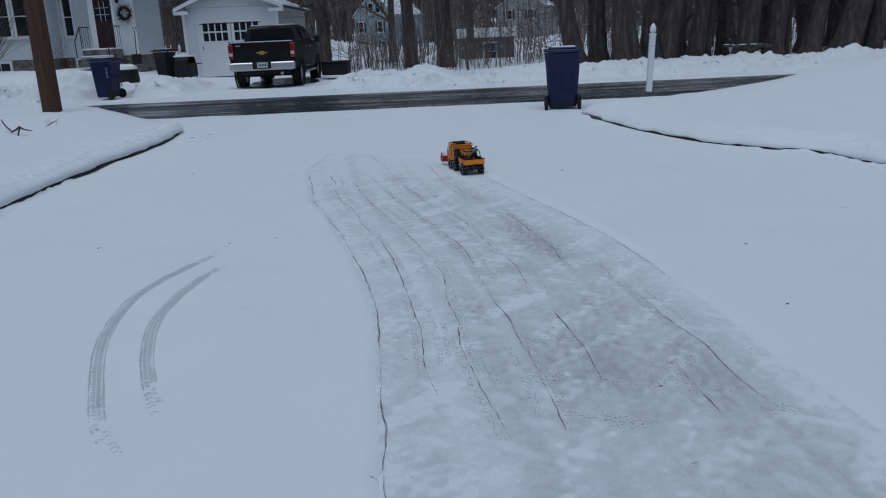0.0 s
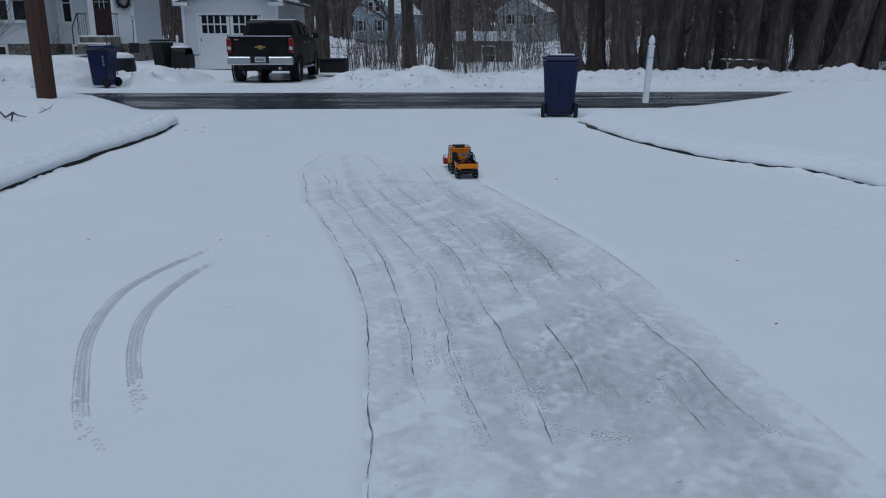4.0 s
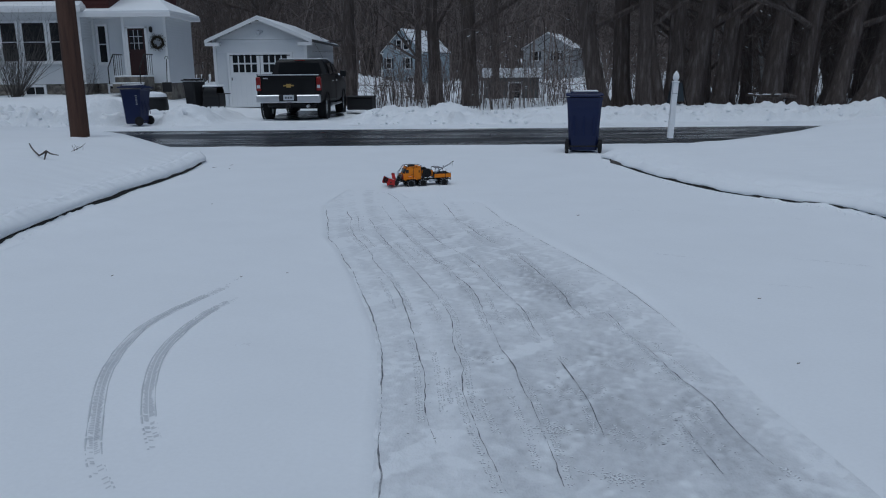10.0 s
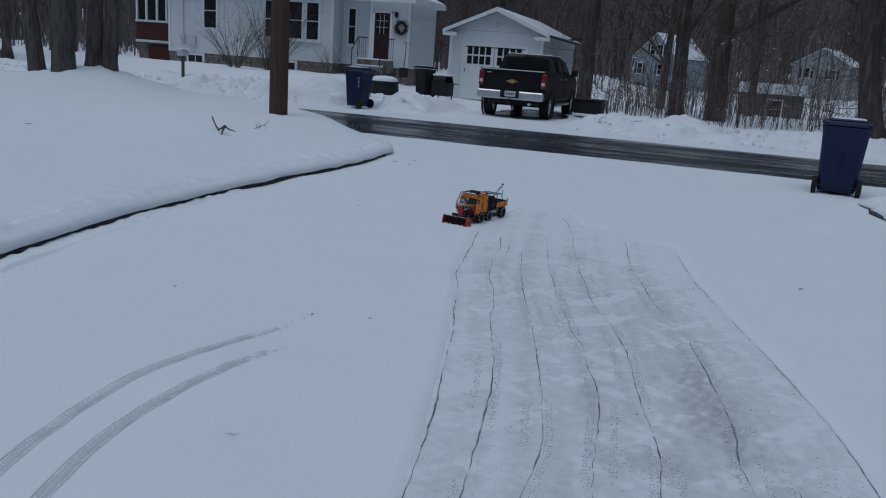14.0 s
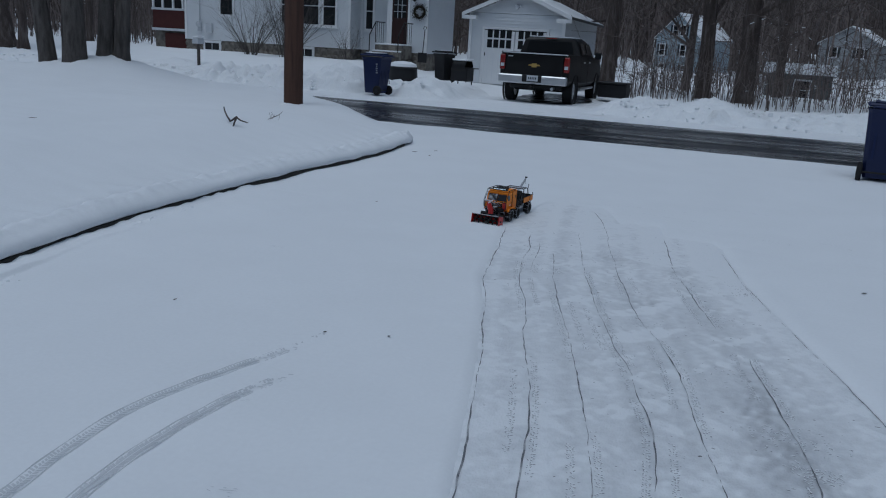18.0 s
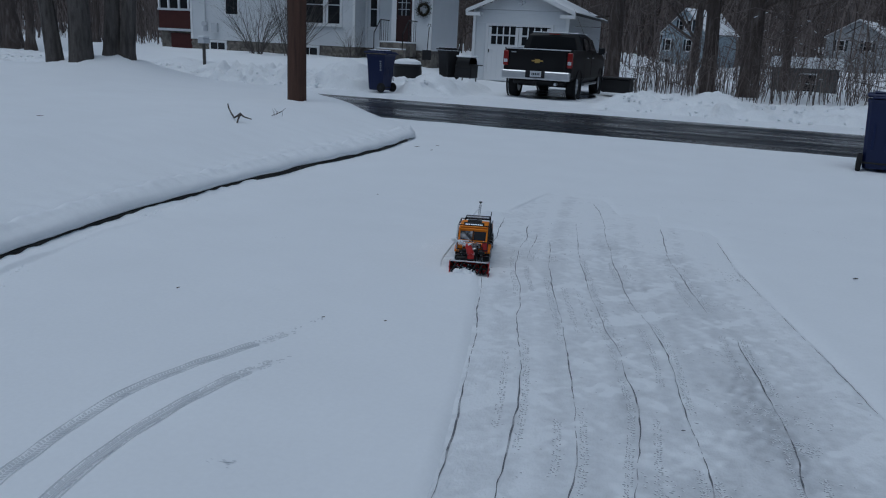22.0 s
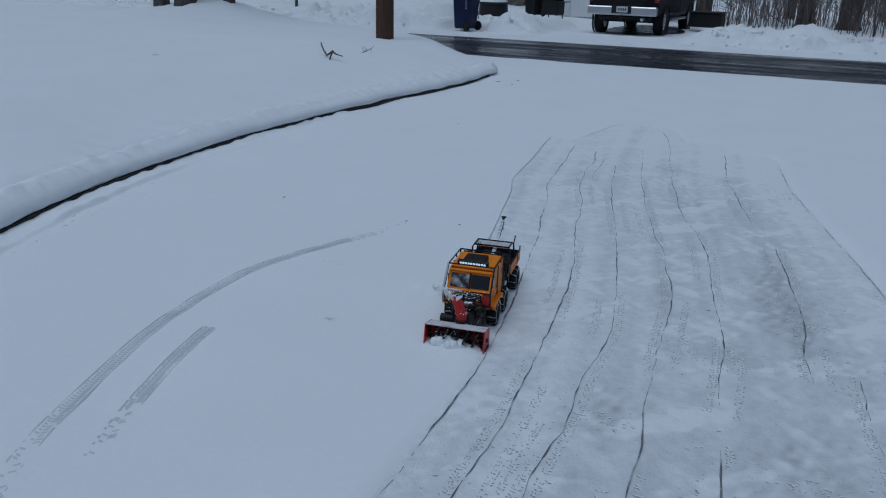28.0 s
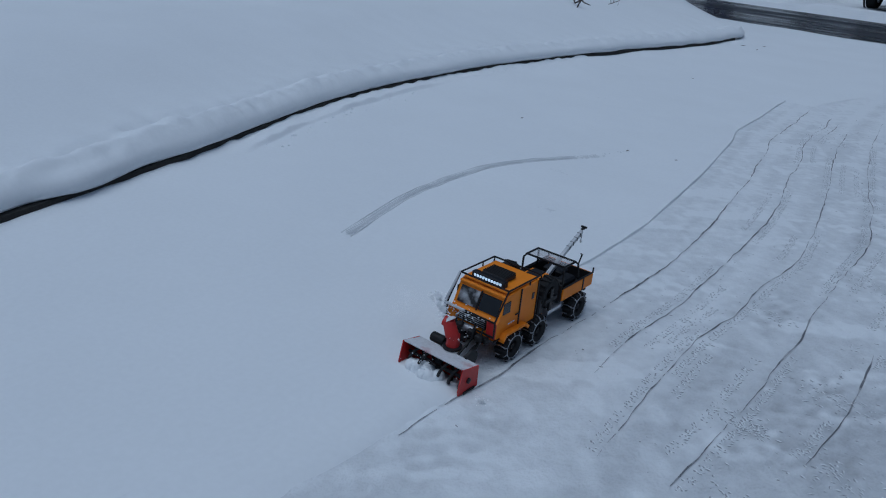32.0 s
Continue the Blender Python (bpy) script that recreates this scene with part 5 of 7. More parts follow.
# trunks between the garage and the bank's far yards
for k, (u, v, r, h, lx) in enumerate(((-3.55, 31.5, 0.30, 15, 0.01), (0.05, 31.0, 0.27, 16, -0.03), (1.45, 30.0, 0.33, 17, -0.015), (-1.2, 44, 0.22, 14, 0.02), (3.5, 47, 0.25, 15, 0.0), (-9.4, 41, 0.3, 15, 0.02))):
    bare_tree(pose(u, v, GZ(u, v)), "tall bare tree with dark bark behind the snow bank", h, r, 20 + k, (lx, 0.0), (0.10, 0.95), None, 18, 2)
# great leaning trunks beside the road
GREAT = ((5.6, 24.5, 0.30, -0.19), (6.45, 25.2, 0.29, -0.03), (7.0, 24.3, 0.29, -0.02), (7.5, 24.2, 0.18, -0.18), (8.0, 24.6, 0.30, 0.02), (8.5, 24.5, 0.34, 0.16), (9.5, 24.6, 0.28, 0.12), (10.0, 25.0, 0.14, 0.1),
         (11.2, 24.6, 0.34, 0.09), (12.2, 24.8, 0.29, 0.12), (12.8, 25.2, 0.12, 0.05), (13.3, 24.5, 0.25, 0.2), (14.5, 24.6, 0.42, 0.25), (15.5, 24.7, 0.25, 0.16), (16.8, 25.0, 0.3, 0.18), (18.2, 25.0, 0.26, 0.1), (19.6, 25.4, 0.3, 0.2))
for k, (u, v, r, lx) in enumerate(GREAT):
    bare_tree(pose(u, v, 0.42), "massive furrowed tree trunk at the edge of the woods", 14, r, 40 + k, (lx, 0.02), (0.2, 0.9), None, 6, 2)
# the wood on the rise
proto = [bare_tree(pose(10.4 + 3 * k, 28.6 + k, 0.5), "bare woodland tree with dark bark", 14 + k, 0.17 + 0.03 * k, 60 + k, ((-0.02, 0.12, 0.05, 0.15)[k], 0.0), (0.08, 0.95), None, 16, 2) for k in range(4)]
rr = random.Random(11)
for k in range(64):
    u, v = rr.uniform(8.5, 44), rr.uniform(28, 62)
    if u > 9 + (v - 24) * 1.35:
        u = 8.5 + (u - 8.5) * 0.5
    if (u - 0.45) / (v + 1.7) < 0.185:
        continue
    z = 0.4 + 3.2 * float(smooth01(u, 14, 60)) * float(smooth01(v, 24, 90))
    copy_thing(proto[k % 4], pose(u, v, z, rr.uniform(-4, 4), rr.uniform(-2, 8), rr.uniform(0, 360) if k % 3 else rr.uniform(-30, 30)))
for k in range(46):
    u, v = rr.uniform(-45, 12), rr.uniform(48, 95)
    b_ = (u - 0.45) / (v + 1.7)
    if -0.11 < b_ < 0.02 or 0.07 < b_ < 0.19:
        continue
    copy_thing(proto[k % 4], pose(u, v, GZ(u, v), 0, 0, rr.uniform(0, 360)))
# clump on the left lawn
for k, (u, v, r, lx, ly) in enumerate(((-11.85, 12.7, 0.155, -0.13, 0.0), (-11.3, 12.8, 0.20, -0.01, 0.02), (-11.12, 13.4, 0.15, 0.03, 0.05), (-10.85, 13.55, 0.15, 0.09, 0.03), (-11.45, 13.9, 0.13, -0.03, 0.08))):
    bare_tree(pose(u, v, float(lawn_left(np.array(u), np.array(v))) + 0.02), "grey-barked trunk of a tree clump on the snowy lawn", 10, r, 80 + k, (lx, ly), (0.35, 0.95), BARK2, 7, 2, "tree clump on the lawn")
for k, (u, v, r, lx) in enumerate(((-26.2, 24.6, 0.34, -0.14), (-24.7, 24.0, 0.17, 0.02), (-28.4, 26.0, 0.24, 0.03), (-31, 33, 0.27, -0.12), (-30.2, 33.2, 0.2, 0.05), (-26.5, 36, 0.2, 0.02), (-34, 36, 0.22, 0.1), (-38, 34, 0.2, -0.06), (-29, 45, 0.25, 0.0), (-42, 42, 0.25, 0.03))):
    bare_tree(pose(u, v, 0.7), "bare tree by the white house's yard", 11, r, 100 + k, (lx, 0.0), (0.2, 0.95), None, 9, 2)


def brush(name, label, area, count, height, rad, seed, material, slope=None):
    """A thicket of thin upright stems, too many to count."""
    rr = random.Random(seed)
    sh = Shape()
    for k in range(count):
        u, v = rr.uniform(area[0], area[1]), rr.uniform(area[2], area[3])
        b_ = (u - 0.45) / (v + 1.7)
        if ((45 < v < 101 and -0.11 < b_ < 0.02) or (26 < v < 126 and 0.085 < b_ < 0.18)) and rr.random() < (0.88 if v > 45 else 0.45):
            continue
        z = GZ(u, v) + (slope(u, v) if slope else 0.0)
        hgt = height * rr.uniform(0.5, 1.3)
        p = Vector((u, v, z - 0.1))
        d = Vector((rr.gauss(0, 0.13), rr.gauss(0, 0.1), 1))
        pts = [p, p + d * hgt * 0.5, p + d * hgt + Vector((rr.gauss(0, 0.12), 0, 0)) * hgt]
        r = rad * rr.uniform(0.6, 1.5)
        sh.tube(pts, [r, r * 0.8, r * 0.3], 3, False)
        for j in range(rr.randint(2, 4)):
            q = pts[0].lerp(pts[2], rr.uniform(0.3, 0.9))
            e = q + Vector((rr.gauss(0, 0.3), rr.gauss(0, 0.2), rr.uniform(0.1, 0.4))) * hgt * 0.5
            sh.tube([q, e], [r * 0.5, r * 0.2], 3, False)
    return solo(name, sh, material, label, "brush", kind="stuff", fix=False)


rise = lambda u, v: 3.2 * float(smooth01(u, 14, 60)) * float(smooth01(v, 24, 90))
brush("brush_thicket", "thin bare saplings and brush behind the snow bank", (-2.5, 6, 25.0, 38), 620, 1.8, 0.011, 1, TWIG)
brush("woodland_brush", "dense dark brush on the floor of the woods", (5, 32, 25.5, 44), 700, 2.6, 0.012, 2, TWIG, rise)
brush("far_woods", "distant bare woods on the hillside", (-130, 110, 105, 150), 3600, 16, 0.13, 3, TWIG, lambda u, v: 26 * float(smooth01(v, 120, 330)) + 3.2 * float(smooth01(u, 14, 60)) * float(smooth01(v, 24, 90)))
brush("middle_woods", "bare saplings between the far houses", (-40, 60, 62, 98), 900, 9, 0.05, 4, TWIG, rise)
brush("left_woods", "bare woods beyond the left yard", (-110, -24, 52, 90), 1500, 11, 0.07, 6, TWIG)
brush("yard_brush", "bare brush beyond the left yard", (-48, -27, 34, 50), 500, 2.4, 0.02, 5, TWIG)
def tangle(name, label, area, count, top, seed, slope=None):
    """Fine crossing twigs and vines, too many to count."""
    rr = random.Random(seed)
    sh = Shape()
    for k in range(count):
        u, v = rr.uniform(area[0], area[1]), rr.uniform(area[2], area[3])
        z = GZ(u, v) + (slope(u, v) if slope else 0.0) + rr.uniform(0.2, top)
        a, e = rr.uniform(0, 6.28), rr.gauss(0.5, 0.45)
        d = Vector((math.cos(a) * math.cos(e), math.sin(a) * 0.5, math.sin(e)))
        ln, r = rr.uniform(0.6, 2.4), rr.uniform(0.005, 0.016)
        p = Vector((u, v, z))
        q = p + d * ln * 0.5 + Vector((rr.gauss(0, 0.1), 0, rr.gauss(0, 0.1)))
        w = q + (d + Vector((rr.gauss(0, 0.3), 0, rr.gauss(0.1, 0.3)))) * ln * 0.5
        sh.tube([p, q, w], [r, r * 0.75, r * 0.3], 3, False)
        for j in range(3):
            b0 = p.lerp(q, rr.random()) if j else q
            sh.tube([b0, b0 + Vector((rr.gauss(0, 0.4), rr.gauss(0, 0.2), rr.gauss(0.25, 0.3))) * ln * 0.5], [r * 0.55, r * 0.2], 3, False)
    return solo(name, sh, TWIG, label, "brush", kind="stuff", fix=False)


tangle("twig_tangle", "fine crossing twigs before the yards behind the bank", (-3.2, 6.5, 26, 36), 420, 5.5, 31)
tangle("woodland_tangle", "fine crossing twigs among the great trunks", (5.0, 24, 25.2, 38), 1500, 6.5, 32, rise)
# snow caught on twigs, stumps and the forest floor
rr = random.Random(77)
sh = Shape()
for k in range(1500):
    v = rr.uniform(26, 75)
    u = 0.45 + (v + 1.7) * rr.uniform(0.02, 0.75)
    z = GZ(u, v) + rise(u, v) + abs(rr.gauss(0, 2.2)) * (v / 40)
    r = min(0.09, rr.expovariate(48) + 0.010) * (v / 40)
    a = rr.gauss(0, 0.35)
    d = Vector((math.cos(a), 0, math.sin(a)))
    sh.tube([Vector((u, v, z)) - d * r, Vector((u, v, z)) + d * r * rr.uniform(-0.2, 0.4), Vector((u, v, z)) + d * r * 1.4], [r * 0.12, r * 0.28, r * 0.1], 5, True)
solo("caught_snow", sh, SNOW, "bits of snow caught on woodland twigs and logs", "snow", kind="stuff", fix=False)
# dark wooded hillside closing the view
U, V = np.meshgrid(np.linspace(-420, 420, 90), np.linspace(0, 1, 16))
Zb = -4 + V * (62 + 10 * rumple(U, U * 0, 60))
sheet("backdrop", U, 165 + 0.0004 * U * U + 30 * V, Zb, HILL, "dark wooded hillside in the distance", "backdrop")


def shrub(m, label, n, height, seed):
    rr = random.Random(seed)
    s = thing("bare_shrub", label, "shrub", m, "bare shrubs by the house")
    for k in range(n):
        sh = Shape()
        a = rr.uniform(0, 6.28)
        d = Vector((math.cos(a) * rr.uniform(0.2, 0.8), math.sin(a) * rr.uniform(0.2, 0.6), 1)).normalized()
        grow(sh, (math.cos(a) * 0.08, math.sin(a) * 0.08, 0), d, height * rr.uniform(0.7, 1.1), 0.014, 2, rr, 4)
        grow(sh, (math.cos(a) * 0.2, math.sin(a) * 0.14, 0), d, height * rr.uniform(0.4, 0.8), 0.009, 2, rr, 4)
        part("branch", sh, BARK2, s, "", None, False, False)
    return s


shrub(pose(-17.1, 30.4, 0.45), "large bare shrub in front of the house windows", 30, 2.9, 7)
shrub(pose(-18.6, 30.2, 0.45), "large bare shrub in front of the house windows", 18, 2.5, 17)
shrub(pose(-14.6, 31.3, 0.6), "small bare shrub at the house corner", 6, 1.3, 9)
sh = Shape()
for a, z, s in (((-60, 48), 4.6, 1.2), ((-60, 49), 5.1, 1.1)):
    sh.tube([(u, 27.5, 4.6 + z * 0.2 - 0.8 * math.sin((u + 60) / 108 * 3.14)) for u in range(a[0], a[1], 4)], 0.018, 5)
solo("overhead_cables", sh, BLACK_PL, "thin black overhead cables along the road", "cable")
def fallen_log(m, length, r, seed):
    rr = random.Random(seed)
    log = thing("fallen_log", "dark fallen log lying on the snow bank", "log", m)
    part("trunk", Shape().tube([(-length / 2, 0, 0), (-length * 0.15, 0.05, 0.03), (length * 0.2, 0.0, 0.02), (length / 2, -0.03, -0.02)], [r * 0.7, r, r * 0.95, r * 0.5], 10), BARK, log, "", None, True)
    for k in range(3):
        x = rr.uniform(-0.4, 0.4) * length
        part("stub", Shape().tube([(x, 0, 0), (x + rr.uniform(-0.2, 0.2), -0.08, rr.uniform(0.08, 0.22))], [r * 0.35, r * 0.12], 6), BARK, log)
    for k in range(2):
        x = rr.uniform(-0.42, 0.42) * length
        part("snow_patch", Shape().lathe([(0.0, 0.03), (0.06, 0.022), (0.10, 0.0)], 9, "z"), SNOW, log, "thin patch of snow", pose(x, 0.0, r * 0.72, 0, 0, 0) @ Matrix.Diagonal((rr.uniform(0.8, 1.6), 0.6, 0.8, 1)), True)
    return log


fallen_log(pose(10.4, 21.9, 0.66), 1.0, 0.07, 1)
fallen_log(pose(9.85, 22.3, 0.66, 0, 6, 20), 0.7, 0.05, 2)
fallen_log(pose(16.3, 22.6, 0.62, 0, -9, 0), 3.0, 0.07, 3)


# ---- model truck with snow blower ----
# x forward from the rear axle, y to its left, z up from the snow
def model_truck():
    t = thing("model_truck", "orange six-wheeled radio-controlled truck with a red snow blower", "model truck")
    spin = []
    tyre = Shape().lathe([(0.024, -0.020), (0.036, -0.023), (0.050, -0.022), (0.054, -0.016), (0.055, 0.0), (0.054, 0.016), (0.050, 0.022), (0.036, 0.023), (0.024, 0.020)], 24, "y").mesh("tyre", True)
    lug = Shape()
    for k in range(16):
        lug.box((0, 0, 0), (0.008, 0.042, 0.013), 0.002, pose(0.0545 * math.cos(k * 0.3927), 0, 0.0545 * math.sin(k * 0.3927), 0, -22.5 * k + 90, 12 if k % 2 else -12))
    lug = lug.mesh("tread")
    chain = Shape()
    for k in range(10):
        a = k * 0.6283 + 0.2
        c, s = math.cos(a), math.sin(a)
        chain.tube([(0.043 * c, -0.025, 0.043 * s), (0.055 * c, -0.022, 0.055 * s), (0.0605 * math.cos(a + 0.09), 0, 0.0605 * math.sin(a + 0.09)), (0.055 * c, 0.022, 0.055 * s), (0.043 * c, 0.025, 0.043 * s)], 0.0025, 5)
    for y in (-0.025, 0.025):
        chain.tube([(0.043 * math.cos(k * 0.314), y, 0.043 * math.sin(k * 0.314)) for k in range(21)], 0.0014, 5)
    chain = chain.mesh("chain", True)
    rim = Shape().lathe([(0.0, 0.014), (0.010, 0.018), (0.012, 0.010), (0.022, 0.010), (0.026, 0.020), (0.026, -0.020), (0.0, -0.016)], 18, "y").mesh("rim", True)
    for x in (0.0, 0.287, 0.447):
        for s in (-1, 1):
            w = part("wheel", tyre, RUBBER, t, "black lugged tyre with snow chains", pose(x, s * 0.095, 0.058))
            part("tread", lug, RUBBER, w)
            part("snow_chain", chain, STEEL, w, "steel snow chain")
            part("rim", rim, BLACK_METAL, w, "", pose(0, 0, 0, 0, 0, 0 if s > 0 else 180))
            spin.append((w, x, s))
        part("axle", Shape().tube([(x, -0.08, 0.058), (x, 0.08, 0.058)], 0.009, 8).box((x + 0.005, 0.0, 0.058), (0.035, 0.035, 0.032), 0.008), BLACK_METAL, t)
    for s in (-1, 1):
        part("frame_rail", Shape().box((0.24, s * 0.035, 0.092), (0.64, 0.010, 0.026), 0.002), BLACK_METAL, t)
        for x in (0.03, 0.26, 0.42, 0.475):
            part("shock_absorber", Shape().tube([(x, s * 0.062, 0.06), (x - 0.01, s * 0.045, 0.12)], 0.007, 8), STEEL, t)
        part("step_tank", Shape().lathe([(0.0, -0.05), (0.017, -0.048), (0.017, 0.048), (0.0, 0.05)], 12, "x"), CHROME if s > 0 else BLACK_METAL, t, "small silver tank", pose(0.145, s * 0.075, 0.085), True)
    # cab: a nose that leans back to the windscreen
    side = [(0.305, 0.105), (0.545, 0.105), (0.548, 0.165), (0.532, 0.182), (0.500, 0.252), (0.490, 0.262), (0.305, 0.266)]
    cab = part("cab", Shape().prism(side, -0.100, 0.100), ORANGE, t, "orange cab with black trim bars")
    part("roof_panel", Shape().box((0.40, 0, 0.270), (0.19, 0.188, 0.010), 0.004), ORANGE, cab)
    lean = math.atan2(0.032, 0.070)
    for y in (-0.046, 0.046):
        part("windscreen", Shape().box((0, 0, 0), (0.003, 0.082, 0.060), 0.001, Matrix.Rotation(-lean, 4, "Y")), GLASS_DARK if y > 0 else DUSTED_GLASS, cab, "dark tinted windscreen half", pose(0.5185, y, 0.217))
    rr = random.Random(12)
    crumbs = Shape()
    for k in range(170):
        p = (rr.uniform(0.552, 0.60), rr.gauss(-0.035, 0.05), rr.choice((rr.gauss(0.122, 0.012), rr.gauss(0.178, 0.01))))
        r = rr.uniform(0.001, 0.004)
        crumbs.lathe([(0.0, -r * 0.7), (r, 0.0), (0.0, r * 0.8)], 5, "z", p)
    stuff(part("snow_crumbs", crumbs, SNOW, t, "clots of snow on the bumper and winch", None, True, False))
    for y, z in ((-0.05, 0.125), (-0.02, 0.14), (0.03, 0.132), (0.062, 0.122)):
        part("bumper_gear", Shape().box((0.588, y, z), (0.022, 0.026, 0.024), 0.004), BLACK_PL, t)
        part("cable_loop", Shape().tube([(0.56, y, z + 0.02), (0.585, y + 0.01, z + 0.035), (0.60, y + 0.012, z - 0.01), (0.61, y, z - 0.05)], 0.003, 5), BLACK_METAL, t, "", None, True)
    part("windscreen_bar", Shape().box((0, 0, 0), (0.005, 0.007, 0.070), 0.001, Matrix.Rotation(-lean, 4, "Y")), BLACK_METAL, cab, "", pose(0.519, 0, 0.217))
    part("orange_visor", Shape().box((0.502, 0, 0.258), (0.012, 0.196, 0.010), 0.002), ORANGE, cab)
    part("grille", Shape().box((0.5485, 0, 0.155), (0.006, 0.120, 0.036), 0.002), BLACK_METAL, cab, "black radiator grille")
    for k in range(4):
        part("grille_bar", Shape().box((0.5525, 0, 0.144 + 0.0075 * k), (0.003, 0.112, 0.002), 0), CHROME, cab)
    for y in (-0.078, 0.078):
        part("headlight", Shape().box((0.549, y, 0.138), (0.006, 0.030, 0.026), 0.003), TAIL_RED if y > 0 else PLATE_W, cab)
    for s in (-1, 1):
        part("side_window", Shape().box((0.495, s * 0.1005, 0.218), (0.042, 0.003, 0.044), 0.002), GLASS_DARK, cab)
        part("rear_side_window", Shape().box((0.335, s * 0.1005, 0.213), (0.014, 0.003, 0.026), 0.001), GLASS_DARK, cab)
        for x in (0.415, 0.308):
            part("trim_bar", Shape().box((x, s * 0.101, 0.187), (0.006, 0.006, 0.158), 0.001), BLACK_METAL, cab)
        part("sill_trim", Shape().box((0.43, s * 0.101, 0.110), (0.25, 0.006, 0.006), 0.001), BLACK_METAL, cab)
        part("door_handle", Shape().box((0.43, s * 0.103, 0.175), (0.02, 0.005, 0.005), 0.001), BLACK_METAL, cab)
        part("fender", Shape().prism([(0.375, 0.105), (0.39, 0.122), (0.505, 0.122), (0.523, 0.100), (0.523, 0.112), (0.51, 0.13), (0.385, 0.13), (0.365, 0.112)], s * 0.100, s * 0.122), ORANGE, cab)
        part("corner_guard", Shape().box((0.556, s * 0.086, 0.150), (0.008, 0.040, 0.062), 0.004), RED if s > 0 else ORANGE, cab, "red plastic corner guard" if s > 0 else "")
        for k in range(3):
            part("print_bar", Shape().box((0.445 + 0.014 * k, s * 0.1012, 0.152), (0.010, 0.001, 0.005), 0), STICKER, cab)
    # roof cage and light bar
    cage = Shape()
    for s in (-1, 1):
        cage.tube([(0.30, s * 0.103, 0.266), (0.30, s * 0.103, 0.284), (0.50, s * 0.103, 0.284), (0.562, s * 0.103, 0.190), (0.562, s * 0.103, 0.128)], 0.0034, 6)
        cage.tube([(0.37, s * 0.103, 0.284), (0.37, s * 0.103, 0.266)], 0.003, 6)
    for x, z in ((0.30, 0.284), (0.50, 0.284), (0.562, 0.185), (0.562, 0.13)):
        cage.tube([(x, -0.103, z), (x, 0.103, z)], 0.0034, 6)
    part("roof_cage", cage, BLACK_METAL, t, "black tubular roof cage", None, True)
    for s in (-1,):
        part("front_guard", Shape().tube([(0.50, s * 0.106, 0.284), (0.572, s * 0.106, 0.195), (0.572, s * 0.106, 0.135)], 0.005, 6), PLATE_W, t, "snow-covered guard bar", None, True)
        part("front_guard", Shape().tube([(0.573, s * 0.106, 0.19), (0.573, s * 0.02, 0.19)], 0.005, 6), PLATE_W, t, "snow-covered guard bar", None, True)
    bar = part("light_bar", Shape().box((0.470, 0, 0.284), (0.024, 0.140, 0.024), 0.003), BLACK_METAL, t, "black roof light bar")
    for k in range(10):
        part("led", Shape().box((0.483, -0.054 + 0.012 * k, 0.285), (0.003, 0.0085, 0.009), 0.001), LED, bar, "white glowing lamp")
    part("roof_pod", Shape().box((0.415, 0, 0.285), (0.07, 0.100, 0.020), 0.004), BLACK_PL, t, "ridged black roof pod")
    for k in range(7):
        part("pod_rib", Shape().box((0.385 + 0.01 * k, 0, 0.296), (0.004, 0.096, 0.004), 0.001), BLACK_METAL, t)
    # middle: hood, spare tyres and engine parts
    part("hood", Shape().box((0.215, 0, 0.175), (0.18, 0.086, 0.075), 0.008), ORANGE, t, "orange engine cover with a black panel")
    part("hood_panel", Shape().box((0.215, 0, 0.2145), (0.16, 0.050, 0.006), 0.002), BLACK_PL, t)
    for s in (-1, 1):
        sp = part("spare_wheel", tyre, RUBBER, t, "spare tyre carried behind the cab", pose(0.225, s * 0.088, 0.188))
        part("tread", lug, RUBBER, sp)
        part("rim", rim, BLACK_METAL, sp, "", pose(0, 0, 0, 0, 0, 0 if s > 0 else 180))
        part("wheel_carrier", Shape().box((0.225, s * 0.112, 0.165), (0.02, 0.008, 0.09), 0.002).box((0.225, s * 0.112, 0.165), (0.08, 0.008, 0.016), 0.002), BLACK_METAL, t)
        part("fuel_can", Shape().box((0.275, s * 0.088, 0.150), (0.03, 0.035, 0.07), 0.005), BLACK_PL, t)
    # cargo bed
    part("bed_floor", Shape().box((0.015, 0, 0.120), (0.225, 0.205, 0.008), 0.002), BLACK_PL, t)
    for s in (-1, 1):
        part("bed_side", Shape().box((0.015, s * 0.104, 0.145), (0.225, 0.007, 0.050), 0.002), ORANGE, t, "orange bed side")
        part("bed_rail", Shape().tube([(0.13, s * 0.104, 0.172), (-0.098, s * 0.104, 0.172), (-0.098, s * 0.104, 0.192)], 0.0035, 6), BLACK_METAL, t)
        part("tail_lamp", Shape().box((-0.101, s * 0.085, 0.112), (0.006, 0.02, 0.012), 0.002), TAIL_RED, t)
    for s in (-1, 1):
        part("bed_liner", Shape().box((0.015, s * 0.099, 0.147), (0.215, 0.003, 0.048), 0), BLACK_PL, t)
        part("stake", Shape().box((-0.02, s * 0.1085, 0.145), (0.008, 0.003, 0.05), 0), BLACK_METAL, t)
    part("tail_liner", Shape().box((-0.0925, 0, 0.147), (0.003, 0.19, 0.048), 0), BLACK_PL, t)
    part("bed_cargo", Shape().box((-0.04, -0.03, 0.145), (0.06, 0.09, 0.04), 0.006).box((0.03, 0.055, 0.15), (0.09, 0.05, 0.05), 0.008), BLACK_PL, t, "black gear in the bed")
    part("tailgate", Shape().box((-0.098, 0, 0.145), (0.007, 0.205, 0.050), 0.002), ORANGE, t, "orange tailgate")
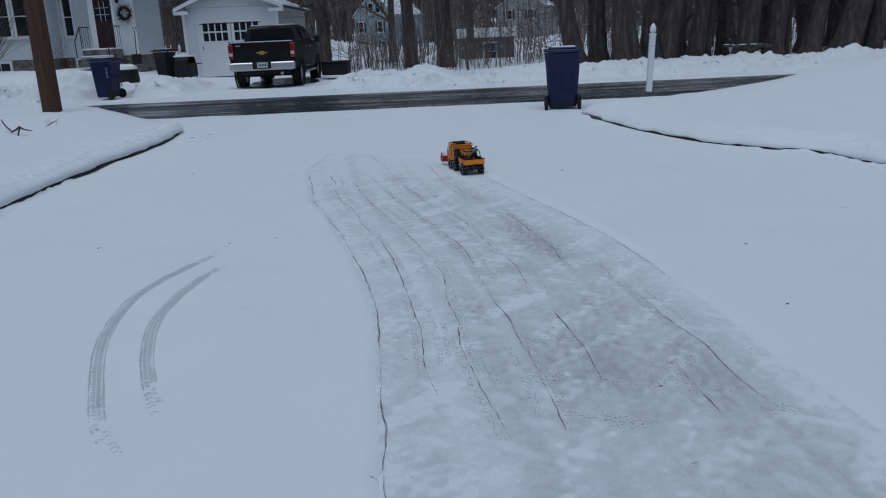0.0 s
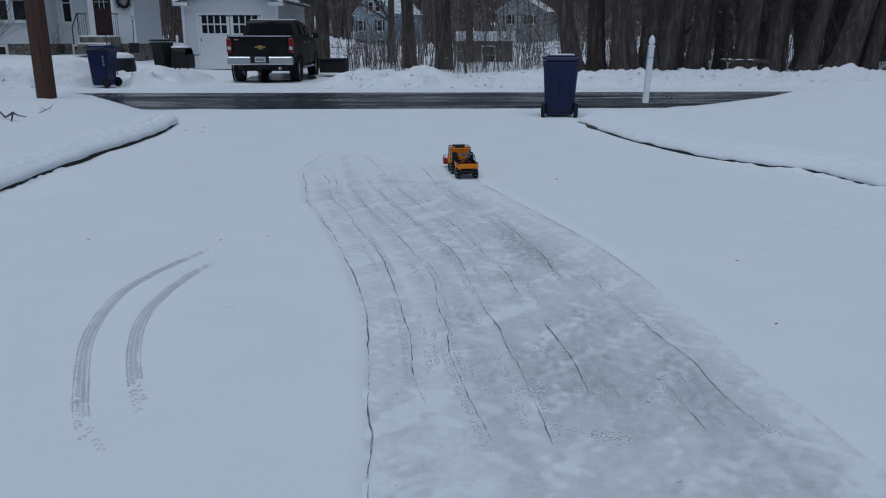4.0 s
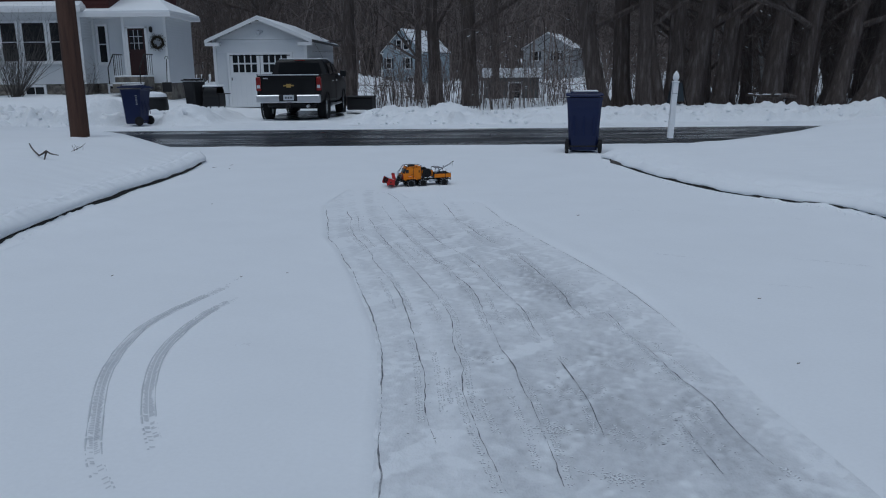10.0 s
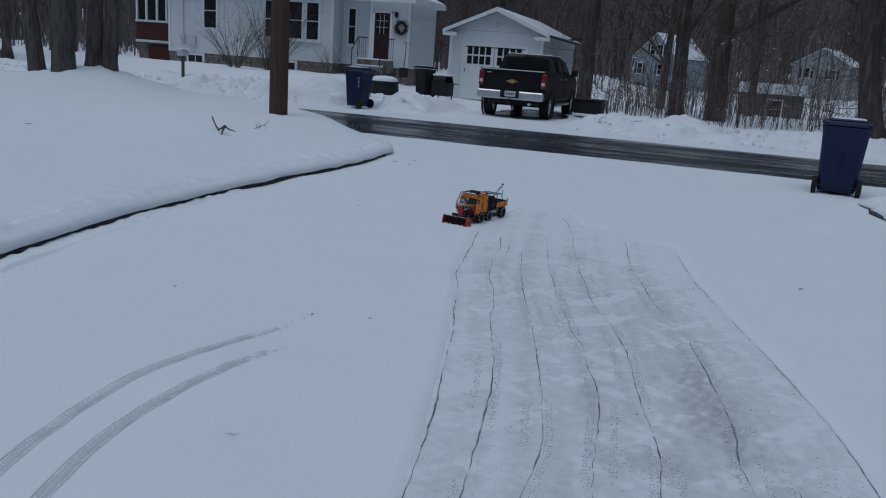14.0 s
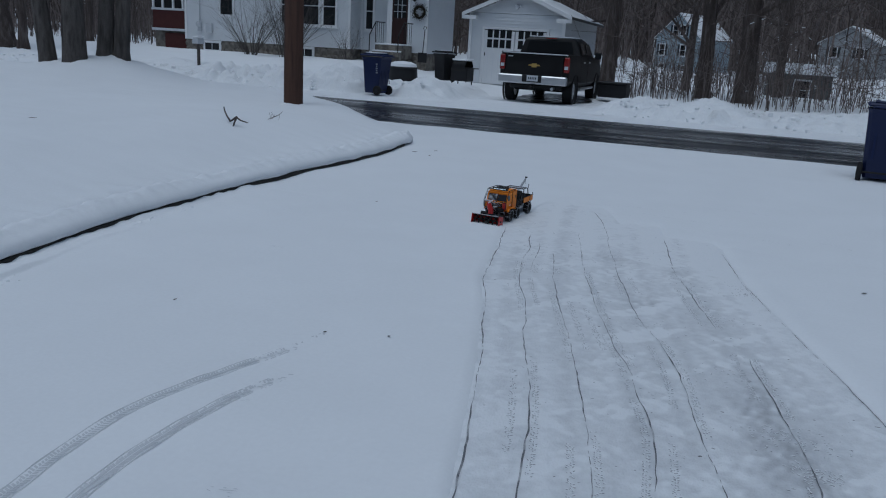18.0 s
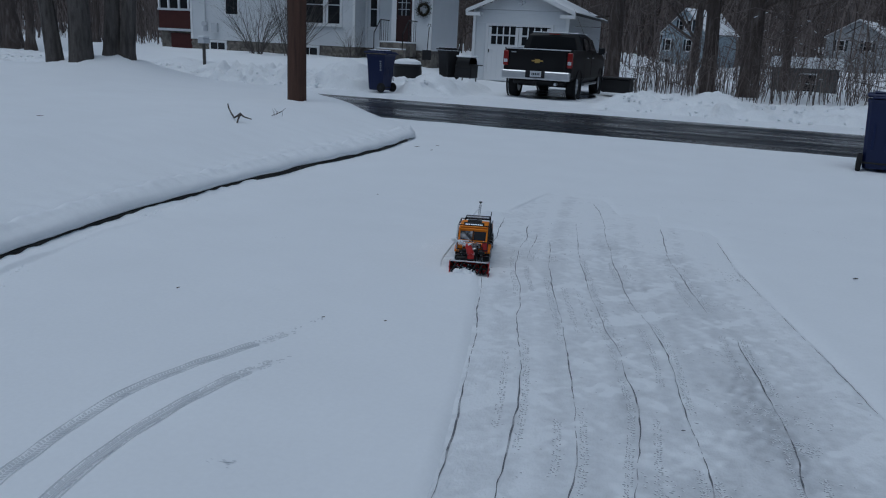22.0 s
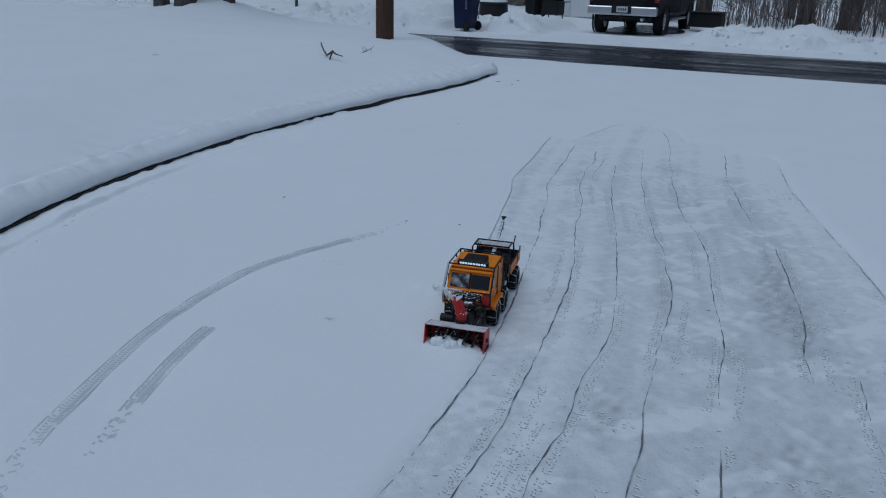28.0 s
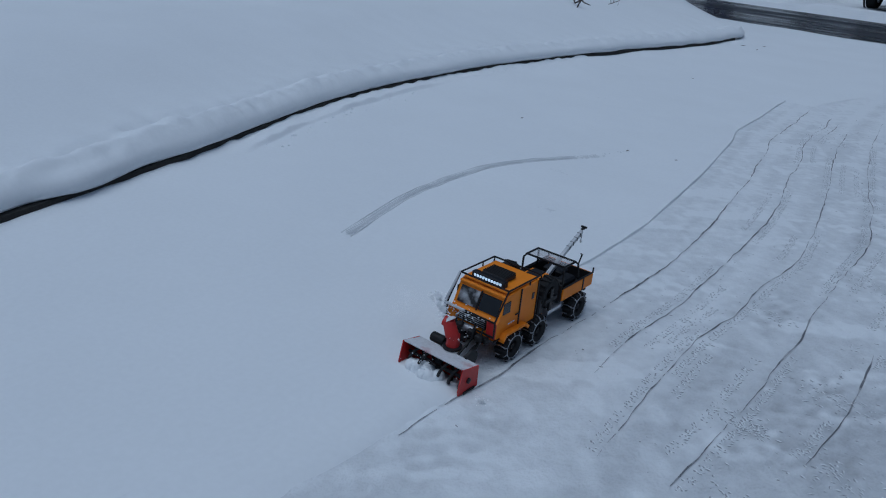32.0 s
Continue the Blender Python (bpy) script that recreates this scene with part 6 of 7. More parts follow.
    part("bulkhead", Shape().box((0.128, 0, 0.150), (0.006, 0.2, 0.07), 0.002), BLACK_PL, t)
    part("rear_bumper", Shape().box((-0.105, 0, 0.088), (0.012, 0.16, 0.016), 0.003), BLACK_METAL, t)
    part("winch_box", Shape().box((0.06, 0.0, 0.14), (0.07, 0.07, 0.04), 0.004), BLACK_METAL, t)
    part("red_tool", Shape().box((0.10, -0.05, 0.15), (0.03, 0.03, 0.03), 0.004), RED, t, "red tool box")
    hoop = Shape()
    for s in (-1, 1):
        hoop.tube([(0.115, s * 0.092, 0.125), (0.115, s * 0.092, 0.235), (0.105, s * 0.085, 0.247), (0.025, s * 0.085, 0.247), (0.010, s * 0.090, 0.235), (0.0, s * 0.095, 0.17)], 0.0042, 7)
    for x in (0.105, 0.025):
        hoop.tube([(x, -0.086, 0.247), (x, 0.086, 0.247)], 0.0042, 7)
    hoop.tube([(0.01, 0.09, 0.235), (0.0, 0.095, 0.275), (0.012, 0.095, 0.280)], 0.003, 6)
    part("roll_hoop", hoop, BLACK_METAL, t, "black roll cage over the bed", None, True)
    net = Shape()
    for k in range(11):
        net.tube([(0.027 + 0.0076 * k, -0.083, 0.2465), (0.027 + 0.0076 * k, 0.083, 0.2465)], 0.0007, 4, False)
    for k in range(21):
        net.tube([(0.027, -0.082 + 0.0082 * k, 0.2465), (0.103, -0.082 + 0.0082 * k, 0.2465)], 0.0007, 4, False)
    part("hoop_mesh", net, FROSTED, t, "pale wire mesh panel with frost")
    boom = part("crane_boom", Shape().tube([(0.12, 0, 0.150), (-0.03, 0, 0.238), (-0.15, 0, 0.300)], [0.011, 0.010, 0.009], 4), ALU, t, "pale aluminium crane boom")
    for k in range(4):
        f = 0.25 + 0.2 * k
        part("boom_band", Shape().box((-0.03 - 0.12 * f, 0, 0.238 + 0.062 * f), (0.003, 0.018, 0.016), 0.001), BLACK_METAL, boom)
    part("boom_tip", Shape().box((-0.157, 0, 0.309), (0.020, 0.012, 0.007), 0.002).tube([(-0.165, -0.012, 0.315), (-0.165, 0.012, 0.315)], 0.005, 8), BLACK_METAL, boom)
    part("hook_cable", Shape().tube([(-0.155, 0, 0.305), (-0.157, 0, 0.268)], 0.0016, 4), BLACK_METAL, boom)
    part("hook", Shape().tube([(-0.157, 0, 0.270), (-0.151, 0, 0.261), (-0.155, 0, 0.251), (-0.164, 0, 0.255)], 0.003, 6), CHROME, boom)
    part("boom_mast", Shape().tube([(0.03, 0.0, 0.125), (0.03, 0.0, 0.21)], 0.008, 8), BLACK_METAL, t)
    # front bumper, winch and blower arms
    part("front_bumper", Shape().box((0.570, 0, 0.112), (0.022, 0.175, 0.022), 0.004), BLACK_METAL, t)
    part("winch", Shape().lathe([(0.0, -0.03), (0.013, -0.03), (0.013, 0.03), (0.0, 0.03)], 12, "y"), STEEL, t, "", pose(0.578, 0, 0.135), True)
    part("servo_box", Shape().box((0.588, -0.03, 0.098), (0.045, 0.05, 0.035), 0.004), BLACK_PL, t)
    for s in (-1, 1):
        part("lift_arm", Shape().tube([(0.56, s * 0.045, 0.085), (0.61, s * 0.05, 0.075), (0.68, s * 0.05, 0.045)], 0.006, 6), BLACK_METAL, t)
        part("lift_arm_upper", Shape().tube([(0.565, s * 0.03, 0.115), (0.672, s * 0.035, 0.07)], 0.005, 6), BLACK_METAL, t)
    # blower housing: back wall, top, cheeks
    blower = part("blower_housing", Shape().prism([(0.678, 0.002), (0.686, 0.001), (0.674, 0.042), (0.684, 0.076), (0.676, 0.080), (0.665, 0.042)], -0.126, 0.126), RED, t, "red snow blower housing")
    part("blower_top", Shape().prism([(0.666, 0.074), (0.752, 0.094), (0.752, 0.098), (0.666, 0.079)], -0.128, 0.128), FROSTED, blower, "top plate dusted with snow")
    for s in (-1, 1):
        ck = part("cheek_plate", Shape().prism([(0.668, 0.001), (0.768, 0.0), (0.772, 0.022), (0.755, 0.098), (0.668, 0.080)], s * 0.126, s * 0.130), RED, blower, "red side plate")
        part("bearing", Shape().lathe([(0.0, 0.006), (0.010, 0.004), (0.010, -0.004)], 10, "y"), BLACK_METAL, ck, "", pose(0.722, s * 0.131, 0.046, 0, 0, 0 if s > 0 else 180), True)
        part("skid_shoe", Shape().box((0.715, s * 0.132, 0.006), (0.06, 0.004, 0.012), 0.001), BLACK_METAL, ck)
    part("chute", Shape().tube([(0.648, 0, 0.078), (0.648, 0, 0.132), (0.651, -0.004, 0.131), (0.656, -0.018, 0.174), (0.660, -0.036, 0.178)], [0.024, 0.023, 0.024, 0.022, 0.018], 14), RED, t, "red curved discharge chute", None, True)
    part("chute_ring", Shape().lathe([(0.020, -0.005), (0.034, -0.004), (0.034, 0.004), (0.020, 0.005)], 20, "z"), BLACK_PL, t, "", pose(0.648, 0, 0.088), True)
    part("chute_snow", Shape().lathe([(0.0, 0.012), (0.014, 0.008), (0.021, 0.0)], 10, "z"), FROSTED, t, "snow dust on the chute", pose(0.654, -0.014, 0.186, 35, 0, 0), True)
    part("drive_disc", Shape().lathe([(0.0, -0.004), (0.032, -0.004), (0.032, 0.004), (0.0, 0.004)], 18, "y"), BLACK_PL, t, "", pose(0.64, 0.075, 0.07), True)
    part("drive_motor", Shape().lathe([(0.0, -0.03), (0.018, -0.028), (0.018, 0.028), (0.0, 0.03)], 14, "y"), BLACK_METAL, t, "", pose(0.64, -0.065, 0.085), True)
    auger = part("auger", Shape().tube([(0, -0.125, 0), (0, 0.125, 0)], 0.006, 8), BLACK_METAL, t, "dark spiral auger", pose(0.722, 0, 0.046))
    for s in (-1, 1):
        for k in range(2):
            hel = Shape()
            ys = np.linspace(0.022, 0.121, 22)
            hel.tube([(0.036 * math.cos(i * 0.34 + k * 3.1416), s * y, s * 0.036 * math.sin(i * 0.34 + k * 3.1416)) for i, y in enumerate(ys)], 0.0055, 6)
            part("auger_flight", hel, BLACK_METAL, auger, "", None, True)
    part("paddle", Shape().box((0, 0, 0), (0.07, 0.03, 0.008), 0.001).box((0, 0, 0), (0.008, 0.03, 0.07), 0.001), BLACK_METAL, auger)
    return t, spin, auger, blower


TRUCK, SPIN, AUGER, BLOWER = model_truck()
# seconds, place of the rear axle, heading in degrees
DRIVE_ROWS = [
    (0, 0.935, 6.36, 104), (3.5, 0.928, 6.33, 104), (4.5, 0.94, 6.63, 84), (5.5, 0.94, 7.05, 63), (6, 1.06, 7.24, 57), (6.5, 1.215, 7.38, 68),
    (7, 1.335, 7.62, 84), (7.5, 1.35, 7.90, 100), (8, 1.27, 8.18, 118), (8.5, 1.105, 8.43, 142), (9, 0.935, 8.54, 165), (9.5, 0.672, 8.61, 181),
    (10, 0.428, 8.60, 198), (10.5, 0.221, 8.52, 213), (11, 0.039, 8.37, 228), (11.5, -0.165, 8.20, 221), (12, -0.389, 8.05, 217),
    (12.5, -0.60, 7.91, 236), (13, -0.75, 7.74, 251), (13.5, -0.87, 7.66, 254), (14, -0.915, 7.58, 256), (14.5, -0.915, 7.565, 260),
    (16.5, -0.922, 7.566, 262), (17.5, -0.924, 7.567, 262), (18, -0.931, 7.55, 262.5), (18.5, -0.944, 7.393, 268.5), (19, -0.961, 7.193, 274),
    (19.5, -0.955, 6.99, 276.5), (20, -0.922, 6.727, 278), (20.5, -0.87, 6.430, 281), (21, -0.82, 6.180, 282.5), (21.5, -0.787, 5.960, 283),
    (22, -0.76, 5.756, 283.5), (22.5, -0.72, 5.520, 284), (23, -0.667, 5.270, 284.5), (23.5, -0.62, 5.050, 285), (24, -0.575, 4.850, 286),
    (24.5, -0.521, 4.650, 285.5), (26.5, -0.315, 3.897, 283), (27, -0.265, 3.680, 282), (27.5, -0.202, 3.415, 281), (28, -0.145, 3.185, 280),
    (28.5, -0.108, 2.965, 278), (29, -0.072, 2.765, 277.3), (29.5, -0.04, 2.545, 276.5), (30, -0.006, 2.326, 275.5), (30.5, 0.019, 2.118, 274.5),
    (31, 0.04, 1.918, 273.8), (31.5, 0.055, 1.713, 274), (32, 0.069, 1.50, 274.2)]

# ---- marks of the passes on the driveway ----
def over(u, v, lift):
    return cleared_z(np.asarray(u, float), np.asarray(v, float)) + lift


def scraped_line(curve, lo, hi, width, seed):
    """A narrow dark line, broken and uneven in width."""
    rr = random.Random(seed)
    vs = np.arange(lo, hi, 0.02)
    us = spline(sorted(curve), vs) + 0.007 * rumple(vs * 1.0, vs * 0 + seed, 0.5) + 0.0028 * rumple(vs, vs * 0 + seed * 3, 0.14)
    wv = width * (0.55 + 0.45 * rumple(vs, vs * 0 + seed * 7.0, 0.8) + 0.25 * rumple(vs, vs * 0 + seed * 5.0, 0.11))
    wv = np.clip(wv, width * 0.24, width) * np.minimum(1, np.minimum(vs - lo, hi - vs) * 6 + 0.2)
    zs = over(us, vs, 0.0022)
    line = Shape()
    for i in range(len(vs) - 1):
        if wv[i] < width * 0.26 and rr.random() < 0.4:
            continue
        line.add([(us[i] - wv[i] / 2, vs[i], zs[i]), (us[i] + wv[i] / 2, vs[i], zs[i]), (us[i + 1] + wv[i + 1] / 2, vs[i + 1], zs[i + 1]), (us[i + 1] - wv[i + 1] / 2, vs[i + 1], zs[i + 1])], [(0, 1, 2, 3)])
    part("dark_line", line, DARK_MARK, DRIVE, "thin dark line along a pass", None, False, False)


for i, (k, c) in enumerate(LINES.items()):
    vs = [p[0] for p in c]
    scraped_line(c, min(vs), max(vs), 0.0085, i + 1)
scraped_line([(a, b + 0.012) for a, b in EDGE_L], 0.4, 6.9, 0.009, 31)
scraped_line([(a, b - 0.015) for a, b in EDGE_R], 2.6, 6.9, 0.006, 33)


def scatter(name, label, count, size, material, z, seed, near=None, flat=0.25, box=None):
    """Many small flat marks or lumps on the cleared surface."""
    rr = random.Random(seed)
    sh = Shape()
    keys = list(LINES)
    for q in range(count):
        if near:
            c = sorted(LINES[keys[rr.randrange(len(keys))]])
            v = rr.uniform(c[0][0], c[-1][0])
            u = float(spline(c, np.array([v]))[0]) + rr.choice((-1, 1)) * rr.uniform(0.02, near)
        else:
            v = rr.uniform(box[0], box[1])
            a, b = float(spline(EDGE_L, np.array([v]))[0]), float(spline(EDGE_R, np.array([v]))[0])
            u = rr.uniform(a + 0.05, b - 0.02)
        s = size * rr.uniform(0.4, 1.5)
        w, l = s * rr.uniform(0.8, 2.2), s * rr.uniform(0.3, 0.9)
        a0 = rr.uniform(-0.5, 0.5)
        pts, base = [], float(over(u, v, 0.0012))
        for k in range(7):
            a = k * 0.8976
            rad = rr.uniform(0.6, 1.1)
            x, y = w * math.cos(a) * rad, l * math.sin(a) * rad
            pts.append((u + x * math.cos(a0) - y * math.sin(a0), v + x * math.sin(a0) + y * math.cos(a0), base))
        sh.add(pts + [(u, v, base + z)], [(k, (k + 1) % 7, 7) for k in range(7)])
    ob = part(name, sh, material, DRIVE, label, None, True, False)
    ob["kind"] = "stuff"
    return ob


scatter("tread_mark", "small dark tread marks in the thin snow, shade put into their colour", 700, 0.0036, PRESSED_SHADE, 0.0008, 1, 0.12)
scatter("dirt_fleck", "dark flecks of bare asphalt and grit", 150, 0.005, DARK_MARK, 0.0008, 2, None, 0.2, (0.5, 7.4))
# bands of chain dents along the passes
rr = random.Random(21)
sh, rim = Shape(), Shape()
DENTS = []
for n_, (key, c) in enumerate(LINES.items()):
    c = sorted(c)
    for off in (-0.030, 0.030, -0.075, 0.075):
        v = c[0][0]
        while v < min(c[-1][0], 5.8):
            v += rr.uniform(0.013, 0.019)
            if math.sin(v * 1.7 + off * 60 + n_ * 1.9) + 0.6 * math.sin(v * 4.1 + n_) < (0.25 if abs(off) < 0.05 else 0.75):
                v += 0.03
                continue
            base_u = float(spline(c, np.array([v]))[0]) + off
            for lane in (-0.012, 0.0, 0.012):
                if rr.random() < 0.35:
                    continue
                DENTS.append((base_u + lane + rr.gauss(0, 0.002), v + rr.gauss(0, 0.0025), 0.5 * (1 if lane > 0 else -1) + rr.gauss(0, 0.3), rr.uniform(0.003, 0.009), rr.uniform(0.0014, 0.0036)))
rr = random.Random(9)
# trampled spots: clusters of short dark strokes
for cu, cv, n in ((1.05, 2.95, 40), (0.82, 2.9, 30), (1.1, 1.75, 70), (0.5, 4.9, 26), (1.22, 3.72, 90), (1.3, 3.45, 80), (0.7, 5.9, 18), (1.42, 2.1, 50), (0.9, 4.3, 26), (1.3, 1.3, 110), (1.15, 0.95, 110), (0.2, 6.4, 14), (1.62, 3.1, 30), (0.95, 1.35, 90), (0.72, 2.2, 34), (1.0, 5.2, 24), (1.6, 1.5, 60)):
    rot, wide = rr.uniform(-0.3, 0.2), rr.uniform(0.05, 0.13)
    for q in range(n):
        du, dv = rr.gauss(0, wide), rr.gauss(0, wide * 0.55)
        DENTS.append((cu + du, cv + dv + du * rot, rot + rr.gauss(0, 0.5), rr.uniform(0.003, 0.011), rr.uniform(0.0012, 0.0032)))
us, vs = np.array([d[0] for d in DENTS]), np.array([d[1] for d in DENTS])
for (u, v, a, l, w), z in zip(DENTS, over(us, vs, 0.0014)):
    c, s = math.cos(a), math.sin(a)
    # each dent is a nearly flat facet; its shade is painted by the colour
    sh.add([(u - l * c, v - l * s, z), (u + w * s, v - w * c, z - 0.0006), (u + l * c, v + l * s, z), (u - w * s, v + w * c, z)], [(0, 1, 2, 3)])
    x, y = u - s * w * 2.2, v + c * w * 2.2
    rim.add([(x - l * 1.1 * c, y - l * 1.1 * s, z - 0.0015), (x + w * 1.1 * s, y - w * 1.1 * c, z - 0.0015), (x + l * 1.1 * c, y + l * 1.1 * s, z - 0.0015), (x - w * 1.3 * s, y + w * 1.3 * c, z - 0.0015), (x, y, z + 0.0016)], [(0, 1, 4), (1, 2, 4), (2, 3, 4), (3, 0, 4)])
part("dent_rim", rim, SNOW, DRIVE, "tiny rims of snow pushed up beside the dents", None, False, False)["kind"] = "stuff"
ob = part("chain_dent", sh, PRESSED_SHADE, DRIVE, "rows of small flat dents left by tyre chains and boots, shade painted in", None, False, False)
ob["kind"] = "stuff"

# small dark leaves and debris on the snow
def leaf_at(u, v, s, a, z=0.022):
    sh = Shape().add([(-s, 0, 0.002), (-0.3 * s, 0.4 * s, 0.006), (0.8 * s, 0.25 * s, 0.003), (1.2 * s, 0, 0.008), (0.5 * s, -0.35 * s, 0.004), (-0.4 * s, -0.3 * s, 0.002)], [(0, 5, 4, 3, 2, 1)])
    solo("fallen_leaf", sh, BARK, "small dark leaf lying on the snow", "leaf", "leaves on the snow", m=pose(u, v, z, 0, 0, a))


for u, v, s, a in ((1.86, 6.22, 0.02, 20), (-1.02, 3.85, 0.010, 10), (-2.0, 3.9, 0.012, 60), (-2.2, 7.1, 0.014, 30), (-0.7, 3.95, 0.01, 0), (2.3, 2.05, 0.010, 10), (2.55, 3.2, 0.012, -20), (-3.2, 10.6, 0.04, 0), (-3.0, 10.9, 0.03, 40), (-2.9, 10.4, 0.025, 80)):
    leaf_at(u, v, s, a)
leaf_at(-6.6, 7.3, 0.05, 20, float(lawn_left(np.array(-6.6), np.array(7.3))) + 0.01)

rr = random.Random(33)
sh = Shape()
for k in range(300):
    v = rr.uniform(1.8, 6.0)
    u = float(spline(KERB_L, np.array([v]))[0]) + 0.06 + abs(rr.gauss(0, 0.10)) * (1.3 if v < 4 else 0.6)
    r = rr.uniform(0.003, 0.016) * rr.uniform(0.3, 1.0)
    z = float(snow_top(np.array(u), np.array(v)))
    sh.lathe([(r, -r * 0.5), (r * 0.95, r * 0.1), (r * 0.5, r * 0.6), (0.0, r * 0.75)], 7, "z", (u, v, z))
for k in range(240):
    v = rr.uniform(5.5, 11.4)
    u = float(spline(KERB_R, np.array([v]))[0]) - 0.05 - abs(rr.gauss(0, 0.09))
    r = rr.uniform(0.004, 0.02) * rr.uniform(0.5, 1.0)
    sh.lathe([(r, -r * 0.5), (r * 0.95, r * 0.1), (r * 0.5, r * 0.6), (0.0, r * 0.75)], 7, "z", (u, v, float(snow_top(np.array(u), np.array(v)))))
solo("snow_crumbs", sh, SNOW, "crumbs of snow fallen beside the kerbs", "snow", kind="stuff", smooth=True, fix=False)
# wind-scoured streaks and dents in the thin snow, their shade painted as flat grey marks
sh = Shape()
for u0, v0, u1, v1, n in ((3.25, 4.3, 3.75, 4.05, 60), (2.2, 4.5, 2.6, 4.3, 34), (2.3, 7.4, 2.9, 7.2, 26), (2.75, 3.55, 3.0, 3.45, 24), (-1.05, 3.0, -0.95, 3.02, 8), (-0.7, 2.4, -0.6, 2.41, 8), (-2.9, 10.3, -2.0, 10.6, 30), (-2.2, 5.2, -2.1, 5.22, 6), (3.6, 6.1, 4.2, 5.9, 30), (0.2, 8.1, 0.9, 8.0, 26), (-0.4, 8.3, 0.6, 8.45, 30), (1.0, 7.7, 1.5, 7.5, 14), (1.7, 7.75, 2.0, 7.6, 10), (0.6, 8.9, 1.4, 8.8, 20), (2.3, 6.6, 3.3, 6.1, 40), (-0.5, 7.9, 0.2, 7.95, 26)):
    for k in range(n):
        f = rr.random()
        u, v = u0 + (u1 - u0) * f + rr.gauss(0, 0.012), v0 + (v1 - v0) * f + rr.gauss(0, 0.012)
        l, w, a = rr.uniform(0.006, 0.03), rr.uniform(0.001, 0.003), math.atan2(v1 - v0, u1 - u0) + rr.gauss(0, 0.15)
        c, s = math.cos(a), math.sin(a)
        z = float(snow_top(np.array(u), np.array(v))) + 0.0025
        sh.add([(u - l * c, v - l * s, z), (u + w * s, v - w * c, z), (u + l * c, v + l * s, z), (u - w * s, v + w * c, z)], [(0, 1, 2, 3)])
ob = part("wind_streak", sh, IMPRINT_SHADE, DRIVE, "faint streaks in the thin snow, drawn as flat shaded marks", None, False, False)
ob["kind"] = "stuff"
part("kerb_stone", Shape().box((0, 0, 0.03), (0.11, 0.62, 0.07), 0.015), BARK2, DRIVE, "bare brown end of the kerb", pose(3.24, 10.55, 0.0, 0, 0, 10))

rr = random.Random(71)
sh = Shape()
for k in range(520):
    u = rr.uniform(-22, 22)
    if -6.6 < u < -2.0:
        continue
    v = rr.gauss(19.75, 0.32)
    if -8.6 < u < -7.3 or v < 18.9:
        continue
    r = rr.uniform(0.02, 0.075) * rr.uniform(0.4, 1.0)
    z = float(far_zu(np.array(u), np.array(v))) + 0.02 + 0.30 * float(smooth01(v, 19.55, 19.9)) + rr.gauss(0, 0.04)
    ring_ = []
    for h_, w_ in ((-0.6, 0.8), (0.0, 1.0), (0.5, 0.7)):
        ring_ += [(u + r * w_ * math.cos(a * 1.047) * rr.uniform(0.7, 1.2), v + r * w_ * math.sin(a * 1.047) * rr.uniform(0.7, 1.2), z + r * h_) for a in range(6)]
    sh.add(ring_ + [(u, v, z + r * 0.7)], [(i * 6 + a, i * 6 + (a + 1) % 6, i * 6 + 6 + (a + 1) % 6, i * 6 + 6 + a) for i in range(2) for a in range(6)] + [(12 + a, 12 + (a + 1) % 6, 18) for a in range(6)])
solo("snow_clods", sh, SNOW, "rough clods of ploughed snow on the bank's face", "snow", kind="stuff", smooth=True, fix=True)

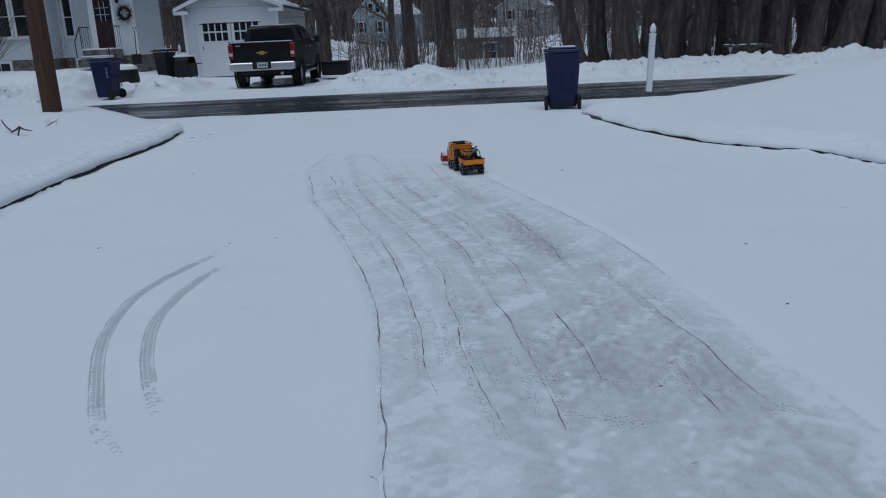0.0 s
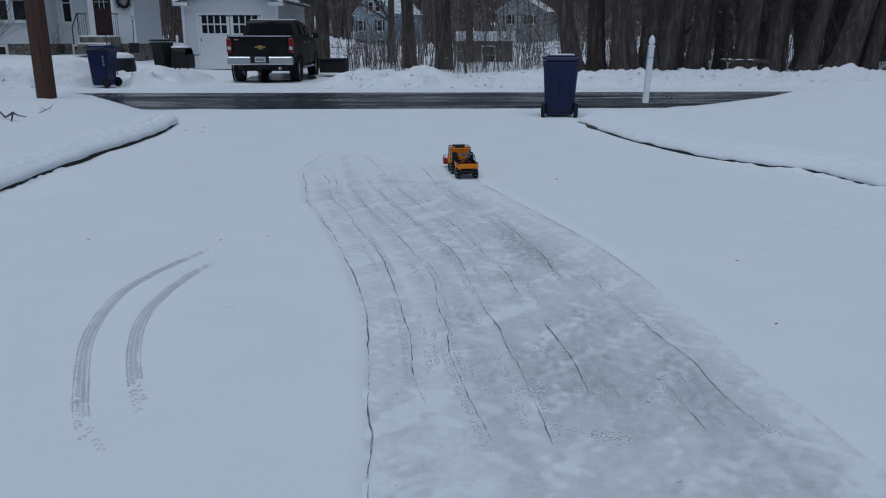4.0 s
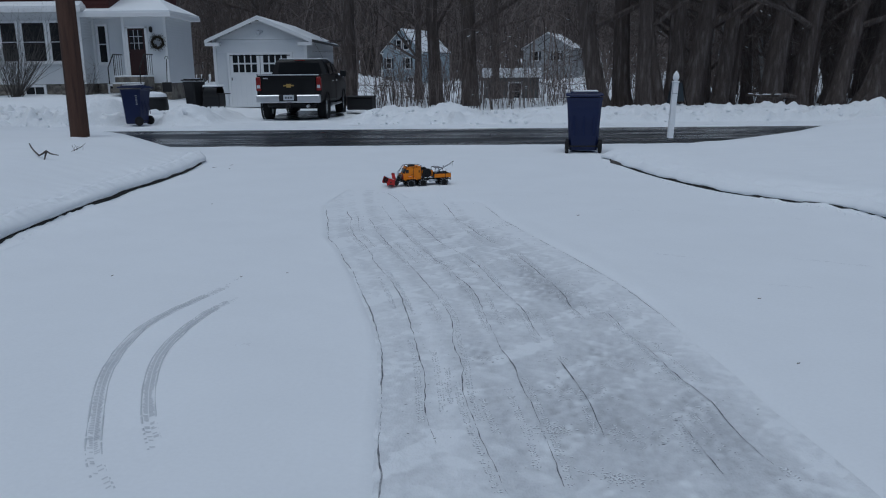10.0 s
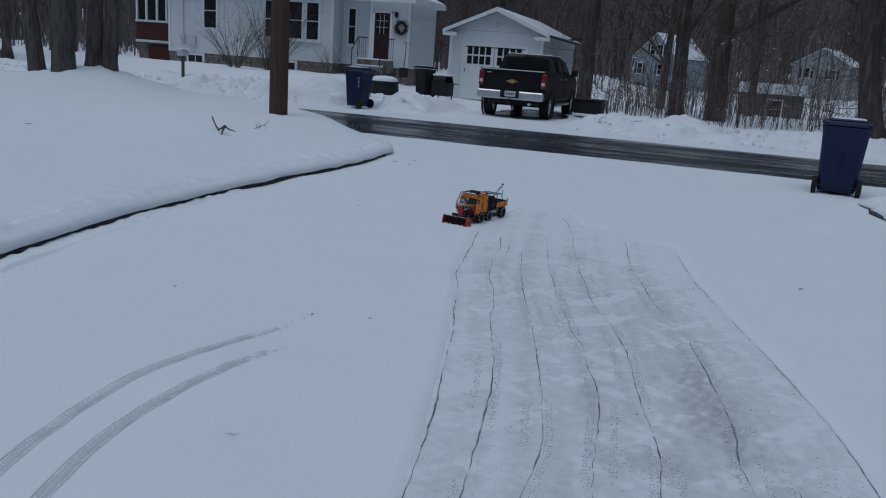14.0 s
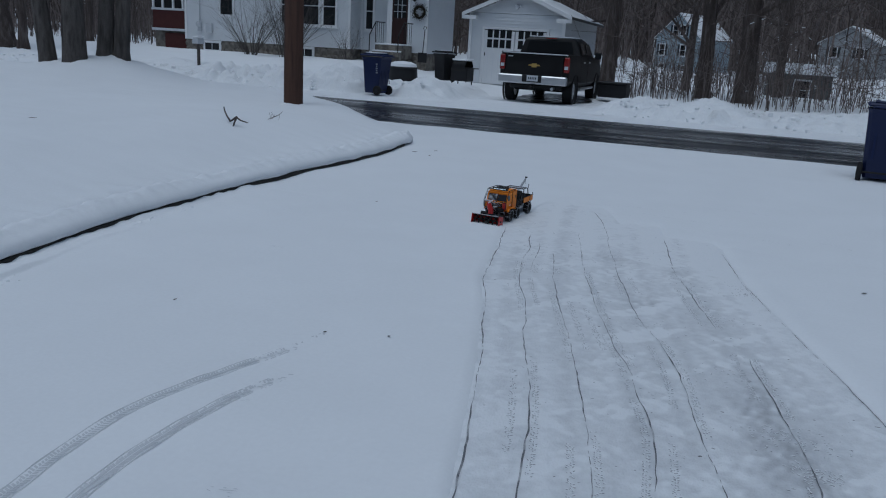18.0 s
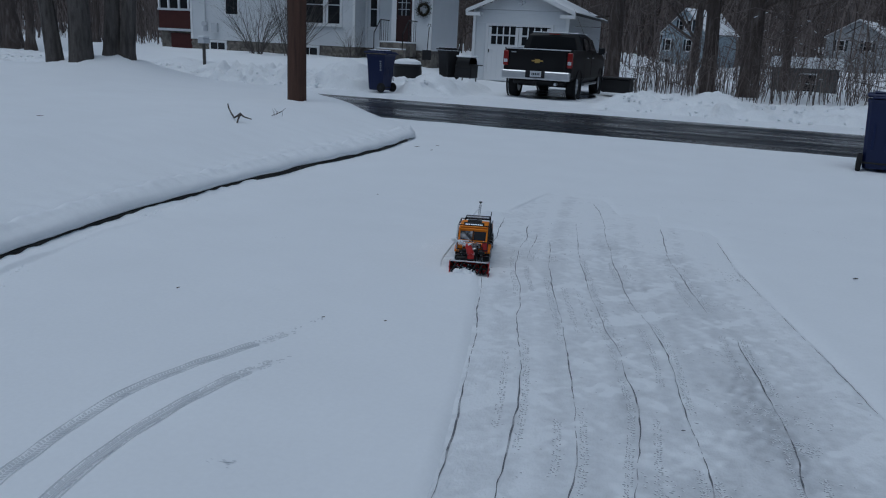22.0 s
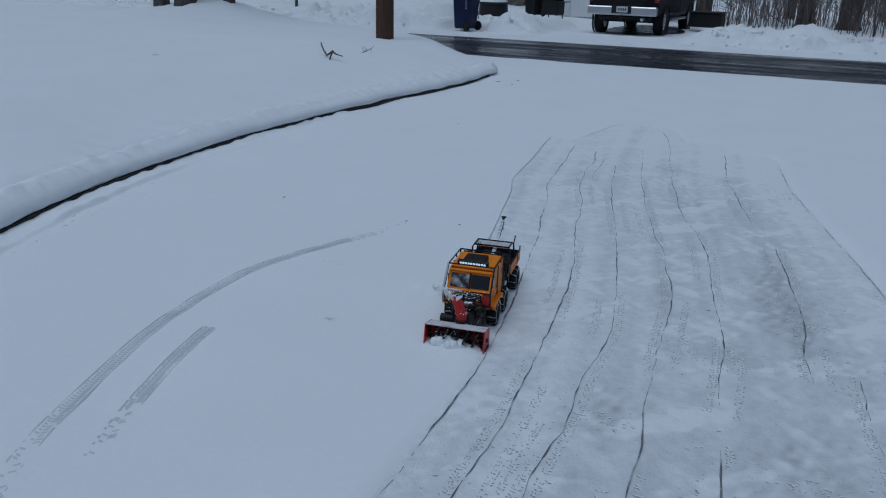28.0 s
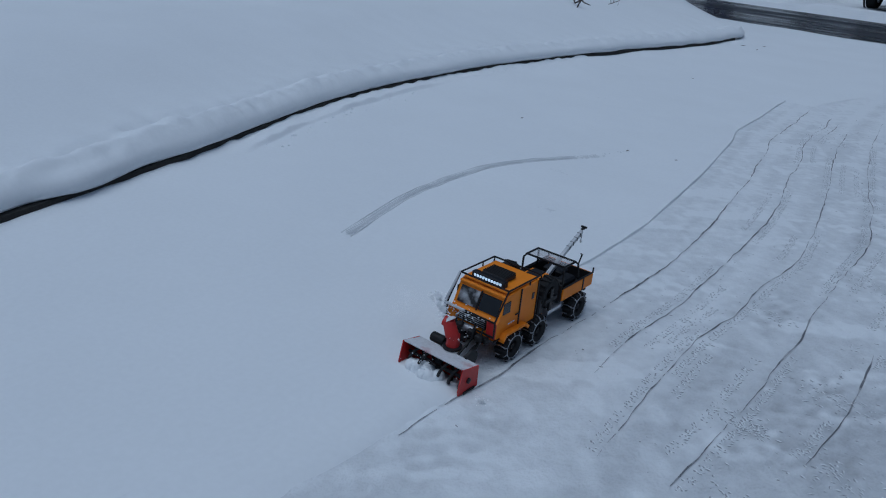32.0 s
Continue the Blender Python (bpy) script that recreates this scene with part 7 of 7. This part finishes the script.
# ---- curved tyre tracks in the fresh snow, in short lengths ----
TRACK_OUT = [(0.78, -0.69), (1.08, -0.88), (1.5, -1.06), (2.05, -1.24), (2.6, -1.31), (3.2, -1.2), (3.84, -1.0)]
TRACK_IN = [(1.15, -0.66), (1.44, -0.8), (1.85, -0.95), (2.4, -1.06), (2.85, -1.03), (3.36, -0.92)]
TRACKS = []
tracks = thing("tyre_tracks", "two curved lugged tyre tracks pressed into fresh snow", "tyre tracks", pose(0, 0, 0))
for curve, tag in ((TRACK_OUT, 0), (TRACK_IN, 1)):
    lo, hi = curve[0][0], curve[-1][0]
    cuts = np.linspace(lo, hi, 13)
    for a, b in zip(cuts[:-1], cuts[1:]):
        sh = Shape()
        vs = np.linspace(a, b, 17)
        us = spline(curve, vs)
        for i in range(16):
            d = Vector((us[i + 1] - us[i], vs[i + 1] - vs[i], 0)).normalized()
            nrm = Vector((-d.y, d.x, 0))
            p0, p1 = Vector((us[i], vs[i], 0)), Vector((us[i + 1], vs[i + 1], 0))
            z = float(snow_top(np.array(us[i]), np.array(vs[i]))) + 0.0015
            mid = p0.lerp(p1, 0.5)
            f_ = (vs[i] - lo) / (hi - lo)
            fade = min(1.0, 5 * min(f_, 1 - f_))
            for s in (-1, 1):
                # one flat lug of the chevron tread, shaded by colour, and the rim of pushed-up snow
                e0, e1 = mid + nrm * (0.002 * s), mid + nrm * (rr.uniform(0.015, 0.026) * s) + d * 0.010
                if rr.random() > fade + 0.05:
                    continue
                sh.add([(*e0.xy, z), (*e1.xy, z), (*(e1 + d * 0.011).xy, z), (*(e0 + d * 0.011).xy, z)], [(0, 1, 2, 3)])
                r0, r1 = p0 + nrm * (0.025 * s), p1 + nrm * (0.025 * s)
                q0, q1 = r0 + nrm * (0.010 * s), r1 + nrm * (0.010 * s)
                sh.add([(*r0.xy, z - 0.002), (*r1.xy, z - 0.002), (*(r1.lerp(q1, 0.5)).xy, z + 0.0022 * fade - 0.001), (*(r0.lerp(q0, 0.5)).xy, z + 0.0022 * fade - 0.001), (*q0.xy, z - 0.002), (*q1.xy, z - 0.002)], [(0, 1, 2, 3), (3, 2, 5, 4)])
        piece = part("track_length", sh, IMPRINT_SHADE, tracks, "", None, False, False)
        piece["kind"] = "stuff"
        TRACKS.append((piece, tag, (a + b) / 2))

# ---- the pass that the blower clears: snow in short slabs ----
SLABS = []
strip = thing("snow_strip", "narrow strip of fresh snow that the blower clears", "snow", pose(0, 0, 0))
edges = np.concatenate([[-6.0], np.arange(0.62, TOP_V, 0.081), [TOP_V]])
for a, b in zip(edges[:-1], edges[1:]):
    nv, nu = (80, 8) if a < 0 else (4, 9)
    vs = np.linspace(a, b, nv)
    s = np.linspace(0, 1, nu)[None, :]
    V = np.repeat(vs[:, None], nu, 1)
    r_ = spline(EDGE_L, vs)[:, None]
    U = r_ - PASS_W - 0.014 + (PASS_W + 0.014) * s
    Z = snow_top(U, V) - 0.0005 * (s < 0.06)
    edge = smooth01(s, 0.90, 1.0)
    Z = Z * (1 - edge) + 0.001 * edge
    ob = sheet("snow_slab", U, V, Z, SNOW, "", "", parent=strip)
    SLABS.append((ob, (a + b) / 2))

# ---- thrown snow ----
def flakes(seed, n, spread, size):
    """A puff: a loose cloud of tiny flakes, denser in the middle."""
    rr = random.Random(seed)
    sh = Shape()
    for k in range(n):
        f = rr.uniform(0.2, 1.0)
        c = Vector((rr.gauss(0, spread), rr.gauss(0, spread * 1.8), rr.gauss(0, spread))) * f
        r = size * rr.uniform(0.5, 1.5)
        tilt = Matrix.Rotation(rr.gauss(0, 0.45), 4, "X") @ Matrix.Rotation(rr.gauss(0, 0.45), 4, "Y")
        sh.add([c + tilt @ Vector((r * math.cos(a * 1.047), r * math.sin(a * 1.047), 0)) for a in range(6)], [(0, 1, 2, 3, 4, 5)])
    me = sh.mesh("flakes", True, False)
    me.materials.append(POWDER)
    return me


JETS, PUFFS = [], []
TIGHT = [flakes(10 + k, 230, 0.0072, 0.0020) for k in range(3)]
LOOSE = [flakes(20 + k, 320, 0.022 + 0.007 * k, 0.0008) for k in range(3)]
for k in range(16):
    JETS.append(tagged(new("snow_jet", TIGHT[k % 3]), "white jet of snow powder leaving the blower's chute", "snow puff", "thrown snow", "stuff"))
for k in range(18):
    PUFFS.append(tagged(new("snow_puff", LOOSE[k % 3]), "puff of loose snow powder thrown by the blower", "snow puff", "thrown snow", "stuff"))
sh = Shape()
rr = random.Random(2)
for k in range(26):
    # soft heap of powder, rolled up before the auger
    r = rr.uniform(0.014, 0.026)
    c = (rr.gauss(0.752, 0.012), rr.gauss(-0.040, 0.026), rr.uniform(0.002, 0.026))
    sh.lathe([(0.0, -r), (r * 0.6, -r * 0.8), (r * 0.95, -r * 0.3), (r, 0.1 * r), (r * 0.8, r * 0.6), (r * 0.4, r * 0.9), (0.0, r)], 10, "z", c)
for k in range(220):
    r = rr.uniform(0.0008, 0.0026)
    c = (rr.gauss(0.762, 0.022), rr.gauss(-0.035, 0.045), abs(rr.gauss(0.0, 0.034)) + 0.004)
    sh.lathe([(0.0, -r), (r * 0.7, -r * 0.6), (r, 0), (r * 0.7, r * 0.6), (0.0, r)], 6, "z", c)
CHURNED = part("churned_snow", sh, SNOW, TRUCK, "lumps of snow churned in the blower's mouth", None, True, False)
CHURNED["kind"] = "stuff"


# ---- what moves ----
def truck_at(t):
    """Place and heading of the truck at t seconds."""
    ts = np.array([r[0] for r in DRIVE_ROWS], float)
    out = []
    for k in (1, 2, 3):
        ys = np.array([r[k] for r in DRIVE_ROWS], float)
        out.append(float(spline(list(zip(ts, ys)), np.array([t]))[0]))
    return out


def motions():
    still = Matrix.Identity(4)
    walk(TRUCK, [(t, pose(u, v, 0.003, 0, 0, h)) for t, u, v, h in DRIVE_ROWS])
    # wheels roll with the way driven
    times = [0.15 * k for k in range(214)]
    turn, last, rows = 0.0, truck_at(0), []
    for t in times:
        now = truck_at(t)
        h = radians(now[2])
        step = (now[0] - last[0]) * math.cos(h) + (now[1] - last[1]) * math.sin(h)
        turn += math.degrees(step / 0.058)
        rows.append((t, turn))
        last = now
    rows.append((32.0, turn + 10))
    for w, x, s in SPIN:
        walk(w, [(t, pose(x, s * 0.095, 0.058, 0, a, 0)) for t, a in rows])
    # the blower is carried high, then let down onto the snow
    def lift(t):
        up = 1 - float(smooth01(t, 12.9, 13.9))
        return Matrix.Translation((0.56, 0, 0.085 + 0.028 * up)) @ pose(0, 0, 0, 0, -7 * up, 0) @ Matrix.Translation((-0.56, 0, -0.085))

    lifts = [0.0, 12.9] + [13.0 + 0.1 * k for k in range(10)] + [32.0]
    walk(BLOWER, [(t, lift(t)) for t in lifts])
    # the auger turns while the blower works
    walk(AUGER, [(t, lift(t) @ pose(0.722, 0, 0.046)) for t in lifts[:-1]] + [(17.4 + 0.1 * k, pose(0.722, 0, 0.046, 0, 67 * k, 0)) for k in range(147)])
    # snow wells up in its mouth once it bites
    walk(CHURNED, [(0.0, pose(0, 0, -0.09)), (17.8, pose(0, 0, -0.09)), (18.4, still), (32.0, still)])
    # slabs go as the blower's mouth reaches them
    grid = np.arange(13.0, 32.01, 0.05)
    mouth = np.array([truck_at(t)[1] + 0.74 * math.sin(radians(truck_at(t)[2])) for t in grid])
    mouth = np.minimum.accumulate(mouth)
    gone = Matrix.Translation((0, 0, -0.05))
    for ob, v in SLABS:
        if v > mouth[-1]:
            t0 = float(grid[np.argmax(mouth <= v)])
            walk(ob, [(0.0, still), (t0, still), (t0 + 0.1, gone), (32.0, gone)])
    # blown snow buries the tracks bit by bit
    for ob, tag, v in TRACKS:
        t0 = min(29.3, 25.5 + (3.3 - v) * 2.0) if tag else (30.5 + (v - 0.8) * 0.5 if v < 1.35 else 99)
        if t0 < 31.5:
            walk(ob, [(0.0, still), (t0, still), (t0 + 0.8, Matrix.Translation((0, 0, -0.02))), (32.0, Matrix.Translation((0, 0, -0.02)))])
    # thrown snow leaves the chute, flies to the truck's right and settles, again and again
    step = 1 / 30
    for obs, frames_, count, rest in ((JETS, 6, 8, (0.650, -0.002, 0.130)), (PUFFS, 14, 22, (0.40, 0.0, 0.19))):
        for k, ob in enumerate(obs):
            rr = random.Random(50 + k + 100 * count)

            def held(t, spot):
                u, v, h = truck_at(t)
                return pose(u, v, 0, 0, 0, h) @ Matrix.Translation(spot)

            rows = [(0.0, held(0.0, (0.40, 0.0, 0.19)))]
            for t in np.arange(0.5, 18.3, 0.5):
                rows.append((float(t), held(float(t), (0.40, 0.0, 0.19))))
            n = 552 + k % count
            while n < 960:
                t = n * step
                rows.append((t, held(t, rest)))
                side, up, fwd = -rr.uniform(1.0, 1.4), rr.uniform(0.55, 0.8), rr.uniform(-0.15, 0.25)
                first = rr.random() * 0.02 if frames_ == 6 else 0.09 + rr.random() * 0.02
                for q in range(1, frames_):
                    f = first + (q - 1) * (0.020 if frames_ == 6 else step)
                    p = Vector((0.660 + fwd * f, -0.034 + side * f, max(-0.06, 0.180 + up * f - 4.0 * f * f)))
                    rows.append((t + q * step, held(t, p)))
                rows.append((t + frames_ * step, held(t + frames_ * step, rest)))
                n += count
            walk(ob, [r for r in rows if r[0] < 32.0 + 1e-6])


motions()
